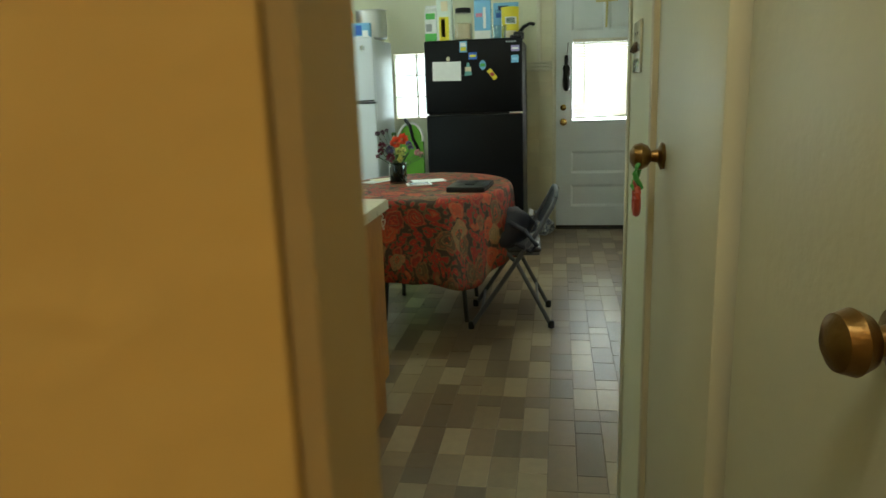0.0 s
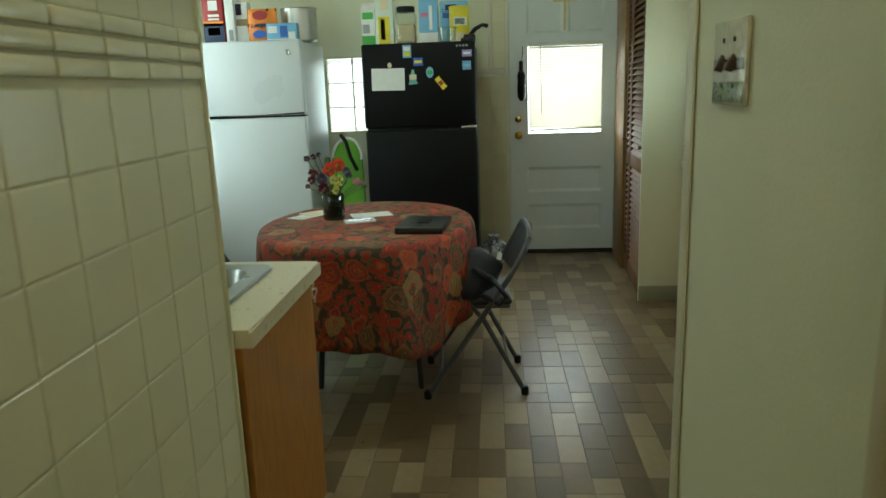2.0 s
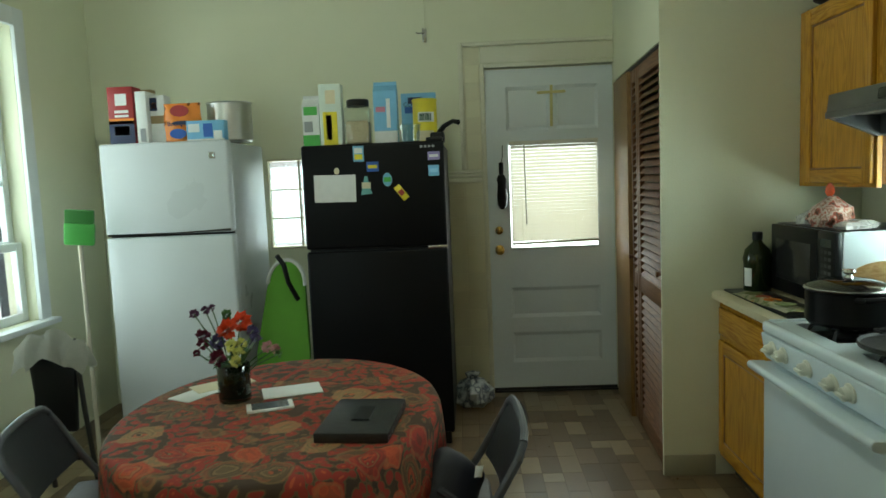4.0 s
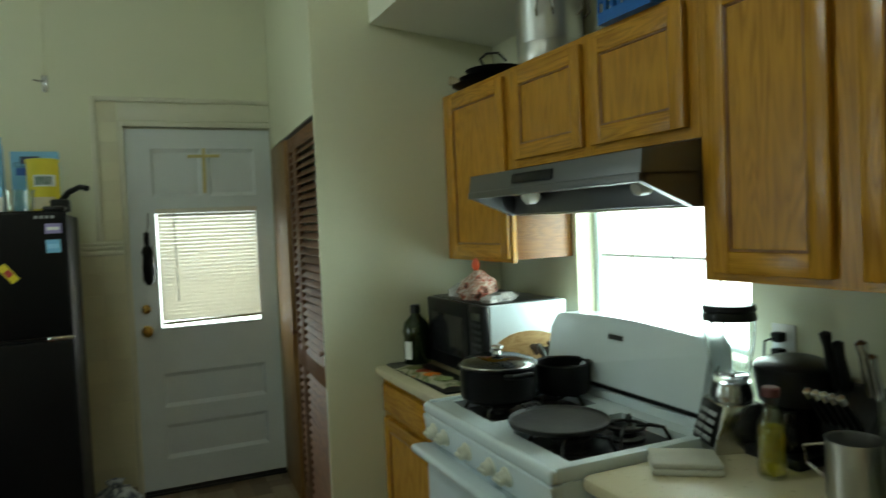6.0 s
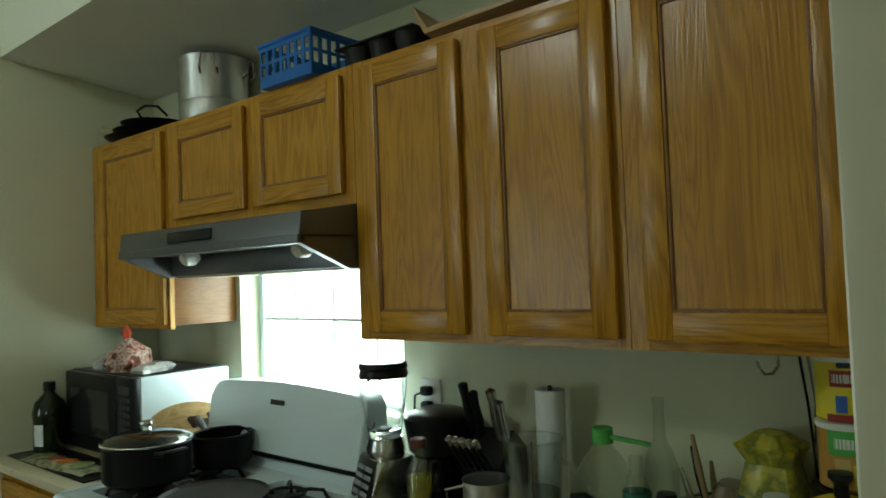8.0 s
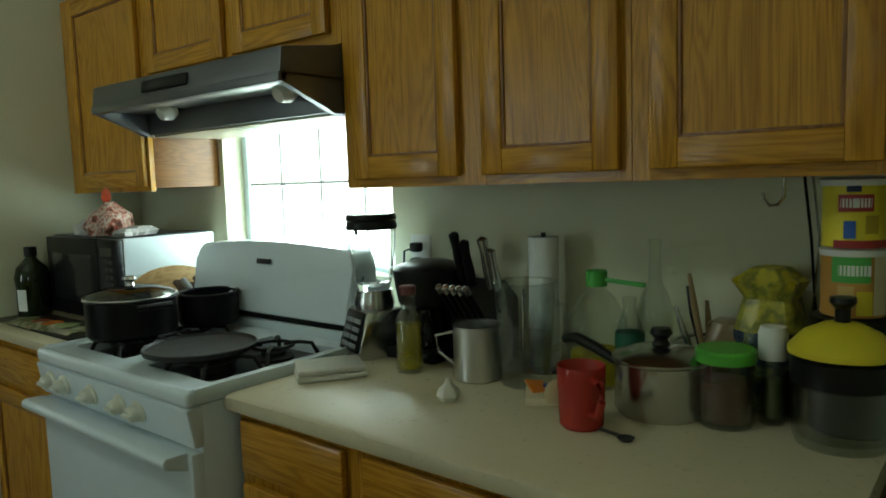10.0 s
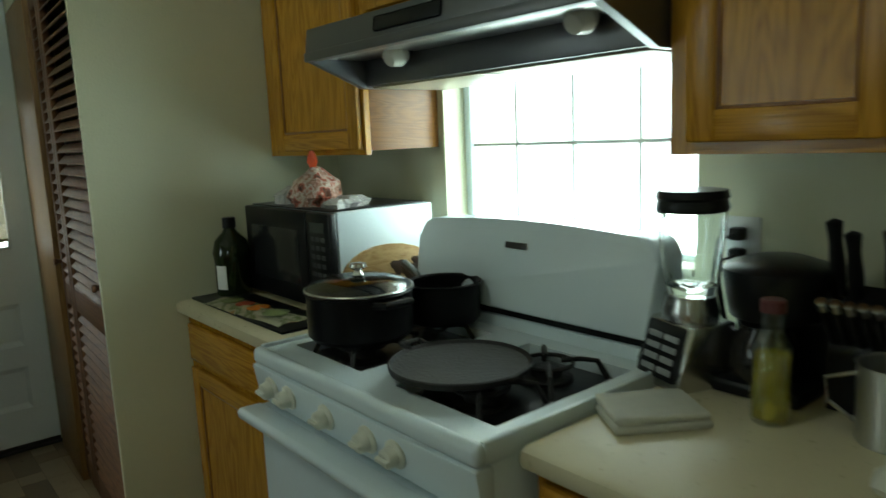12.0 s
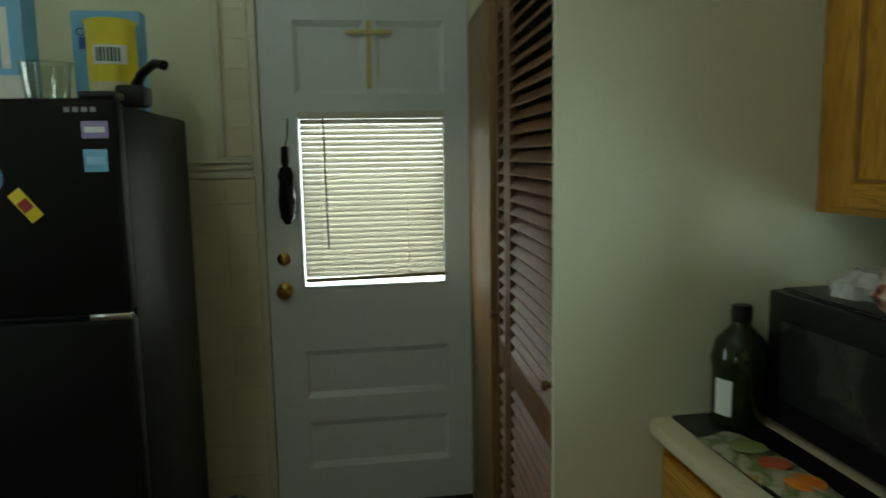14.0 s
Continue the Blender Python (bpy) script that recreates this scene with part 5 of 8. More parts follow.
def pouch(name, x0, x1, y, z0, z1, mat, label, bands):
    p = thing(name, ((x0 + x1) / 2, y, z0), label, "pouch")
    bm, rows = B(), []
    n, mrow = 10, 8
    for s in (-1, 1):
        grid = []
        for k in range(mrow + 1):
            v = k / mrow
            grid.append([bm.verts.new((x0 + (x1 - x0) * (j / n) + 0.004 * math.sin(9 * v + j), y + s * (0.035 * math.sin(math.pi * j / n) ** 0.6 * (1 - 0.92 * v) + 0.001 + 0.004 * math.sin(5 * j / n * 3 + 7 * v)), z0 + (z1 - z0) * v)) for j in range(n + 1)])
        for a, b in zip(grid, grid[1:]):
            for j in range(n):
                bm.faces.new((a[j], a[j + 1], b[j + 1], b[j]))
        rows.append(grid)
    bmesh.ops.remove_doubles(bm, verts=bm.verts[:], dist=0.003)
    part("bag", bm, mat, p)
    for u0, u1, v0, v1, m in bands:
        yy = y - 0.04 * (1 - 0.92 * (v0 + v1) / 2) - 0.006
        part("print", moved(lathe(B(), [(0, 0), (1, 0), (1, 0.003), (0, 0.003)], 28), Matrix.Translation((x0 + (x1 - x0) * (u0 + u1) / 2, yy, z0 + (z1 - z0) * (v0 + v1) / 2)) @ pose(0, 0, 0, 90, 0, 0) @ Matrix.Diagonal(((x1 - x0) * (u1 - u0) / 2, (z1 - z0) * (v1 - v0) / 2, 1, 1))), m, p)


pouch("baking_soda_bag", -0.51, -0.30, 5.04, ZW, 1.915, ORANGEP, "orange foil bag of baking soda", [(0.2, 0.7, 0.66, 0.95, RED), (0.28, 0.62, 0.72, 0.9, WHITEP), (0.2, 0.65, 0.1, 0.35, BLUEP), (0.25, 0.85, 0.45, 0.55, NAVY)])
carton("wipes_pack", -0.365, -0.155, 4.98, 5.05, ZW, 1.810, SKYP, "light blue pack of wipes with a blue flower print", "packet", [(0.05, 0.35, 0.45, 0.85, WHITEP), (0.45, 0.7, 0.2, 0.85, BLUEP), (0.72, 0.95, 0.1, 0.5, WHITEP), (0, 1, 0.0, 0.12, WHITEP)])
lettering("Baking Soda", 0.034, pose(-0.40, 5.005, ZW + 0.105, 84, 0, 0), NAVY, bpy.data.objects["baking_soda_bag"])
pot("aluminium_pot", (-0.19, 5.2, ZW), 0.125, 0.225, ALU, "large dull aluminium stock pot on the white refrigerator")
carton("dry_leaves", -0.80, -0.62, 5.14, 5.2, ZW, 2.015, KRAFT, "brown paper bag behind the oatmeal box", "paper bag")
shift((-0.128, 0.335, 0), "oatmeal_box", "white_box", "snack_box", "baking_soda_bag", "wipes_pack", "aluminium_pot", "dry_leaves")

# ---- on the black refrigerator ----
carton("green_carton", 0.208, 0.297, 5.2, 5.29, ZK, 1.90, WHITEP, "white drink carton with a green printed base", "carton", [(0, 1, 0.0, 0.28, GREENP), (0.1, 0.6, 0.35, 0.6, GREYP), (0.1, 0.9, 0.75, 0.95, GREENP)], True, group="cartons on the black refrigerator")
carton("cereal_carton", 0.305, 0.42, 5.18, 5.26, ZK, 1.95, flat("pale_print", (0.62, 0.70, 0.62)), "pale carton with a yellow swirl and dark letters", "carton", [(0.15, 0.8, 0.0, 0.55, YELLOWP), (0.28, 0.55, 0.1, 0.5, NAVY), (0.3, 0.75, 0.68, 0.9, CREAMP)], group="cartons on the black refrigerator")
carton("milk_carton", 0.588, 0.71, 5.2, 5.29, ZK, 1.955, SKYP, "blue and white milk carton with a pink name bar", "carton", [(0, 1, 0.0, 0.24, WHITEP), (0.1, 0.5, 0.6, 0.7, flat("pink_print", (0.6, 0.2, 0.3))), (0.55, 0.72, 0.3, 0.85, WHITEP)], True, group="cartons on the black refrigerator")
carton("coconut_milk_carton", 0.70, 0.90, 5.57, 5.64, ZK, 1.93, SKYP, "pale blue carton behind the yellow tin", "carton", [(0.1, 0.75, 0.62, 0.74, BLUEP), (0.2, 0.6, 0.8, 0.92, NAVY)], group="cartons on the black refrigerator")

lettering("COCONUT", 0.034, pose(0.80, 5.5675, 1.865, 90, 0, 0), NAVY, bpy.data.objects["coconut_milk_carton"])


def oat_jar():
    j = thing("oat_jar", (0.5, 5.24, ZK), "square clear jar of oats with a black lid", "jar")
    part("body", box(B(), 0.435, 0.565, 5.17, 5.30, ZK, 1.83, 0.016, 3), PLASTIC, j)
    part("oats", box(B(), 0.44, 0.56, 5.175, 5.295, ZK + 0.004, 1.755, 0.014, 3), material("oats", (0.55, 0.45, 0.3), 0.9, spread=0.25, scale=90, grain=120, bump=0.8), j)
    part("lid", lathe(B(), [(0, 0), (0.06, 0), (0.06, 0.03), (0.055, 0.036), (0, 0.036)], 28, (0.5, 5.235, 1.831)), BLACK, j)


oat_jar()


def tin(name, x, y, z, r, h, mat, label, bands, lidmat=None, face=-90, group=""):
    """A round tin with printed patches; a patch is (angle from its face, half-angle, v0, v1, material)."""
    t = thing(name, (x, y, z), label, "tin", group)
    part("body", lathe(B(), [(0, 0), (r - 0.002, 0), (r, 0.004), (r - 0.001, 0.008), (r - 0.001, h - 0.008), (r, h - 0.004), (r - 0.003, h), (0, h)], 40, (x, y, z)), mat, t)
    for a, half, v0, v1, m in bands:
        bm, q = B(), 10
        lo, hi = [], []
        for k in range(q + 1):
            an = radians(face + a - half + 2 * half * k / q)
            for lst, v in ((lo, v0), (hi, v1)):
                lst.append([bm.verts.new((x + rr * math.cos(an), y + rr * math.sin(an), z + h * v)) for rr in (r - 0.002, r + 0.0008)])
        for k in range(q):
            bm.faces.new((lo[k][1], lo[k + 1][1], hi[k + 1][1], hi[k][1]))
            bm.faces.new((hi[k][1], hi[k + 1][1], hi[k + 1][0], hi[k][0]))
            bm.faces.new((lo[k][1], lo[k + 1][1], lo[k + 1][0], lo[k][0]))
        part("print", bm, m, t)
    if lidmat:
        part("lid", lathe(B(), [(0, h), (r + 0.002, h - 0.006), (r + 0.003, h + 0.004), (r - 0.004, h + 0.007), (0, h + 0.006)], 40, (x, y, z + 0.0005)), lidmat, t)
    return t


tin("yellow_milk_tin", 0.84, 5.48, ZK, 0.069, 0.245, YELLOWP, "yellow powdered milk tin with dark letters", [(10, 40, 0.5, 0.72, WHITEP), (5, 30, 0.53, 0.69, flat("dark_green_print", (0.03, 0.09, 0.05))), (0, 45, 0.08, 0.3, CREAMP)], YELLOWP)


def plastic_tub(x, y, z, r, h, label):
    t = thing("plastic_tub", (x, y, z), label, "container")
    part("body", lathe(B(), [(0, 0), (r * 0.85, 0), (r, h), (r + 0.006, h), (r - 0.003, h - 0.004), (r * 0.83, 0.004), (0, 0.004)], 28, (x, y, z)), PLASTIC, t)


plastic_tub(0.775, 5.15, ZK, 0.06, 0.09, "clear plastic food tub on the black refrigerator")


def handle_tool():
    t = thing("black_hand_tool", (0.95, 5.3, ZK), "black hand tool lying across the refrigerator edge", "tool")
    part("grip", tube(B(), [(0.90, 5.42, ZK + 0.035), (0.95, 5.36, ZK + 0.09), (1.0, 5.30, ZK + 0.11), (1.03, 5.27, ZK + 0.10)], [0.016, 0.014, 0.012, 0.014], 10), BLACK, t)
    part("head", box(B(), 0.87, 0.95, 5.36, 5.46, ZK + 0.0, ZK + 0.06, 0.012), BLACK, t)


handle_tool()

shift((-0.012, -0.045, 0), "green_carton", "cereal_carton", "milk_carton", "coconut_milk_carton", "oat_jar", "yellow_milk_tin", "plastic_tub", "black_hand_tool")

# magnets and note on the black door
YM = 5.04


def magnet(x, z, w, h, mats, label, shape="box", tilt=0):
    m = thing("fridge_magnet", (x, YM, z), label, "magnet", group="refrigerator magnets")
    if shape == "oval":
        bm = moved(lathe(B(), [(0, 0), (1, 0), (0.96, 0.004), (0, 0.004)], 28), pose(x, YM - 0.0002, z, 90, 0, 0) @ Matrix.Diagonal((w / 2, h / 2, 1, 1)))
    elif shape == "tri":
        bm = moved(prism(B(), [(-w / 2, -h / 2), (w / 2, -h / 2 + 0.004), (w * 0.28, -h * 0.1), (w * 0.12, h / 2), (-w * 0.12, h / 2), (-w * 0.3, 0)], "y", -0.004, 0, 0.001), pose(x, YM, z))
    else:
        bm = moved(box(B(), -w / 2, w / 2, -0.004, 0, -h / 2, h / 2, 0.0012), pose(x, YM, z, 0, tilt, 0))
    b = part("plate", bm, mats[0], m)
    for k, c in enumerate(mats[1:]):
        v = (k + 0.5) / len(mats[1:]) - 0.5
        part("print", moved(box(B(), -w * 0.38, w * 0.38, -0.0055, -0.003, -h * 0.17, h * 0.17, 0.0006, 1), pose(x, YM, z, 0, tilt, 0) @ Matrix.Translation((0, 0, v * h * 0.8))), c, b)


magnet(0.502, 1.578, 0.055, 0.08, (SKYP, YELLOWP, WHITEP), "blue and yellow picture magnet")
magnet(0.572, 1.51, 0.062, 0.05, (BLUEP, YELLOWP), "blue magnet with a yellow scene")
magnet(0.535, 1.415, 0.06, 0.095, (flat("teal_print", (0.15, 0.4, 0.38)), CREAMP), "teal tower-shaped souvenir magnet", "tri")
magnet(0.645, 1.441, 0.048, 0.07, (SKYP, GREENP), "oval blue landscape magnet", "oval")
magnet(0.715, 1.372, 0.035, 0.085, (YELLOWP, RED), "red and yellow slanting magnet", tilt=-38)
magnet(0.888, 1.553, 0.062, 0.042, (flat("purple_print", (0.3, 0.25, 0.5)), WHITEP), "small purple sunset magnet")
magnet(0.885, 1.478, 0.055, 0.055, (SKYP, flat("light_blue", (0.3, 0.6, 0.8))), "square light blue magnet")
magnet(0.385, 1.494, 0.028, 0.035, (CREAMP,), "small cream figure magnet holding a note", "oval")
_n1 = thing("paper_note", (0.372, YM, 1.405), "blank white sheet of paper pinned on the black refrigerator", "paper")
part("sheet", moved(box(B(), -0.108, 0.108, -0.0025, -0.0005, -0.07, 0.07), pose(0.372, YM, 1.405, 0, 1, 0)), WHITEP, _n1)
_n2 = thing("door_badge", (0.85, YM, 1.60), "small grey maker marks on the refrigerator door", "badge")
for _k in range(4):
    part("mark", box(B(), 0.82 + _k * 0.02, 0.833 + _k * 0.02, YM - 0.0015, YM + 0.001, 1.596, 1.608), GREYP, _n2)


# ---- green ironing board and things between the refrigerators ----
def green_board():
    g = thing("ironing_board", (0.03, 5.2, 0.0), "green cloth ironing board leaning between the refrigerators", "ironing board")
    pts = []
    for k in range(13):
        a = math.pi * k / 12
        pts.append((0.105 * math.cos(a), 0.88 + 0.14 * math.sin(a)))
    pts = [(0.155, 0.02), (0.15, 0.5)] + pts + [(-0.15, 0.5), (-0.155, 0.02)]
    bm = prism(B(), pts, "y", -0.018, 0.018, 0.006)
    lean = pose(-0.01, 5.16, 0, -4, 5, 0)
    part("cover", moved(bm, lean), material("green_cloth", (0.11, 0.31, 0.03), 0.85, spread=0.12, scale=12, grain=260, bump=0.4), g)
    part("edging", moved(tube(B(), [(x, -0.018, z) for x, z in pts[2:-2]], 0.011, 8), lean), WHITEP, g)
    part("strap", tube(B(), [(0.05, 5.11, 1.05), (0.09, 5.09, 1.0), (0.11, 5.09, 0.9), (0.15, 5.12, 0.8)], 0.014, 8), BLACK, g)


green_board()
shift((-0.055, 0.11, 0), "ironing_board")


def floor_bag():
    bm = lathe(B(), [(0, 0.0), (0.09, 0.0), (0.125, 0.04), (0.12, 0.1), (0.075, 0.15), (0.03, 0.17), (0.045, 0.2), (0.02, 0.21), (0, 0.2)], 40, (1.045, 5.735, 0), wob=lambda r, z, a: r * (1 + 0.13 * math.sin(5 * a + 30 * z) + 0.07 * math.sin(11 * a - 40 * z)))
    b = single("plastic_bag", bm, blotch("white_bag_film", [(0.62, 0.68, 0.7), (0.5, 0.56, 0.6), (0.08, 0.1, 0.16), (0.6, 0.66, 0.68)], 16), "knotted white plastic shopping bag on the floor", "bag", smooth=25)


floor_bag()
shift((-0.005, 0.05, 0), "plastic_bag")


# ---- on the table ----
def flowers():
    v = thing("flower_vase", (0.34, 3.735, TZ + 0.008), "dark glass vase of mixed red, yellow and purple flowers", "vase")
    x, y, z = 0.34, 3.735, TZ + 0.008
    part("vase", lathe(B(), [(0, 0), (0.048, 0), (0.05, 0.006), (0.052, 0.115), (0.05, 0.118), (0.047, 0.112), (0.045, 0.012), (0, 0.01)], 28, (x, y, z)), glass("vase_glass", (0.35, 0.42, 0.36), 0.05), v)
    part("water", lathe(B(), [(0, 0.012), (0.043, 0.012), (0.044, 0.09), (0, 0.09)], 24, (x, y, z)), material("murky_stems", (0.03, 0.05, 0.02), 0.4, spread=0.4, scale=60), v)
    rnd = random.Random(4)
    stem, leaf = flat("stem_green", (0.05, 0.12, 0.03), spread=0.3), flat("leaf_green", (0.07, 0.17, 0.04), spread=0.3)
    cols = {"purple": flat("purple_petal", (0.09, 0.02, 0.07), spread=0.3), "red": flat("red_petal", (0.68, 0.06, 0.01), spread=0.2), "yellow": flat("yellow_petal", (0.62, 0.62, 0.18), spread=0.15), "violet": flat("violet_petal", (0.12, 0.09, 0.22), spread=0.2), "pink": flat("pink_petal", (0.5, 0.24, 0.24), spread=0.2), "maroon": flat("maroon_petal", (0.15, 0.01, 0.035), spread=0.2), "green": leaf}
    heads = [("purple", -0.105, -0.02, 0.285, 0.017), ("purple", -0.085, 0.02, 0.29, 0.015), ("purple", -0.055, 0.0, 0.30, 0.013), ("maroon", -0.08, -0.03, 0.215, 0.026), ("maroon", -0.1, 0.02, 0.18, 0.022), ("maroon", -0.025, -0.055, 0.15, 0.03), ("red", 0.0, -0.03, 0.235, 0.036), ("red", 0.03, 0.01, 0.25, 0.036), ("yellow", 0.02, -0.06, 0.19, 0.022), ("yellow", 0.04, -0.055, 0.165, 0.022), ("yellow", 0.03, -0.06, 0.14, 0.02), ("yellow", 0.05, -0.045, 0.195, 0.018), ("violet", 0.07, 0.0, 0.22, 0.024), ("violet", -0.045, 0.0, 0.19, 0.028), ("violet", 0.085, -0.02, 0.20, 0.02), ("pink", 0.125, -0.03, 0.175, 0.022), ("pink", 0.14, 0.0, 0.16, 0.018), ("green", -0.02, 0.03, 0.27, 0.02), ("green", 0.155, -0.02, 0.15, 0.014), ("maroon", -0.115, 0.0, 0.155, 0.014)]
    for c, dx, dy, dz, r in heads:
        hx, hy, hz = x + dx, y + dy, z + dz
        st = part("stem", tube(B(), [(x + dx * 0.15, y + dy * 0.15, z + 0.07), (x + dx * 0.5, y + dy * 0.5, z + 0.07 + (dz - 0.07) * 0.55), (hx, hy, hz)], 0.0022, 5), stem, v)
        bm = B()
        for k in range(34):
            d = Vector((rnd.gauss(0, 1), rnd.gauss(0, 1), rnd.gauss(0.4, 1))).normalized()
            s = d.orthogonal().normalized()
            u = d.cross(s)
            w = r * rnd.uniform(0.28, 0.45)
            p = Vector((hx, hy, hz))
            a, b = p + d * r * 0.25, p + d * r * rnd.uniform(0.85, 1.15)
            m1 = (a + b) / 2 + u * r * 0.12
            bm.faces.new([bm.verts.new(q) for q in (a, m1 + s * w, b, m1 - s * w)])
        part("bloom", bm, cols[c], v, smooth=None)
    for k in range(16):
        a = rnd.uniform(0, 6.28)
        p0 = Vector((x + 0.03 * math.cos(a), y + 0.03 * math.sin(a), z + 0.11))
        p1 = p0 + Vector((math.cos(a) * 0.06, math.sin(a) * 0.06, rnd.uniform(0.0, 0.09)))
        bm = B()
        s = Vector((-math.sin(a), math.cos(a), 0)) * 0.013
        mid = (p0 + p1) / 2 + Vector((0, 0, 0.012))
        vs = [bm.verts.new(q) for q in (p0, mid + s, p1, mid - s, mid + Vector((0, 0, -0.004)))]
        bm.faces.new((vs[0], vs[1], vs[4])), bm.faces.new((vs[1], vs[2], vs[4])), bm.faces.new((vs[2], vs[3], vs[4])), bm.faces.new((vs[3], vs[0], vs[4]))
        part("leaf", bm, leaf, v)


flowers()
shift((-0.048, -0.145, 0), "flower_vase")
TT = TZ + 0.0075


def flat_thing(name, x, y, w, d, h, turn, mat, label, cat, extra=()):
    t = thing(name, (x, y, TT), label, cat, turn=turn)
    part("sheet" if h < 0.004 else "body", box(B(), -w / 2, w / 2, -d / 2, d / 2, 0.0, h, min(0.004, h * 0.3)), mat, t, local=True)
    for nm, a, m in extra:
        part(nm, box(B(), *a, 0.001, 1), m, t, local=True)


flat_thing("paper_napkin", 0.455, 3.67, 0.19, 0.12, 0.003, 20, WHITEP, "white sheet of paper lying on the tablecloth", "paper")
flat_thing("mobile_phone", 0.43, 3.50, 0.075, 0.14, 0.009, -70, WHITEP, "white mobile phone lying on the table", "phone", [("screen", (-0.033, 0.033, -0.055, 0.055, 0.0088, 0.0096), flat("dark_screen", (0.05, 0.06, 0.07), 0.1))])
flat_thing("envelope", 0.15, 3.68, 0.2, 0.1, 0.003, 62, WHITEP, "white envelope beside the vase", "envelope")
flat_thing("envelope", 0.19, 3.76, 0.2, 0.1, 0.005, 40, CREAMP, "cream envelope behind the vase", "envelope")
flat_thing("notebook", 0.742, 3.33, 0.2, 0.29, 0.028, -4, material("black_leather", (0.012, 0.012, 0.013), 0.4, spread=0.3, scale=20, grain=200, bump=0.4), "black leather-bound notebook with a pen on it", "notebook", [("pages", (-0.098, 0.1, -0.14, 0.14, 0.006, 0.022), WHITEP), ("strap", (-0.02, 0.03, -0.05, 0.06, 0.0275, 0.033), BLACK)])


def seat_bag():
    bm = lathe(B(), [(0, 0), (0.13, 0.0), (0.16, 0.04), (0.15, 0.1), (0.11, 0.16), (0.05, 0.19), (0, 0.19)], 40, wob=lambda r, z, a: r * (1 + 0.18 * math.sin(2 * a + 1) + 0.06 * math.sin(7 * a + 40 * z)))
    moved(bm, Matrix.Translation((1.0, 3.53, 0.452)) @ pose(0, 0, 0, 0, -22, 20) @ Matrix.Diagonal((0.95, 1.0, 0.95, 1)))
    b = thing("navy_bag", (1.0, 3.53, 0.45), "dark navy nylon bag slumped on the chair seat", "bag")
    part("body", bm, NAVYBAG, b, smooth=60)
    part("strap", tube(B(), [(1.02, 3.42, 0.58), (1.10, 3.36, 0.55), (1.16, 3.36, 0.47), (1.13, 3.40, 0.43), (1.05, 3.40, 0.47)], 0.012, 8), NAVYBAG, b)
    part("label_tag", moved(box(B(), -0.02, 0.02, -0.002, 0.002, -0.015, 0.015, 0.001), pose(1.13, 3.40, 0.64, 0, 20, 60)), WHITEP, b)


seat_bag()
shift((-0.067, -0.14, 0), "navy_bag")


# ---- by the west window ----
def broom():
    b = thing("broom", (-0.9, 4.75, 0), "broom with a green head leaning upside down on the wall", "broom")
    part("handle", tube(B(), [(-0.86, 4.70, 0.0), (-0.93, 4.82, 1.16)], 0.011, 8), flat("pale_stick", (0.5, 0.46, 0.36)), b)
    part("head", moved(box(B(), -0.075, 0.075, -0.02, 0.02, -0.05, 0.07, 0.012), pose(-0.935, 4.83, 1.21, 8, 6, 20)), GREENP, b)
    part("bristles", moved(box(B(), -0.07, 0.07, -0.016, 0.016, 0.07, 0.14, 0.004), pose(-0.935, 4.83, 1.21, 8, 6, 20)), flat("dark_green_bristle", (0.04, 0.2, 0.04)), b)


broom()
shift((-0.085, 0.25, 0), "broom")


def folded_stool():
    s = thing("folded_chair", (-0.88, 4.55, 0), "black folded chair with a white towel over its top", "chair")
    for x in (-1.0, -0.78):
        part("leg", tube(B(), [(x, 4.62, 0.0), (x, 4.56, 0.4), (x, 4.52, 0.76)], 0.012, 8), DARKMETAL, s)
    part("seat", moved(box(B(), -0.1, 0.1, -0.018, 0.018, -0.22, 0.2, 0.01), pose(-0.89, 4.53, 0.54, -6, 0, 0)), BLACK, s)
    part("stretcher", tube(B(), [(-1.0, 4.6, 0.15), (-0.78, 4.6, 0.15)], 0.008, 8), DARKMETAL, s)
    bm, rows = B(), []
    for k in range(11):
        u = -1 + 0.2 * k
        zz = 0.80 - 0.13 * abs(u) ** 1.4
        yy = 4.52 + 0.06 * u
        rows.append([bm.verts.new((-0.89 + 0.17 * (-1 + j / 6) + 0.012 * math.sin(k + j), yy + 0.012 * math.sin(1.7 * j), zz + 0.018 * math.sin(1.3 * j + k) - 0.07 * abs(-1 + j / 6) ** 2)) for j in range(13)])
    for a, b in zip(rows, rows[1:]):
        for j in range(12):
            bm.faces.new((a[j], a[j + 1], b[j + 1], b[j]))
    bmesh.ops.solidify(bm, geom=bm.faces[:], thickness=0.006)
    single("draped_towel", bm, TOWEL, "white towel draped over the folded chair", "towel", smooth=60)


folded_stool()
shift((-0.03, 0.06, 0), "folded_chair", "draped_towel")


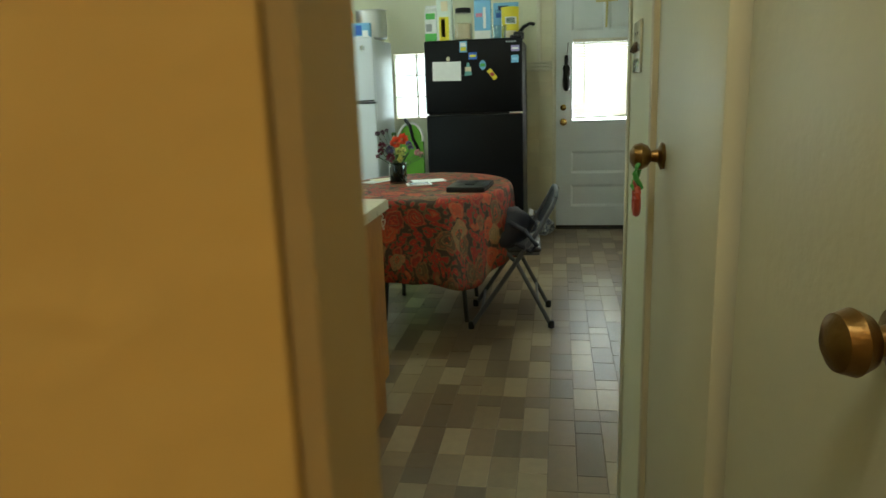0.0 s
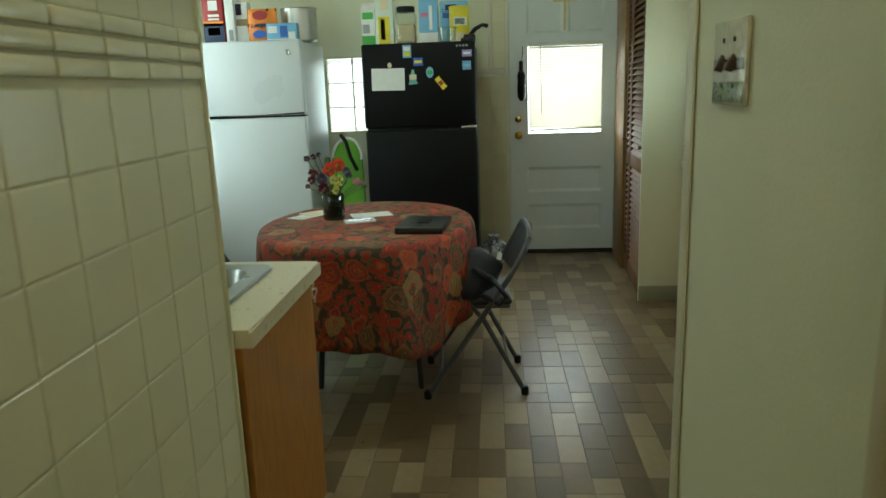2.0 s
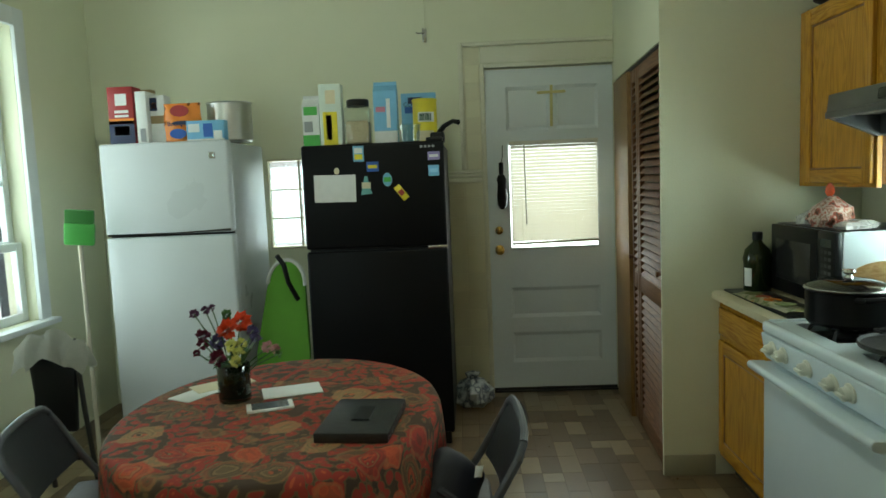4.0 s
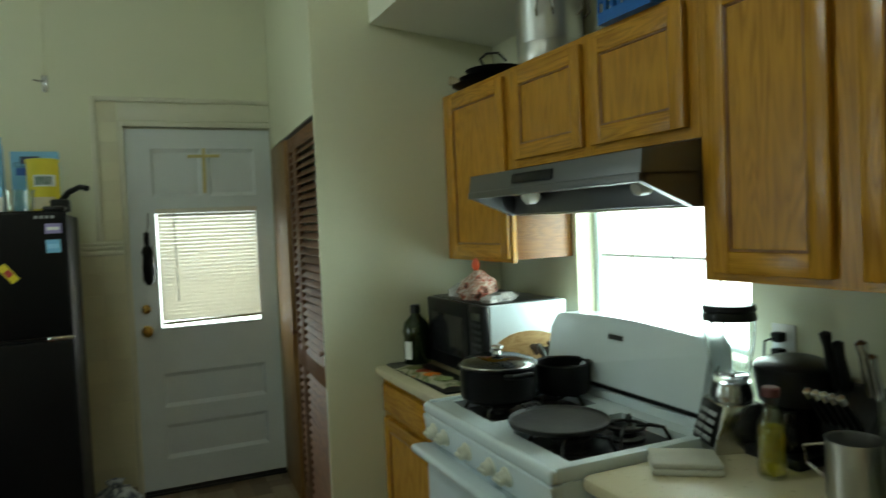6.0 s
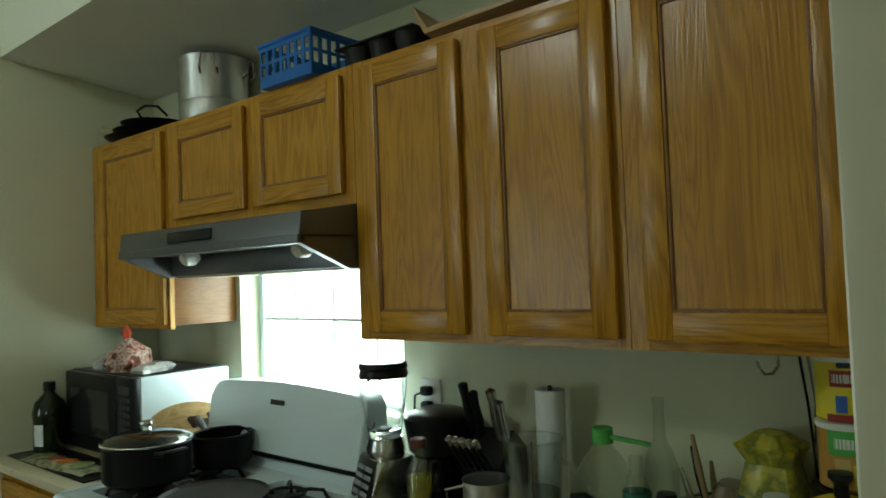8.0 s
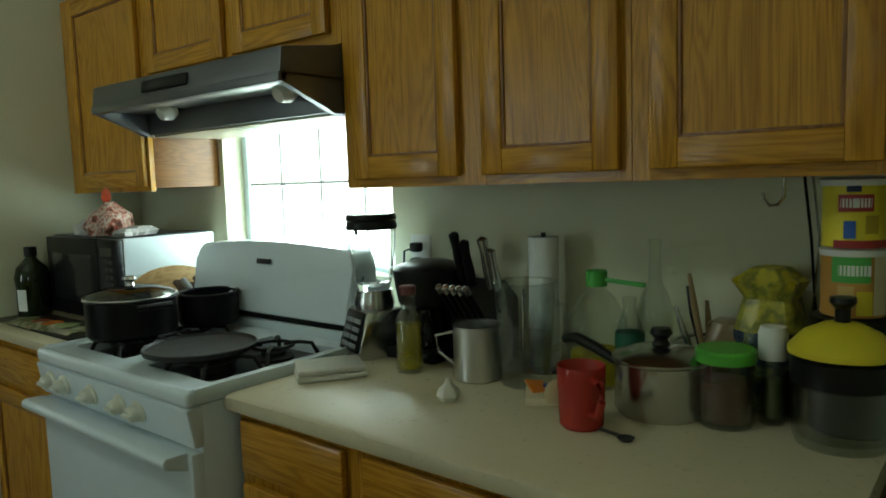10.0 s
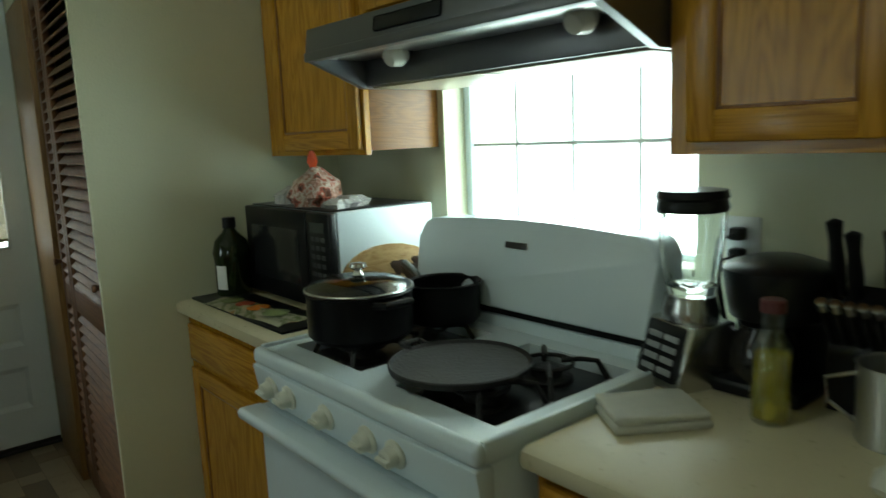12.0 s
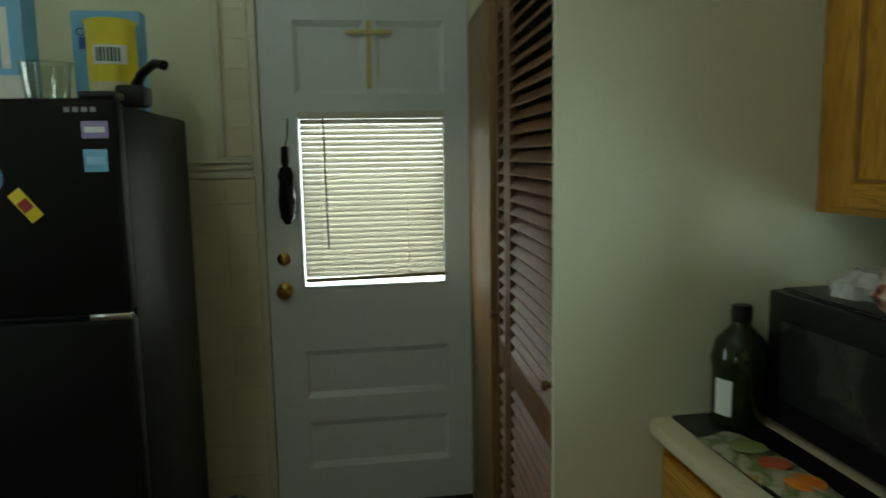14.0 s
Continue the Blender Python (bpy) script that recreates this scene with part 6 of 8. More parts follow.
def sink_brush():
    b = thing("mop", (0.1, 2.75, 0), "sponge mop with blue and yellow cloths standing by the sink", "mop")
    part("handle", tube(B(), [(0.12, 2.72, 0.0), (0.06, 2.72, 1.35)], 0.007, 8), DARKMETAL, b)
    part("handle", tube(B(), [(0.17, 2.74, 0.0), (0.12, 2.74, 0.95)], 0.007, 8), DARKMETAL, b)
    part("yellow_cloth", moved(lathe(B(), [(0, -0.12), (0.035, -0.11), (0.045, 0), (0.035, 0.11), (0, 0.12)], 16, wob=lambda r, z, a: r * (1 + 0.15 * math.sin(4 * a + 30 * z))), pose(0.06, 2.74, 1.0, 0, 82, 10)), flat("mop_yellow", (0.6, 0.45, 0.06), 0.9), b)
    part("blue_cloth", moved(box(B(), -0.035, 0.035, -0.052, 0.052, -0.09, 0.06, 0.02, 3), pose(0.10, 2.74, 0.98, 0, 14, 10)), flat("mop_blue", (0.03, 0.1, 0.42), 0.9), b)


sink_brush()
shift((-0.07, -0.25, 0), "mop")
single("wash_basin", lathe(B(), [(0, 0), (0.11, 0), (0.15, 0.09), (0.155, 0.092), (0.145, 0.085), (0.105, 0.006), (0, 0.006)], 36, (0.2, 2.3, 0.687)), BLACK, "black dish pan standing in the sink", "pan")
single("green_cloth", moved(lathe(B(), [(0, -0.01), (0.09, 0.0), (0.1, 0.03), (0.05, 0.06), (0, 0.06)], 30, wob=lambda r, z, a: r * (1 + 0.2 * math.sin(3 * a + 30 * z) + 0.08 * math.sin(8 * a))), pose(0.3, 2.33, 0.77, 20, 18, 30)), material("green_cloth_wet", (0.03, 0.09, 0.055), 0.7, spread=0.4, scale=25), "crumpled dark green dishcloth in the sink", "cloth", smooth=25)


shift((-0.093, -0.252, 0.004), "sink_cabinet", "sink_countertop", "kitchen_sink", "sink_wall_cabinet", "wash_basin", "green_cloth")


# key ring on the passage door knob
def key_ring():
    k = thing("key_ring", (1.46, 1.285, 1.1), "green elastic band and red tag hanging from the knob", "key ring")
    part("band", tube(B(), [(1.462 + 0.006 * math.cos(3 * t), 1.285 + 0.02 * math.cos(t), 1.14 + 0.028 * math.sin(t)) for t in [q * math.pi / 9 for q in range(18)]], 0.004, 6, True), GREENP, k)
    part("tag", tube(B(), [(1.462, 1.285 + 0.016 * math.cos(t), 1.098 + 0.026 * math.sin(t)) for t in [q * math.pi / 9 for q in range(18)]], 0.006, 8, True), flat("red_tag", (0.45, 0.06, 0.03), 0.4), k)


key_ring()
shift((-0.135, -0.472, -0.003), "key_ring")

# hook high on the back wall
_h = thing("wall_hook", (0.81, YB, 2.35), "small metal hook and pipe clip high on the wall", "hook")
part("plate", box(B(), 0.80, 0.826, YB - 0.006, YB - 0.0005, 2.30, 2.39, 0.003), STEEL, _h)
part("arm", tube(B(), [(0.813, YB - 0.006, 2.36), (0.78, YB - 0.02, 2.355), (0.76, YB - 0.024, 2.36)], 0.004, 6), STEEL, _h)
part("pipe", tube(B(), [(0.815, YB - 0.01, 2.38), (0.815, YB - 0.01, ZC - 0.003)], 0.005, 6), WALL, _h)

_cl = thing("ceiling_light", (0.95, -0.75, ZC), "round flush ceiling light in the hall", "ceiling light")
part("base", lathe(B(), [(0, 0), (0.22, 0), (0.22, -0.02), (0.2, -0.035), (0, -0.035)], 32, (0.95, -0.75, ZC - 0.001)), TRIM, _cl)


def kitchen_light():
    x, y = 0.6, 3.35
    c = thing("ceiling_light", (x, y, ZC), "round ceiling light with a white glass bowl over the table", "ceiling light")
    part("base", lathe(B(), [(0, 0), (0.13, 0), (0.13, -0.02), (0.11, -0.03), (0, -0.03)], 32, (x, y, ZC - 0.001)), STEEL, c)
    bowl = part("diffuser", lathe(B(), [(0.155, -0.032), (0.165, -0.06), (0.16, -0.12), (0.13, -0.19), (0.07, -0.235), (0, -0.245)], 36, (x, y, ZC)), glow("milk_glass", (1.0, 0.98, 0.88), 3.0), c, "glowing milk glass bowl")
    bowl.visible_shadow = False
    part("finial", lathe(B(), [(0, -0.245), (0.012, -0.247), (0.014, -0.258), (0, -0.27)], 16, (x, y, ZC)), BRASS, c)


kitchen_light()


# ---- beside the stove ----
CT = 0.8735
DIMKEY = flat("dim_keys", (0.06, 0.062, 0.065))


def microwave():
    m = thing("microwave", (2.58, 4.30, CT), "white microwave oven with a black glass front", "microwave")
    x0, x1, y0, y1, z0, z1 = 2.39, 2.77, 4.03, 4.575, CT + 0.014, 1.178
    part("case", box(B(), x0 + 0.03, x1, y0, y1, z0, z1, 0.006), WHITE, m)
    part("door", box(B(), x0, x0 + 0.029, y0 + 0.135, y1, z0 + 0.002, z1 - 0.002, 0.006), BLACK, m)
    part("window", box(B(), x0 - 0.0015, x0 + 0.003, y0 + 0.18, y1 - 0.05, z0 + 0.06, z1 - 0.06, 0.001), material("dark_mesh_glass", (0.02, 0.02, 0.021), 0.15), m)
    part("control_panel", box(B(), x0, x0 + 0.029, y0, y0 + 0.132, z0 + 0.002, z1 - 0.002, 0.006), BLACK, m)
    for r in range(6):
        for c in range(3):
            part("button", box(B(), x0 - 0.0015, x0 + 0.002, y0 + 0.025 + c * 0.03, y0 + 0.047 + c * 0.03, z0 + 0.075 + r * 0.026, z0 + 0.088 + r * 0.026, 0.0007, 1), DIMKEY, m)
    part("display", box(B(), x0 - 0.0012, x0 + 0.002, y0 + 0.025, y0 + 0.107, z1 - 0.06, z1 - 0.03, 0.0005, 1), flat("dim_display", (0.03, 0.04, 0.04), 0.1), m)
    part("top_sheet", box(B(), x0 + 0.02, x1 - 0.02, y0 + 0.02, y1 - 0.02, z1 + 0.0005, z1 + 0.004, 0.001), BLACK, m)
    for x in (x0 + 0.05, x1 - 0.04):
        for y in (y0 + 0.04, y1 - 0.04):
            part("foot", lathe(B(), [(0, 0), (0.012, 0), (0.014, 0.014), (0, 0.014)], 10, (x, y, CT)), BLACK, m)


microwave()


def bread_bag():
    z = 1.185
    b = thing("bread_bag", (2.62, 4.44, z), "clear bag of pink wrapped bread with a red twist top", "bag")
    bm = lathe(B(), [(0, 0), (0.065, 0.0), (0.08, 0.03), (0.07, 0.075), (0.03, 0.105), (0.016, 0.12), (0, 0.12)], 30, (2.60, 4.44, z), wob=lambda r, zz, a: r * (1 + 0.14 * math.sin(3 * a + 25 * zz) + 0.08 * math.sin(9 * a - 60 * zz)))
    part("loaf", bm, blotch("pink_wrap", ((0.10, 0.045, 0.03), (0.45, 0.10, 0.06), (0.62, 0.55, 0.48), (0.30, 0.12, 0.07), (0.6, 0.4, 0.34)), 26), b, smooth=25)
    bm = lathe(B(), [(0.008, 0), (0.018, 0.02), (0.013, 0.042), (0.005, 0.055), (0, 0.056)], 24, (2.60, 4.455, z + 0.115), wob=lambda r, zz, a: r * (1 + 0.2 * math.sin(4 * a + 30 * zz)))
    part("twist", bm, flat("orange_red_film", (0.65, 0.09, 0.03), 0.35), b)
    w = thing("plastic_wrap", (2.62, 4.62, z), "crumpled clear plastic bags on the microwave", "plastic bag")
    for k, (x, y, r, h) in enumerate(((2.62, 4.60, 0.06, 0.055), (2.66, 4.345, 0.055, 0.03), (2.60, 4.315, 0.05, 0.025))):
        part("film", lathe(B(), [(0, 0), (r, 0), (r * 1.1, h * 0.5), (r * 0.6, h), (0, h * 0.8)], 26, (x, y, z), wob=lambda q, zz, a: q * (1 + 0.22 * math.sin(3 * a + 40 * zz + k) + 0.1 * math.sin(8 * a))), material("crumpled_film", (0.45, 0.44, 0.42), 0.25, spread=0.4, scale=50, grain=80, bump=0.9), w, smooth=20)


bread_bag()
shift((-0.11, -0.185, -0.003), "bread_bag", "plastic_wrap")


def bottle(name, x, y, z, prof, mat, label, cap=None, label_band=None, fill=None):
    b = thing(name, (x, y, z), label, "bottle")
    part("glass", lathe(B(), prof, 28, (x, y, z)), mat, b)
    if cap:
        r, z0, z1, m = cap
        part("cap", lathe(B(), [(0, z0), (r, z0), (r, z1 - 0.003), (r * 0.85, z1), (0, z1)], 20, (x, y, z)), m, b)
    if label_band:
        r, z0, z1, m = label_band
        part("label", lathe(B(), [(r, z0), (r + 0.001, z0 + 0.001), (r + 0.001, z1 - 0.001), (r, z1)], 28, (x, y, z)), m, b)
    if fill:
        prof2, m = fill
        part("contents", lathe(B(), prof2, 24, (x, y, z)), m, b)
    return b


bottle("olive_oil_bottle", 2.335, 4.586, CT, [(0, 0), (0.054, 0), (0.058, 0.01), (0.058, 0.12), (0.062, 0.15), (0.052, 0.19), (0.024, 0.22), (0.018, 0.23), (0.018, 0.255), (0, 0.255)], DKGLASS, "dark green glass oil bottle on the counter", (0.022, 0.232, 0.268, BLACK))
_o = thing("bottle_label", (2.30, 4.566, CT + 0.05), "white paper label on the dark oil bottle", "label")
part("paper", prism(B(), [(2.335 + 0.0592 * math.cos(radians(a)), 4.586 + 0.0592 * math.sin(radians(a))) for a in range(185, 226, 10)] + [(2.335 + 0.0575 * math.cos(radians(a)), 4.586 + 0.0575 * math.sin(radians(a))) for a in range(225, 184, -10)], "z", CT + 0.03, CT + 0.11), WHITEP, _o)

single("baking_sheet", box(B(), 2.203, 2.375, 3.99, 4.636, CT, CT + 0.008, 0.003), BLACK, "flat black tray on the short counter", "tray")


def packet():
    p = thing("snack_packet", (2.258, 4.285, CT + 0.008), "flat cream packet with orange and green print on the tray", "packet", turn=4)
    z = CT + 0.0085
    bm, rows = B(), []
    for k in range(13):
        u = k / 12
        rows.append([bm.verts.new((-0.055 + 0.11 * j / 8, -0.24 + 0.46 * u, z - CT - 0.008 + 0.0005 + 0.014 * math.sin(math.pi * j / 8) * (0.4 + 0.6 * math.sin(math.pi * u)) + 0.003 * math.sin(9 * u + j))) for j in range(9)])
    for a, b in zip(rows, rows[1:]):
        for j in range(8):
            bm.faces.new((a[j], a[j + 1], b[j + 1], b[j]))
    bmesh.ops.solidify(bm, geom=bm.faces[:], thickness=0.002)
    part("bag", bm, blotch("packet_print", ((0.70, 0.67, 0.52), (0.68, 0.64, 0.48), (0.22, 0.28, 0.08), (0.66, 0.62, 0.46), (0.55, 0.30, 0.08)), 14, 0.35, 0.15), p, local=True, smooth=60)
    for y, w, m in ((-0.03, 0.035, ORANGEP), (0.05, 0.03, flat("packet_red", (0.45, 0.09, 0.04))), (0.13, 0.035, flat("packet_olive", (0.2, 0.24, 0.08))), (-0.13, 0.04, flat("packet_green", (0.3, 0.36, 0.16)))):
        part("print", moved(lathe(B(), [(0, 0.0), (w, -0.003), (w, -0.001), (0, 0.003)], 18), pose(0.004, y, 0.0165)), m, p, local=True)


packet()


def cutting_board():
    c = thing("cutting_board", (2.77, 4.17, CT), "rounded wooden cutting board with dark burn marks leaning by the microwave", "cutting board")
    pts = [(0.16 * math.cos(radians(a)) * 1.0, 0.10 + 0.10 * math.sin(radians(a))) for a in range(0, 360, 15)]
    bm = prism(B(), pts, "y", -0.009, 0.009, 0.003)
    part("board", moved(bm, pose(2.70, 4.18, CT, -8, 0, -14)), wood("beech", (0.42, 0.24, 0.09), (0.58, 0.38, 0.18), "x"), c)
    for a, h, r in ((0.02, 0.13, 0.022), (0.06, 0.11, 0.03), (0.085, 0.14, 0.018)):
        part("burn_mark", moved(lathe(B(), [(0, 0), (r, 0), (r * 0.9, 0.0012), (0, 0.0012)], 14, wob=lambda q, z, t: q * (1 + 0.25 * math.sin(3 * t))), pose(2.70, 4.18, CT, -8, 0, -14) @ pose(a, -0.0092, h, 90, 0, 0)), flat("burnt_wood", (0.05, 0.025, 0.012)), c)


cutting_board()
shift((-0.13, -0.20, 0), "cutting_board")


# ---- pots on the stove ----
def lidded_pot():
    x, y, z = 2.275, 3.712, 0.9155
    p = pot("lidded_pot", (x, y, z), 0.127, 0.112, NONSTICK, "black non-stick pot with a glass lid on the stove")
    lid = part("lid", lathe(B(), [(0.128, 0.116), (0.115, 0.130), (0.07, 0.142), (0, 0.146), (0, 0.143), (0.07, 0.139), (0.115, 0.127), (0.126, 0.114)], 40, (x, y, z)), LIDGLASS, p)
    part("lid_rim", tube(B(), [(x + 0.128 * math.cos(t), y + 0.128 * math.sin(t), z + 0.117) for t in [k * math.pi / 20 for k in range(40)]], 0.004, 8, True), STEEL, lid)
    part("lid_knob", lathe(B(), [(0, 0.146), (0.014, 0.147), (0.009, 0.157), (0.022, 0.166), (0.02, 0.174), (0, 0.177)], 20, (x, y, z)), STEEL, lid)
    for s in (-1, 1):
        part("handle", tube(B(), [(x + 0.04, y + s * 0.123, z + 0.095), (x + 0.035, y + s * 0.158, z + 0.1), (x - 0.035, y + s * 0.158, z + 0.1), (x - 0.04, y + s * 0.123, z + 0.095)], 0.009, 8), BLACK, p)


lidded_pot()


def saucepan():
    x, y, z = 2.50, 3.665, 0.9155
    p = pot("saucepan", (x, y, z), 0.092, 0.10, NONSTICK, "black saucepan on the back burner")
    part("handle", tube(B(), [(x + 0.0, y + 0.088, z + 0.085), (x + 0.03, y + 0.16, z + 0.10), (x + 0.06, y + 0.24, z + 0.11)], [0.009, 0.011, 0.012], 10), BLACK, p)


saucepan()


def comal():
    x, y, z = 2.268, 3.345, 0.9155
    p = thing("griddle_pan", (x, y, z), "round black cast iron griddle on the front burner", "pan")
    part("plate", lathe(B(), [(0, 0), (0.132, 0), (0.143, 0.005), (0.146, 0.017), (0.143, 0.019), (0.137, 0.012), (0.125, 0.009), (0, 0.008)], 48, (x, y, z)), IRON, p)
    part("handle", tube(B(), [(x - 0.02, y + 0.138, z + 0.016), (x - 0.02, y + 0.172, z + 0.02), (x + 0.03, y + 0.172, z + 0.02), (x + 0.03, y + 0.138, z + 0.016)], 0.005, 8), IRON, p)


comal()

# ---- outlet ----
_o = thing("wall_outlet", (XE, 3.19, 1.13), "white wall outlet with two black plugs", "outlet")
part("plate", box(B(), XE - 0.006, XE - 0.0005, 3.152, 3.228, 1.075, 1.185, 0.002), WHITEP, _o)
for _z in (1.105, 1.15):
    part("plug", box(B(), XE - 0.035, XE - 0.006, 3.178, 3.21, _z - 0.014, _z + 0.014, 0.006), BLACK, _o)
    part("cord", tube(B(), [(XE - 0.034, 3.195, _z), (XE - 0.055, 3.21, _z - 0.01), (XE - 0.05, 3.22, _z - 0.08), (XE - 0.03, 3.20, CT + 0.02)], 0.0035, 6), BLACK, _o)


shift((0, -0.15, 0), "wall_outlet")


# ---- on the long counter ----
def folded_towel():
    t = thing("folded_towel", (2.46, 3.14, CT), "folded white kitchen towel beside the stove", "towel", turn=-35)
    for k, (w, d, z) in enumerate(((0.17, 0.13, 0.0), (0.165, 0.125, 0.015))):
        bm = box(B(), -w / 2, w / 2, -d / 2, d / 2, z, z + 0.0145, 0.006, 3)
        bmesh.ops.subdivide_edges(bm, edges=bm.edges[:], cuts=2, use_grid_fill=True)
        for v in bm.verts:
            if v.co.z > 0.001:
                v.co.z += 0.004 * noise.noise(v.co * 22 + Vector((k, 3, 1)))
        part("fold", bm, TOWEL, t, local=True, smooth=60)


folded_towel()


JARGLASS = bpy.data.materials.new("thick_jar_glass")
JARGLASS.use_nodes = True
_b = JARGLASS.node_tree.nodes["Principled BSDF"]
_b.inputs["Base Color"].default_value = (0.95, 0.97, 0.96, 1)
_b.inputs["Roughness"].default_value = 0.04
_b.inputs["Transmission Weight"].default_value = 1.0
_b.inputs["IOR"].default_value = 1.45


def blender():
    x, y = 2.665, 3.205
    b = thing("blender", (x, y, CT), "glass jar blender on a black and chrome base", "blender", turn=-20)
    part("base", prism(B(), [(-0.085, 0.0), (0.075, 0.0), (0.065, 0.06), (0.055, 0.13), (-0.05, 0.13), (-0.075, 0.04)], "y", -0.068, 0.068, 0.008), STEEL, b, local=True)
    part("control_panel", moved(box(B(), -0.003, 0.003, -0.055, 0.055, -0.055, 0.055, 0.003), pose(-0.068, 0, 0.072, 0, 17, 0)), BLACK, b, local=True)
    for r in range(4):
        for s in (-1, 1):
            part("button", moved(box(B(), -0.0065, 0.0, -0.02, 0.02, -0.006, 0.006, 0.002), pose(-0.068, s * 0.024, 0.072, 0, 17, 0) @ Matrix.Translation((0, 0, -0.038 + r * 0.022))), GREYP, b, local=True)
    part("collar", lathe(B(), [(0, 0.13), (0.055, 0.13), (0.056, 0.15), (0.05, 0.17), (0.05, 0.178), (0, 0.178)], 28), STEEL, b, local=True)
    jar = part("jar", lathe(B(), [(0.044, 0.178), (0.05, 0.2), (0.064, 0.30), (0.066, 0.345), (0.063, 0.345), (0.061, 0.30), (0.047, 0.2), (0.0, 0.185)], 28), JARGLASS, b, local=True)
    part("handle", tube(B(), [(-0.02, 0.06, 0.33), (-0.03, 0.10, 0.325), (-0.03, 0.105, 0.28), (-0.02, 0.085, 0.22), (-0.01, 0.055, 0.205)], 0.008, 8), JARGLASS, jar, local=True)
    part("lid", lathe(B(), [(0, 0.343), (0.068, 0.343), (0.07, 0.35), (0.066, 0.365), (0.07, 0.37), (0.066, 0.384), (0, 0.388)], 28), BLACK, b, local=True)
    part("blade", tube(B(), [(-0.02, 0, 0.2), (0, 0, 0.192), (0.02, 0, 0.2)], 0.003, 6), STEEL, b, local=True)


blender()
bottle("oil_bottle", 2.575, 3.0, CT, [(0, 0), (0.03, 0), (0.034, 0.01), (0.034, 0.06), (0.031, 0.07), (0.034, 0.08), (0.033, 0.13), (0.02, 0.155), (0.018, 0.175), (0.02, 0.195), (0.018, 0.195), (0.016, 0.175), (0.018, 0.155), (0.03, 0.13), (0.031, 0.01), (0, 0.006)], GLASS, "glass bottle of yellow cooking oil", (0.021, 0.193, 0.215, flat("dark_red_cap", (0.12, 0.03, 0.03))), None, ([(0, 0.008), (0.029, 0.01), (0.0295, 0.12), (0, 0.12)], OIL))


def coffee_maker():
    c = thing("coffee_maker", (2.78, 3.05, CT), "black drip coffee maker with a glass carafe", "coffee maker")
    part("base", box(B(), 2.68, 2.88, 2.965, 3.145, CT, CT + 0.035, 0.01), BLACK, c)
    part("tower", box(B(), 2.80, 2.88, 2.965, 3.145, CT + 0.035, CT + 0.20, 0.006), BLACK, c)
    part("brew_head", lathe(B(), [(0, 0.165), (0.084, 0.165), (0.088, 0.17), (0.100, 0.262), (0.100, 0.272), (0.092, 0.282), (0.05, 0.298), (0, 0.302)], 40, (2.785, 3.055, CT)), BLACK, c)
    part("carafe", lathe(B(), [(0, 0), (0.055, 0), (0.065, 0.03), (0.06, 0.08), (0.045, 0.11), (0.045, 0.12), (0, 0.12)], 28, (2.74, 3.055, CT + 0.036)), material("smoked_carafe", (0.015, 0.013, 0.012), 0.05), c)
    part("carafe_handle", tube(B(), [(2.70, 3.01, CT + 0.145), (2.655, 2.975, CT + 0.14), (2.655, 2.975, CT + 0.07), (2.69, 3.0, CT + 0.06)], 0.008, 8), BLACK, c)


coffee_maker()


def knife_block():
    k = thing("knife_block", (2.80, 2.86, CT), "dark knife block full of black and steel handled knives", "knife block")
    part("block", prism(B(), [(2.73, CT), (2.87, CT), (2.87, CT + 0.16), (2.81, CT + 0.215), (2.73, CT + 0.12)], "y", 2.80, 2.915, 0.004), BLACK, k)
    for j in range(5):
        y = 2.905 - j * 0.021
        part("knife_handle", moved(lathe(B(), [(0, 0), (0.007, 0.0), (0.008, 0.04), (0.007, 0.075), (0.009, 0.09), (0, 0.094)], 10), pose(2.735, y, CT + 0.125, 0, -38, 0)), BLACK, k)
        part("bolster", moved(lathe(B(), [(0, 0.088), (0.010, 0.088), (0.010, 0.106), (0, 0.108)], 10), pose(2.735, y, CT + 0.125, 0, -38, 0)), STEEL, k)
    for y, dz, ln, m in ((2.925, 0.20, 0.14, BLACK), (2.895, 0.19, 0.13, BLACK), (2.835, 0.19, 0.14, STEEL), (2.815, 0.18, 0.12, STEEL)):
        part("knife_handle", moved(lathe(B(), [(0, 0), (0.011, 0), (0.014, ln * 0.4), (0.011, ln * 0.75), (0.014, ln), (0, ln + 0.008)], 12), pose(2.80, y, CT + dz - 0.005, 0, -16, 0)), m, k)


knife_block()


def paper_towel():
    p = thing("paper_towel_roll", (2.83, 2.715, CT), "white paper towel roll on a dark holder", "paper towel")
    x, y = 2.835, 2.715
    part("base", lathe(B(), [(0, 0), (0.06, 0), (0.058, 0.01), (0, 0.01)], 28, (x, y, CT)), DARKMETAL, p)
    part("roll", lathe(B(), [(0.018, 0.012), (0.036, 0.012), (0.0365, 0.325), (0.018, 0.325)], 32, (x, y, CT), wob=lambda r, z, a: r * (1 + 0.012 * math.sin(3 * a))), material("paper_towel", (0.72, 0.74, 0.74), 0.9, spread=0.03, scale=30, grain=240, bump=0.4), p)
    part("rod", tube(B(), [(x, y, CT + 0.01), (x, y, CT + 0.335)], 0.006, 8), DARKMETAL, p)
    part("tear_arm", tube(B(), [(x - 0.05, y + 0.03, CT + 0.008), (x - 0.05, y + 0.03, CT + 0.19), (x - 0.046, y + 0.03, CT + 0.2), (x - 0.042, y + 0.03, CT + 0.18)], 0.003, 6), STEEL, p)


paper_towel()


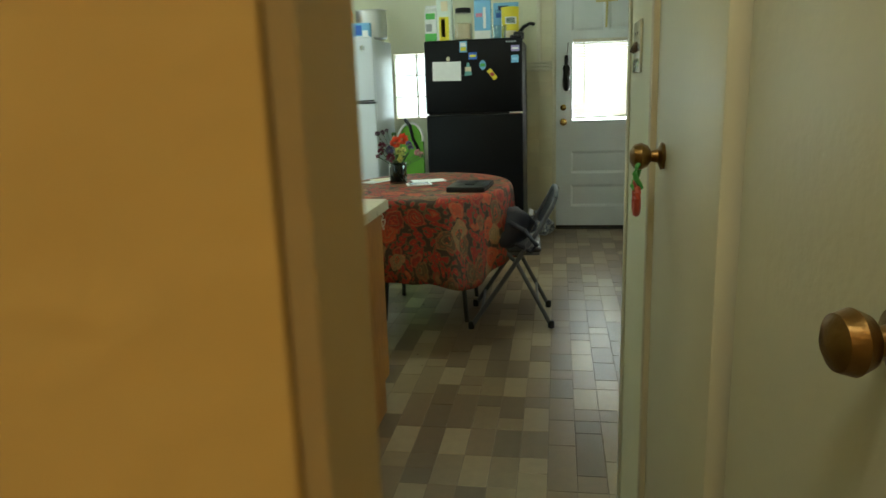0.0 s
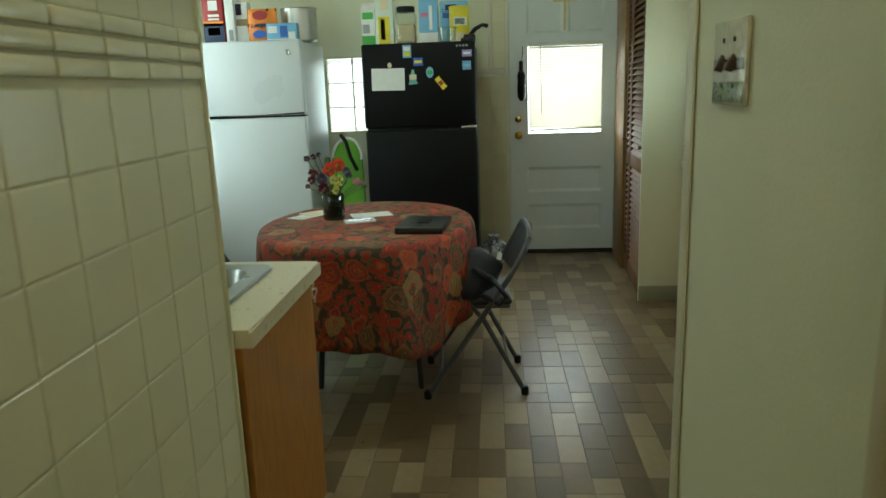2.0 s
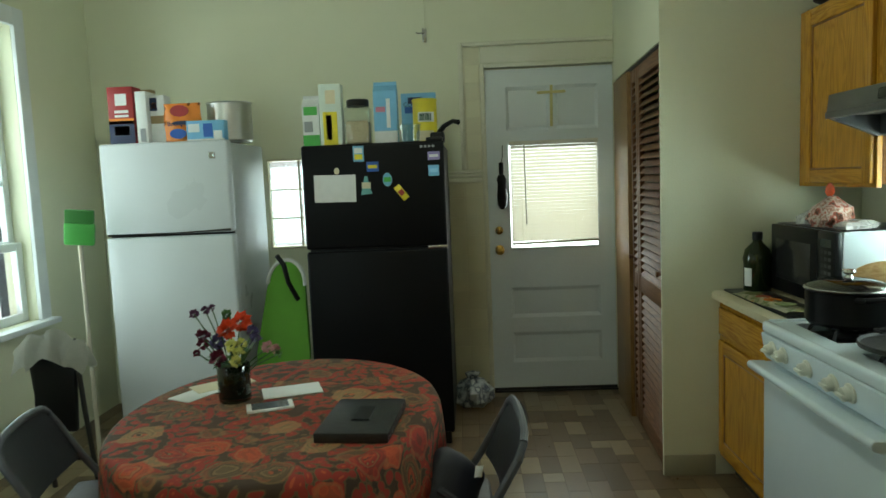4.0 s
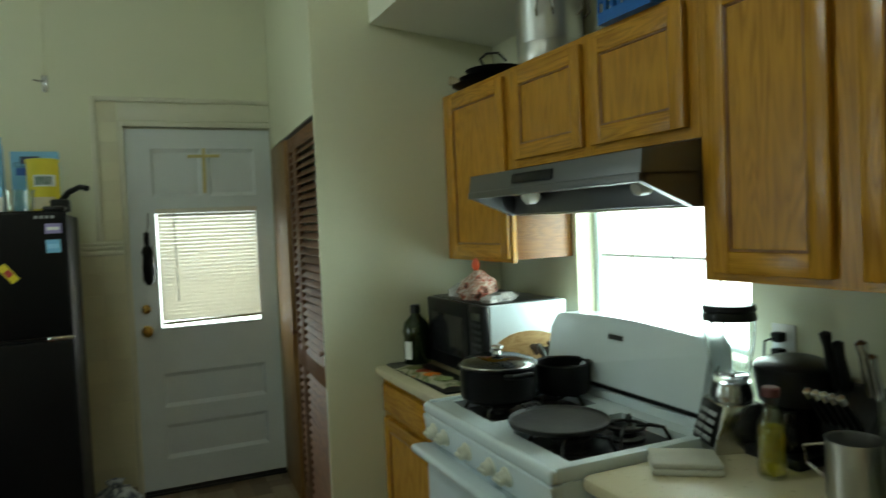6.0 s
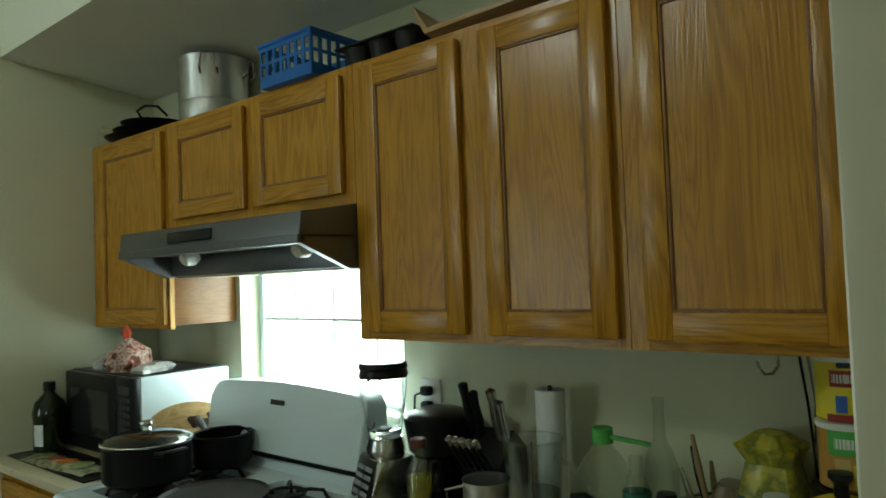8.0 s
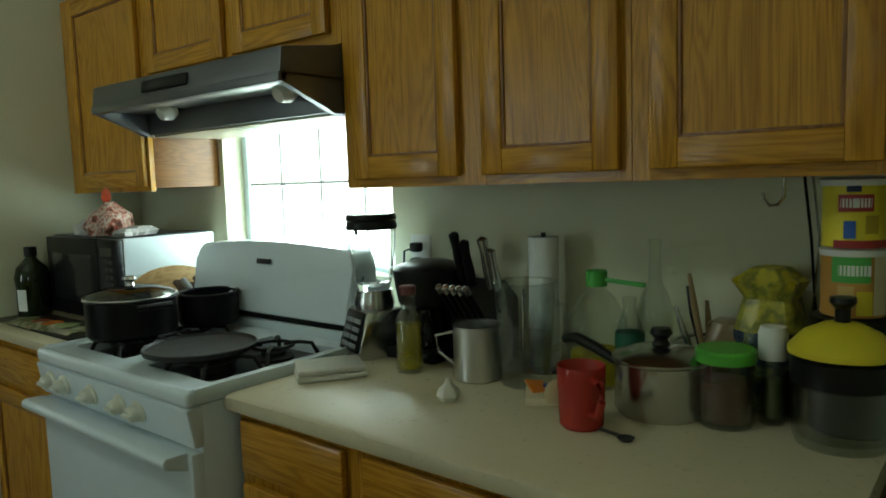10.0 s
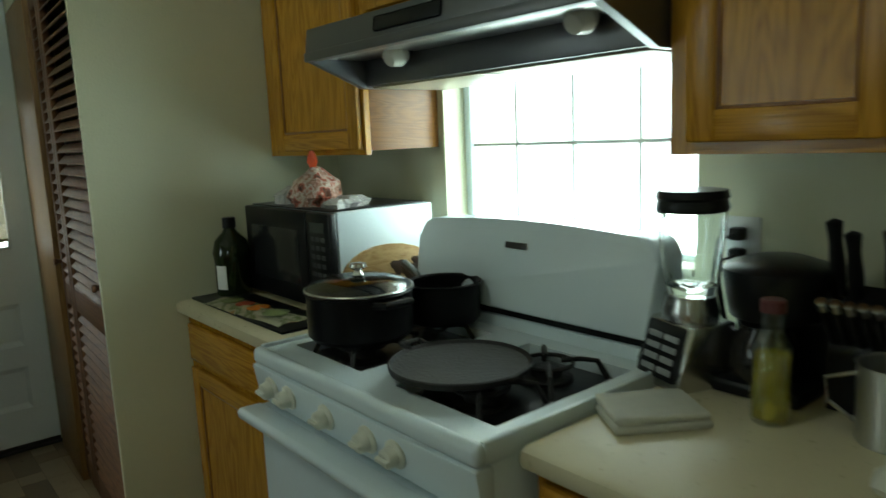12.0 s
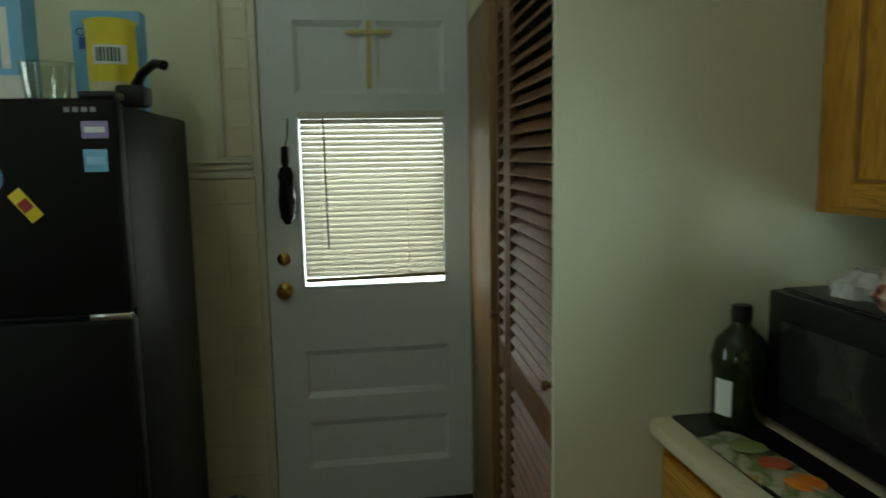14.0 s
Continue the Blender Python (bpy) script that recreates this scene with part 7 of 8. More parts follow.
def steel_cup():
    x, y = 2.625, 2.83
    c = thing("steel_cup", (x, y, CT), "brushed steel cup with a wire handle", "cup")
    part("body", lathe(B(), [(0, 0), (0.053, 0), (0.056, 0.004), (0.057, 0.128), (0.06, 0.13), (0.055, 0.128), (0.054, 0.008), (0, 0.006)], 36, (x, y, CT)), ALU, c)
    part("handle", tube(B(), [(x - 0.02, y + 0.052, CT + 0.11), (x - 0.045, y + 0.09, CT + 0.10), (x - 0.04, y + 0.085, CT + 0.06), (x - 0.02, y + 0.053, CT + 0.03)], 0.004, 8), STEEL, c)


steel_cup()


def pitcher():
    x, y = 2.635, 2.70
    p = thing("glass_pitcher", (x, y, CT), "heavy clear glass pitcher part-filled with water", "pitcher")
    part("body", lathe(B(), [(0, 0), (0.055, 0), (0.058, 0.005), (0.058, 0.03), (0.062, 0.10), (0.07, 0.225), (0.072, 0.235), (0.067, 0.232), (0.059, 0.10), (0.054, 0.035), (0, 0.03)], 36, (x, y, CT)), GLASS, p)
    part("water", lathe(B(), [(0, 0.032), (0.053, 0.036), (0.059, 0.115), (0, 0.115)], 32, (x, y, CT)), WATER, p)
    part("rim", tube(B(), [(x + 0.071 * math.cos(t), y + 0.071 * math.sin(t), CT + 0.235) for t in [k * math.pi / 16 for k in range(32)]], 0.0025, 6, True), GLASS, p)
    part("handle", tube(B(), [(x - 0.01, y - 0.065, CT + 0.20), (x - 0.015, y - 0.11, CT + 0.19), (x - 0.015, y - 0.11, CT + 0.11), (x - 0.01, y - 0.06, CT + 0.08)], 0.008, 8), GLASS, p)


pitcher()
single("garlic_bulb", lathe(B(), [(0, 0), (0.016, 0.0), (0.024, 0.012), (0.02, 0.028), (0.008, 0.038), (0.005, 0.05), (0, 0.051)], 24, (2.47, 2.785, CT), wob=lambda r, z, a: r * (1 + 0.09 * math.sin(6 * a))), flat("garlic_skin", (0.68, 0.66, 0.58)), "white garlic bulb on the counter", "garlic")


def tea_box():
    t = thing("tea_tray", (2.575, 2.60, CT), "small cream card box with blue tea packets", "box", turn=30)
    part("tray", box(B(), -0.05, 0.05, -0.055, 0.055, 0, 0.018, 0.003), CREAMP, t, local=True)
    part("packet", moved(box(B(), -0.03, 0.03, -0.022, 0.022, 0, 0.004, 0.001), pose(0.0, 0.0, 0.022, 30, 10, 0)), flat("royal_blue", (0.02, 0.03, 0.3), 0.3), t, local=True)
    part("packet", moved(box(B(), -0.03, 0.03, -0.022, 0.022, 0, 0.004, 0.001), pose(0.02, 0.03, 0.02, 10, -10, 20)), ORANGEP, t, local=True)


tea_box()


def red_mug():
    x, y = 2.475, 2.49
    m = thing("red_mug", (x, y, CT), "tall red ceramic mug with a cream round emblem", "mug")
    red = material("red_glaze", (0.40, 0.028, 0.02), 0.2, spread=0.06)
    part("body", lathe(B(), [(0, 0), (0.036, 0), (0.041, 0.006), (0.044, 0.065), (0.046, 0.114), (0.0445, 0.118), (0.042, 0.114), (0.038, 0.012), (0, 0.01)], 36, (x, y, CT)), red, m)
    part("handle", tube(B(), [(x - 0.025, y - 0.033, CT + 0.10), (x - 0.045, y - 0.06, CT + 0.10), (x - 0.05, y - 0.066, CT + 0.07), (x - 0.04, y - 0.055, CT + 0.04), (x - 0.024, y - 0.032, CT + 0.035)], 0.008, 10), red, m)
    part("emblem", moved(lathe(B(), [(0, 0.002), (0.026, 0), (0.025, -0.002), (0, -0.001)], 20), pose(x - 0.026, y + 0.0365, CT + 0.065, 0, -90, 0) @ pose(0, 0, 0, 52, 0, 0)), CREAMP, m)


red_mug()


def steel_pot():
    x, y = 2.60, 2.375
    p = pot("steel_pot", (x, y, CT), 0.090, 0.108, STEEL, "stainless steel saucepan with a lid and black knob")
    lid = part("lid", lathe(B(), [(0.094, 0.108), (0.095, 0.113), (0.078, 0.122), (0.037, 0.133), (0, 0.136), (0, 0.133), (0.092, 0.109)], 40, (x, y, CT)), STEEL, p)
    part("lid_knob", lathe(B(), [(0, 0.135), (0.018, 0.136), (0.012, 0.145), (0.022, 0.157), (0.018, 0.168), (0, 0.17)], 20, (x, y, CT)), BLACK, lid)
    part("handle", tube(B(), [(x - 0.01, y + 0.090, CT + 0.091), (x + 0.0, y + 0.14, CT + 0.11), (x + 0.01, y + 0.19, CT + 0.124), (x + 0.02, y + 0.225, CT + 0.116)], [0.010, 0.012, 0.012, 0.010], 10), BLACK, p)


steel_pot()
_sp = thing("spoon", (2.45, 2.40, CT), "dark spoon lying on the counter", "spoon")
part("handle", tube(B(), [(2.46, 2.45, CT + 0.004), (2.44, 2.38, CT + 0.004)], 0.0035, 6), DARKMETAL, _sp)
part("bowl", moved(lathe(B(), [(0, 0), (0.012, 0.001), (0.016, 0.005), (0, 0.003)], 14), pose(2.435, 2.37, CT + 0.001)), DARKMETAL, _sp)

_j = bottle("oil_jug", 2.775, 2.575, CT, [(0, 0), (0.06, 0), (0.068, 0.01), (0.066, 0.07), (0.07, 0.09), (0.066, 0.15), (0.04, 0.195), (0.02, 0.215), (0.02, 0.23), (0, 0.23)], PLASTIC, "large clear plastic jug of cooking oil with a green cap", (0.024, 0.222, 0.258, GREENP), None, ([(0, 0.004), (0.062, 0.01), (0.06, 0.075), (0, 0.075)], OIL))
part("spout_strap", moved(box(B(), -0.006, 0.006, -0.065, 0.065, -0.005, 0.005, 0.003), pose(2.775, 2.525, CT + 0.235, 4, 0, 0)), GREENP, _j)
bottle("vinegar_bottle", 2.83, 2.445, CT, [(0, 0), (0.035, 0), (0.038, 0.01), (0.038, 0.17), (0.03, 0.20), (0.014, 0.235), (0.012, 0.31), (0.014, 0.315), (0.014, 0.325), (0, 0.325)], PLASTIC, "tall clear glass bottle with a long neck")
bottle("small_bottle", 2.76, 2.49, CT, [(0, 0), (0.028, 0), (0.03, 0.01), (0.03, 0.13), (0.02, 0.16), (0.014, 0.18), (0.016, 0.205), (0, 0.205)], PLASTIC, "small clear bottle with a green and blue band", None, (0.0305, 0.09, 0.13, flat("teal_band", (0.02, 0.14, 0.08))))


def utensil_bowl():
    x, y = 2.79, 2.295
    b = thing("strainer_bowl", (x, y, CT), "wire strainer bowl full of utensils and wraps", "bowl")
    part("bowl", lathe(B(), [(0, 0), (0.04, 0), (0.085, 0.07), (0.09, 0.115), (0.094, 0.117), (0.086, 0.11), (0.08, 0.07), (0, 0.006)], 32, (x, y, CT)), PLASTIC, b)
    part("rim", tube(B(), [(x + 0.092 * math.cos(t), y + 0.092 * math.sin(t), CT + 0.118) for t in [k * math.pi / 14 for k in range(28)]], 0.004, 6, True), STEEL, b)
    for k, (dx, dy, h, m) in enumerate(((0.0, 0.05, 0.26, KRAFT), (0.02, 0.06, 0.23, BLACK), (0.03, 0.03, 0.20, KRAFT), (-0.01, 0.07, 0.19, STEEL))):
        part("utensil", tube(B(), [(x + dx * 0.3, y + dy * 0.3, CT + 0.02), (x + dx, y + dy, CT + h * 0.75), (x + dx * 1.2, y + dy * 1.2, CT + h)], [0.004, 0.007, 0.004], 8), m, b)
    part("brown_packet", lathe(B(), [(0, 0.05), (0.055, 0.06), (0.06, 0.11), (0.04, 0.165), (0, 0.17)], 20, (x + 0.015, y - 0.02, CT), wob=lambda r, z, a: r * (1 + 0.15 * math.sin(4 * a + 30 * z))), material("brown_film", (0.22, 0.15, 0.07), 0.3, spread=0.4, scale=40), b)


utensil_bowl()


def snack_bag():
    b = thing("snack_bag", (2.80, 2.185, CT), "crumpled yellow and navy snack bag", "bag")
    bm = lathe(B(), [(0, 0), (0.055, 0), (0.075, 0.08), (0.07, 0.16), (0.05, 0.22), (0.065, 0.255), (0.03, 0.28), (0, 0.27)], 30, (2.81, 2.20, CT), wob=lambda r, z, a: r * (1 + 0.13 * math.sin(4 * a + 22 * z) + 0.07 * math.sin(9 * a - 40 * z)))
    for f in bm.faces:
        f.material_index = 1 if f.calc_center_median().z > CT + 0.19 else 0
    part("film", bm, (blotch("navy_film", ((0.02, 0.04, 0.10), (0.03, 0.06, 0.14), (0.28, 0.3, 0.10), (0.02, 0.05, 0.06)), 24), blotch("yellow_film", ((0.5, 0.42, 0.03), (0.18, 0.2, 0.04), (0.55, 0.48, 0.06)), 22)), b, smooth=25)


snack_bag()
tin("dark_canister", 2.765, 2.085, CT, 0.07, 0.205, BLACK, "dark canister under the cereal tins", [])
tin("cereal_tin", 2.765, 2.085, CT + 0.2085, 0.052, 0.112, flat("tan_orange", (0.55, 0.28, 0.06)), "orange cereal tin with a green name patch", [(-20, 34, 0.55, 0.95, GREENP), (-14, 28, 0.66, 0.82, WHITEP), (36, 16, 0.05, 0.95, CREAMP), (4, 14, 0.05, 0.42, YELLOWP), (-28, 14, 0.15, 0.5, flat("wheat", (0.6, 0.42, 0.15)))], WHITEP, 205)
tin("cereal_tin", 2.765, 2.085, CT + 0.33, 0.052, 0.112, YELLOWP, "yellow cereal tin with a red name patch", [(-14, 30, 0.56, 0.82, RED), (-14, 26, 0.62, 0.76, WHITEP), (-18, 12, 0.86, 0.96, NAVY), (-24, 10, 0.15, 0.42, BLUEP), (14, 12, 0.22, 0.5, flat("gold_seal", (0.45, 0.33, 0.02))), (0, 52, 0.0, 0.12, RED)], WHITEP, 205)


def domed_jar():
    x, y = 2.655, 2.115
    j = thing("lidded_jar", (x, y, CT), "wide glass jar with a black band and yellow domed lid", "jar")
    part("jar", lathe(B(), [(0, 0), (0.07, 0), (0.075, 0.01), (0.075, 0.07), (0.072, 0.07), (0.07, 0.01), (0, 0.006)], 32, (x, y, CT)), PLASTIC, j)
    part("band", lathe(B(), [(0.072, 0.07), (0.079, 0.07), (0.08, 0.098), (0.074, 0.102), (0, 0.102)], 32, (x, y, CT)), BLACK, j)
    lid = part("lid", lathe(B(), [(0, 0.104), (0.083, 0.104), (0.084, 0.110), (0.06, 0.128), (0.03, 0.138), (0, 0.140)], 32, (x, y, CT)), YELLOWP, j, "yellow domed lid")
    part("knob", lathe(B(), [(0, 0.139), (0.012, 0.14), (0.012, 0.155), (0.021, 0.162), (0.02, 0.168), (0, 0.17)], 18, (x, y, CT)), BLACK, lid)


domed_jar()


def jar(name, x, y, r, h, lidm, label, fillm, lid_h=0.02):
    j = thing(name, (x, y, CT), label, "jar")
    part("glass", lathe(B(), [(0, 0), (r * 0.95, 0), (r, 0.006), (r, h), (r - 0.003, h), (r - 0.004, 0.008), (0, 0.006)], 28, (x, y, CT)), PLASTIC, j)
    part("contents", lathe(B(), [(0, 0.008), (r - 0.006, 0.009), (r - 0.006, h * 0.7), (0, h * 0.72)], 24, (x, y, CT)), fillm, j)
    part("lid", lathe(B(), [(0, h), (r + 0.003, h), (r + 0.004, h + lid_h * 0.8), (r, h + lid_h), (0, h + lid_h)], 28, (x, y, CT)), lidm, j)


jar("spice_jar", 2.645, 2.262, 0.05, 0.10, flat("bright_green_lid", (0.10, 0.48, 0.05), 0.4), "glass jar with a bright green lid", flat("dark_red_spice", (0.10, 0.03, 0.015)))
jar("small_jar", 2.70, 2.20, 0.022, 0.09, WHITEP, "small jar with a tall white cap", flat("herbs", (0.1, 0.12, 0.03)), 0.045)
jar("pepper_jar", 2.745, 2.165, 0.03, 0.13, BLACK, "small dark jar with a black lid", flat("pepper", (0.05, 0.03, 0.02)), 0.03)

for _n, _z in (("lidded_jar", 1.5), ("spice_jar", 1.2), ("small_jar", 1.35), ("coffee_maker", 0.86)):
    bpy.data.objects[_n].scale.z = _z

# hook and cords under the wall cabinet
_h = thing("cup_hook", (2.8, 2.21, 1.32), "metal cup hook with two hanging cords", "hook")
part("hook", tube(B(), [(2.75, 2.215, 1.322), (2.75, 2.215, 1.285), (2.75, 2.225, 1.27), (2.75, 2.24, 1.268), (2.75, 2.25, 1.28), (2.75, 2.252, 1.295)], 0.0032, 8), STEEL, _h)
for _k, (_y, _m) in enumerate(((2.20, BLACK), (2.185, STEEL))):
    part("cord", tube(B(), [(2.84, _y, 1.322), (2.85, _y - 0.012, 1.20), (2.86, _y - 0.02 + 0.02 * _k, 1.05), (2.86, _y - 0.02, 0.93)], 0.003, 6), _m, _h)


for _d, _n in (((-0.06, -0.15, 0), ("folded_towel",)), ((-0.045, -0.16, 0), ("blender", "oil_bottle")), ((-0.085, -0.145, 0), ("coffee_maker", "vinegar_bottle", "strainer_bowl", "snack_bag")), ((-0.085, -0.118, 0), ("knife_block",)), ((-0.105, -0.142, 0), ("paper_towel_roll",)), ((-0.05, -0.165, 0), ("steel_cup", "tea_tray")), ((-0.035, -0.155, 0), ("glass_pitcher",)), ((-0.07, -0.17, 0), ("garlic_bulb",)), ((-0.055, -0.18, 0), ("red_mug",)), ((-0.02, -0.155, 0), ("steel_pot",)), ((-0.04, -0.16, 0), ("spoon",)), ((-0.085, -0.162, 0), ("oil_jug", "small_bottle")), ((-0.085, -0.175, 0), ("dark_canister", "cereal_tin", "cereal_tin.001")), ((-0.065, -0.205, 0), ("lidded_jar",)), ((-0.065, -0.165, 0), ("spice_jar",)), ((-0.07, -0.172, 0), ("small_jar", "pepper_jar")), ((-0.07, -0.19, 0.006), ("cup_hook",))):
    shift(_d, *_n)


# ---- on top of the wall cabinets ----
CZ = 2.0855


def pans_on_top():
    for k, (x, y, r, z, t) in enumerate(((2.74, 4.63, 0.16, 0.0, 0), (2.75, 4.60, 0.15, 0.026, 3), (2.74, 4.56, 0.13, 0.05, -4))):
        p = thing("baking_pan", (x, y, CZ + z), "stacked dark round baking pan above the cabinets", "pan", group="pans above the cabinets")
        part("pan", moved(lathe(B(), [(0, 0), (r * 0.8, 0), (r, 0.02), (r + 0.006, 0.022), (r - 0.003, 0.02), (r * 0.78, 0.004), (0, 0.004)], 36), pose(x, y, CZ + z, 0, 0, 0)), NONSTICK, p)
    h = thing("wire_handle", (2.70, 4.44, CZ + 0.07), "black wire handle on the stacked pans", "handle")
    part("loop", tube(B(), [(2.66, 4.52, CZ + 0.075), (2.63, 4.50, CZ + 0.10), (2.63, 4.44, CZ + 0.11), (2.65, 4.38, CZ + 0.10), (2.70, 4.40, CZ + 0.075)], 0.005, 8), BLACK, h)
    b = thing("dried_root", (2.66, 4.76, CZ + 0.025), "pale dried root lying on the pans", "root")
    part("root", tube(B(), [(2.63, 4.80, CZ + 0.07), (2.66, 4.765, CZ + 0.06), (2.69, 4.72, CZ + 0.05)], [0.022, 0.012, 0.016], 10), flat("pale_root", (0.5, 0.42, 0.26), spread=0.3), b)


pans_on_top()
shift((-0.065, -0.20, 0), "baking_pan", "baking_pan.001", "baking_pan.002", "wire_handle", "dried_root")


def stock_pot():
    x, y, r, h = 2.69, 3.955, 0.128, 0.24
    p = thing("stock_pot", (x, y, CZ), "tall shiny aluminium stock pot above the cabinets", "pot")
    part("body", lathe(B(), [(0, 0), (r * 0.9, 0), (r * 0.98, 0.02), (r, 0.075), (r * 0.985, 0.08), (r, 0.086), (r, h - 0.01), (r + 0.005, h), (r - 0.004, h - 0.004), (r - 0.005, 0.02), (0, 0.01)], 48, (x, y, CZ)), ALU, p)
    for a in (230, 300):
        t = radians(a)
        c, s = math.cos(t), math.sin(t)
        px, py = -s, c
        pts = [(x + c * r + px * q, y + s * r + py * q, CZ + z) for q, z in ((-0.03, h - 0.075),)] + [(x + c * (r + 0.022) + px * q, y + s * (r + 0.022) + py * q, CZ + z) for q, z in ((-0.03, h - 0.06), (-0.02, h - 0.005), (0.02, h - 0.005), (0.03, h - 0.06))] + [(x + c * r + px * 0.03, y + s * r + py * 0.03, CZ + h - 0.075)]
        part("handle", tube(B(), pts, 0.005, 8), STEEL, p)


stock_pot()


def basket():
    b = thing("plastic_basket", (2.65, 3.3, CZ), "blue plastic basket with slotted sides above the cabinets", "basket")
    m = material("blue_plastic", (0.015, 0.14, 0.48), 0.35, spread=0.08)
    x0, x1, y0, y1, h = 2.515, 2.79, 3.185, 3.425, 0.13
    part("bottom", box(B(), x0, x1, y0, y1, CZ, CZ + 0.006, 0.002), m, b)
    for nm, face in (("x", x0), ("x", x1), ("y", y0), ("y", y1)):
        bm = B()
        a0, a1 = (y0, y1) if nm == "x" else (x0, x1)
        n = 7 if nm == "x" else 8
        def bar(u0, u1, z0, z1):
            if nm == "x":
                box(bm, face - 0.002, face + 0.002, u0, u1, CZ + z0, CZ + z1)
            else:
                box(bm, u0, u1, face - 0.002, face + 0.002, CZ + z0, CZ + z1)
        for z0, z1 in ((0.0, 0.035), (0.068, 0.078), (0.112, h)):
            bar(a0, a1, z0, z1)
        step = (a1 - a0) / n
        for k in range(n + 1):
            bar(max(a0, a0 + k * step - 0.007), min(a1, a0 + k * step + 0.007), 0.0352, 0.0678), bar(max(a0, a0 + k * step - 0.007), min(a1, a0 + k * step + 0.007), 0.0782, 0.1118)
        part("side", bm, m, b, smooth=None)
    rim = tube(B(), [(x0 - 0.004, y0 - 0.004, CZ + h), (x1 + 0.004, y0 - 0.004, CZ + h), (x1 + 0.004, y1 + 0.004, CZ + h), (x0 - 0.004, y1 + 0.004, CZ + h)], 0.006, 8, True)
    part("rim", rim, m, b)


basket()


def muffin_tin():
    t = thing("muffin_tin", (2.72, 3.12, CZ), "dark muffin tin turned on the cabinet top", "muffin tin")
    part("tray", box(B(), 2.62, 2.84, 2.965, 3.27, CZ + 0.062, CZ + 0.067, 0.002), IRON, t)
    for i in range(3):
        for j in range(2):
            part("cup", lathe(B(), [(0, 0), (0.034, 0), (0.045, 0.055), (0.047, 0.062), (0, 0.062)], 20, (2.675 + j * 0.11, 3.02 + i * 0.098, CZ)), IRON, t)


muffin_tin()
shift((-0.06, -0.13, 0), "muffin_tin")


def wood_tray():
    t = thing("wooden_tray", (2.72, 2.78, CZ), "shallow tan wooden tray tilted on the cabinet top", "tray")
    bm = prism(B(), [(-0.16, 0), (0.16, 0), (0.21, 0.09), (0.20, 0.09), (0.15, 0.012), (-0.15, 0.012), (-0.20, 0.09), (-0.21, 0.09)], "x", -0.11, 0.11, 0.002)
    part("tray", moved(bm, pose(2.745, 2.79, CZ + 0.018, -2, 8, 0)), wood("tan_board", (0.34, 0.2, 0.07), (0.5, 0.32, 0.14), "y"), t)
    w = thing("foam_tray", (2.78, 2.42, CZ), "white plastic tray on the cabinet top", "tray")
    part("tray", box(B(), 2.67, 2.86, 2.25, 2.56, CZ, CZ + 0.05, 0.015, 3), WHITEP, w)


wood_tray()
shift((-0.07, -0.15, 0), "wooden_tray", "foam_tray")

# spare cord on the end wall
_c = thing("loose_wire", (2.5, 1.98, 1.7), "thin pale wire running down the wall", "wire")
part("wire", tube(B(), [(2.42, 1.984, 2.2), (2.40, 1.982, 1.95), (2.44, 1.985, 1.75), (2.46, 1.986, 1.6)], 0.004, 6), TRIM, _c)


shift((-0.06, -0.17, 0), "loose_wire")


# ---- floor pieces ----
FLOORS = [material("vinyl_" + n, c, 0.31, spread=0.2, scale=22, grain=120, bump=0.08, vary=0.1) for n, c in (("tan", (0.215, 0.155, 0.084)), ("brown", (0.135, 0.088, 0.045)), ("beige", (0.29, 0.22, 0.128)), ("umber", (0.115, 0.076, 0.04)), ("clay", (0.165, 0.11, 0.058)))]
JOINT = material("vinyl_joint", (0.135, 0.09, 0.05), 0.6, spread=0.2, scale=15)
fl = single("vinyl_floor", box(B(), XW, XE, -1.1, YB, -0.004, -0.0005), JOINT, "worn brown and tan patterned vinyl floor", "floor", kind="structure", smooth=None)


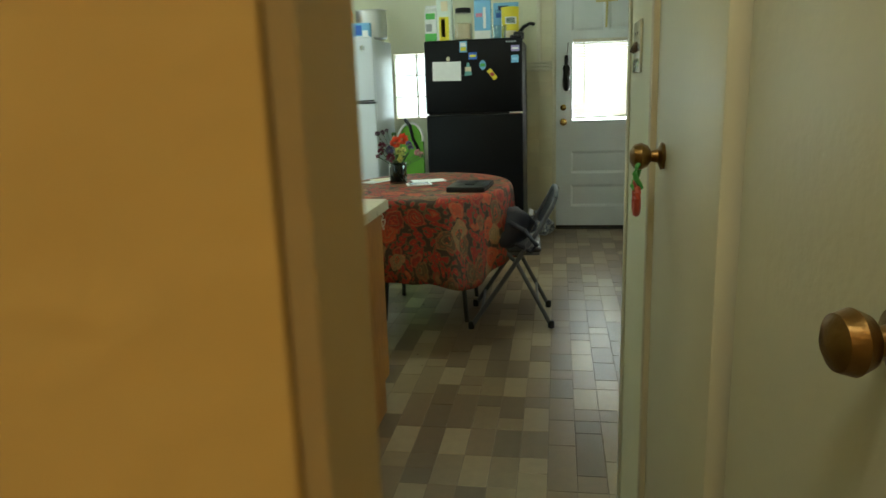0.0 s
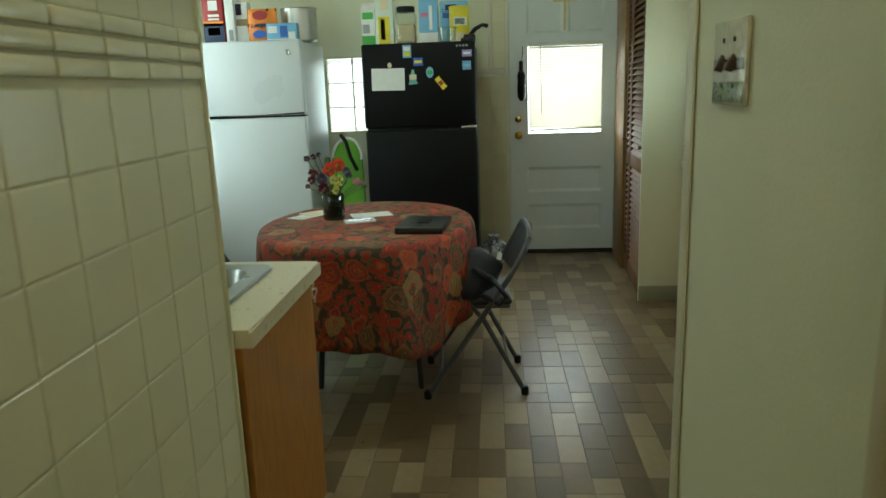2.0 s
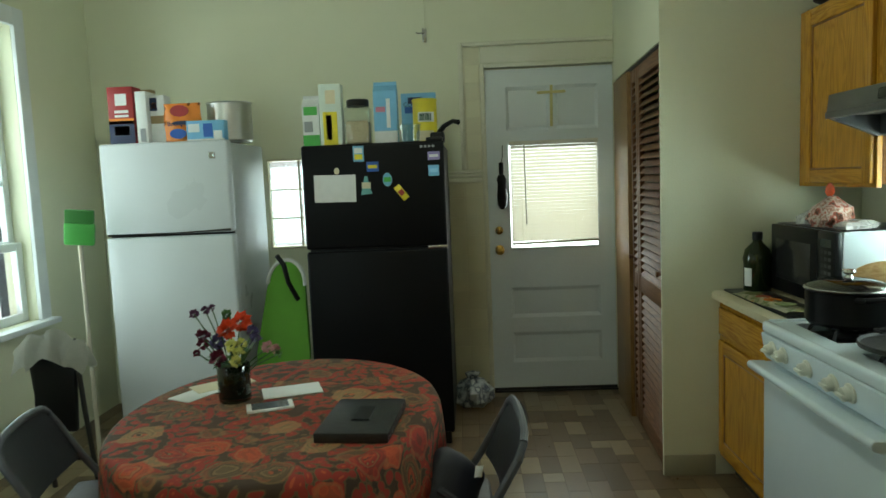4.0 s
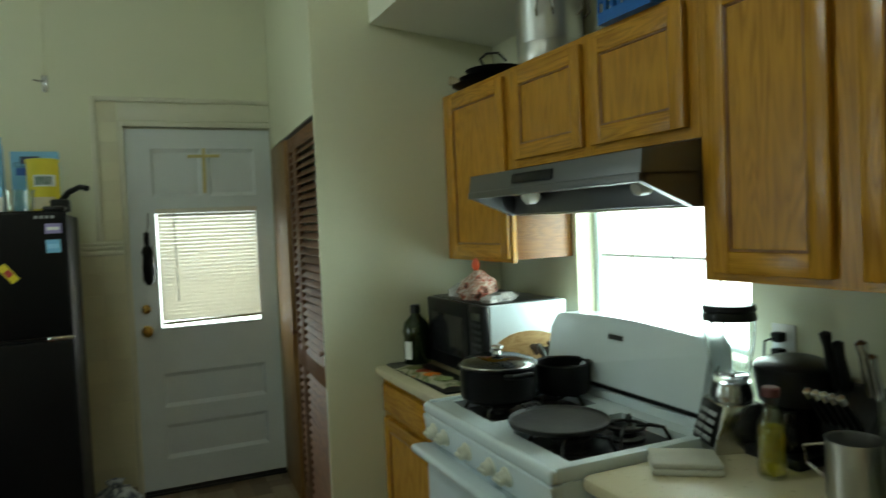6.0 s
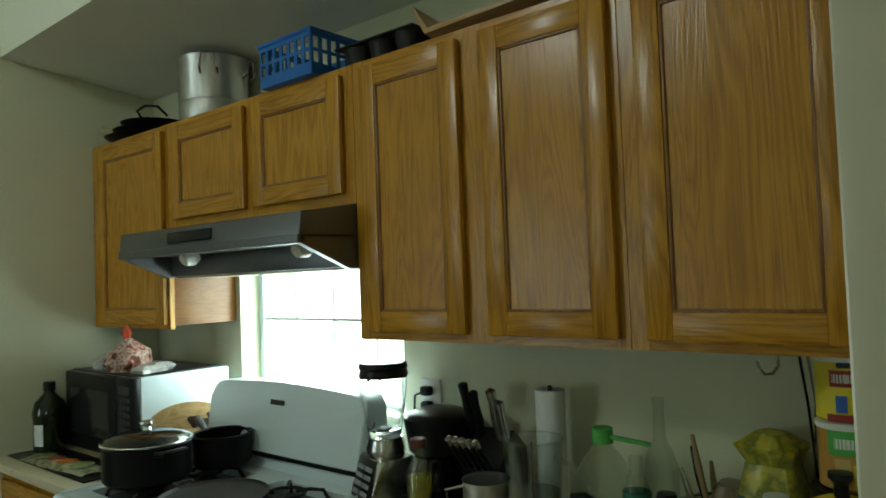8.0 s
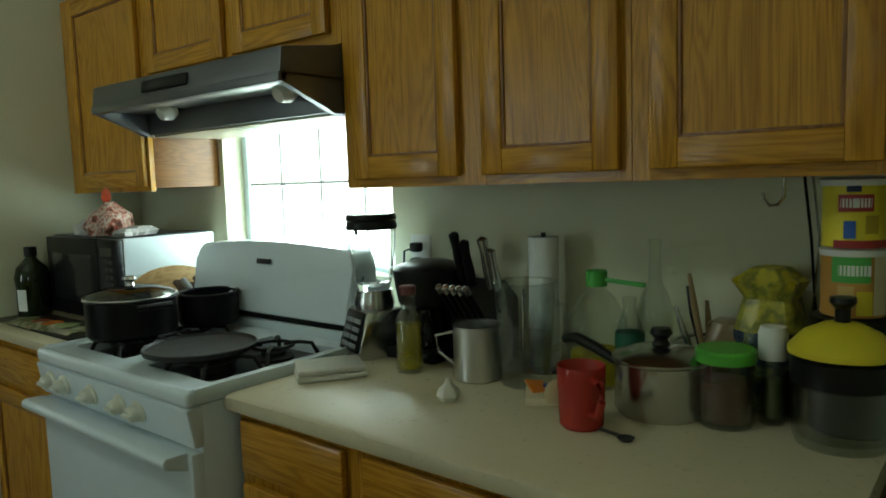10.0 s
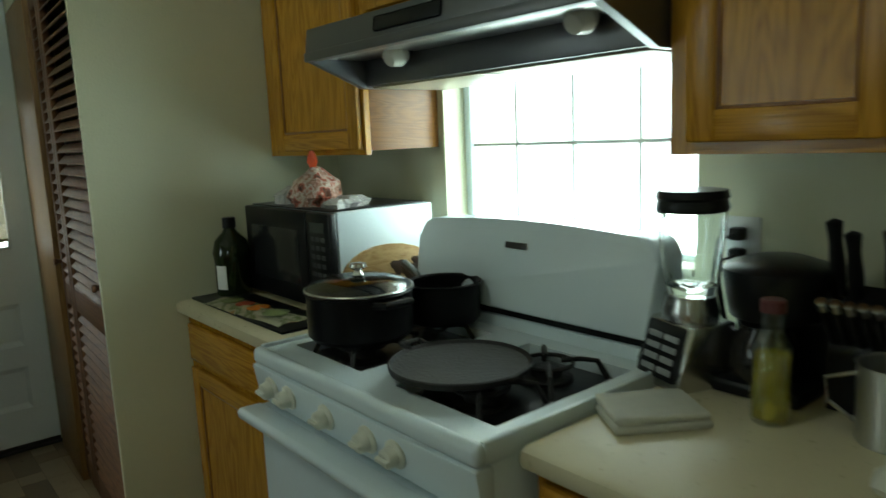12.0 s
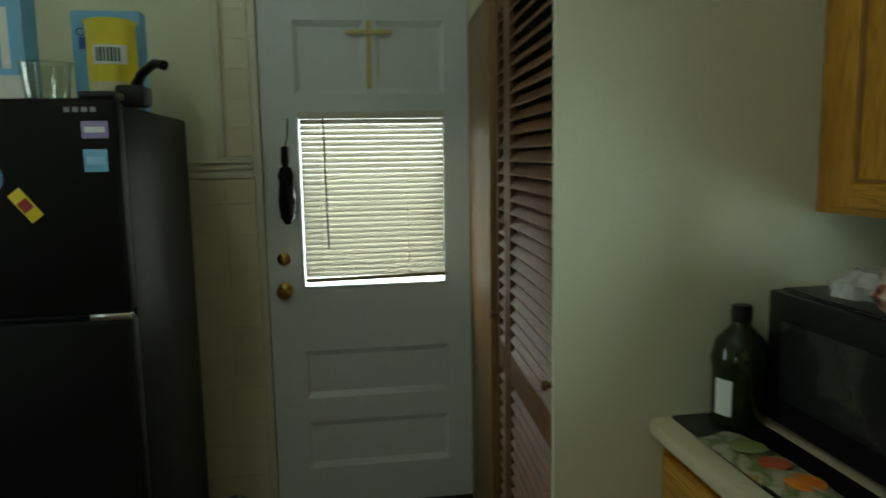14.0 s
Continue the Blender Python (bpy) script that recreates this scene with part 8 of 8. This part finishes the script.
def floor_pieces():
    rnd, cache, near = random.Random(11), {}, 0
    far = {k: B() for k in range(len(FLOORS))}
    c = 0.098
    pieces = []
    x = XW
    while x < XE:
        y = -0.6 - 0.1 * rnd.randrange(3)
        while y < YB:
            h = rnd.choices((0.2, 0.1, 0.3), (6, 3, 1))[0]
            pieces.append((x, y, c, h))
            y += h
        x += c
    for x, y, w, h in pieces:
        x1, y1 = min(x + w, XE - 0.001), min(y + h, YB - 0.001)
        w, h = x1 - x, y1 - y
        if w < 0.02 or h < 0.02:
            continue
        if y < 1.7 and (x > 1.6 or x1 < 0.34):
            continue
        k = rnd.choices(range(5), (3, 3, 3, 2, 3))[0]
        key = (round(w, 3), round(h, 3), k)
        g = 0.0011
        if 0.5 < x < 1.65 and 1.6 < y < 4.1 and near < 300:
            if key not in cache:
                bm = B()
                a, b = w / 2 - g, h / 2 - g
                lo = [bm.verts.new((p * a, q * b, -0.0004)) for p, q in ((-1, -1), (1, -1), (1, 1), (-1, 1))]
                hi = [bm.verts.new((p * (a - 0.001), q * (b - 0.001), 0.0008)) for p, q in ((-1, -1), (1, -1), (1, 1), (-1, 1))]
                bm.faces.new(hi)
                for j in range(4):
                    bm.faces.new((lo[j], lo[(j + 1) % 4], hi[(j + 1) % 4], hi[j]))
                cache[key] = mesh_of("vinyl_piece", bm, FLOORS[k])
            ob = new("vinyl_piece", cache[key])
            ob.parent = fl
            ob.matrix_basis = pose(x + w / 2, y + h / 2, 0)
            near += 1
        else:
            bm = far[k]
            vs = [bm.verts.new(p) for p in ((x + g, y + g, 0.0006), (x1 - g, y + g, 0.0006), (x1 - g, y1 - g, 0.0006), (x + g, y1 - g, 0.0006))]
            lo = [bm.verts.new((v.co.x, v.co.y, -0.0004)) for v in vs]
            bm.faces.new(vs)
            for j in range(4):
                bm.faces.new((lo[j], lo[(j + 1) % 4], vs[(j + 1) % 4], vs[j]))
    for k, bm in far.items():
        o = part("vinyl_pieces", bm, FLOORS[k], fl, smooth=None)
        o["kind"] = "stuff"


floor_pieces()
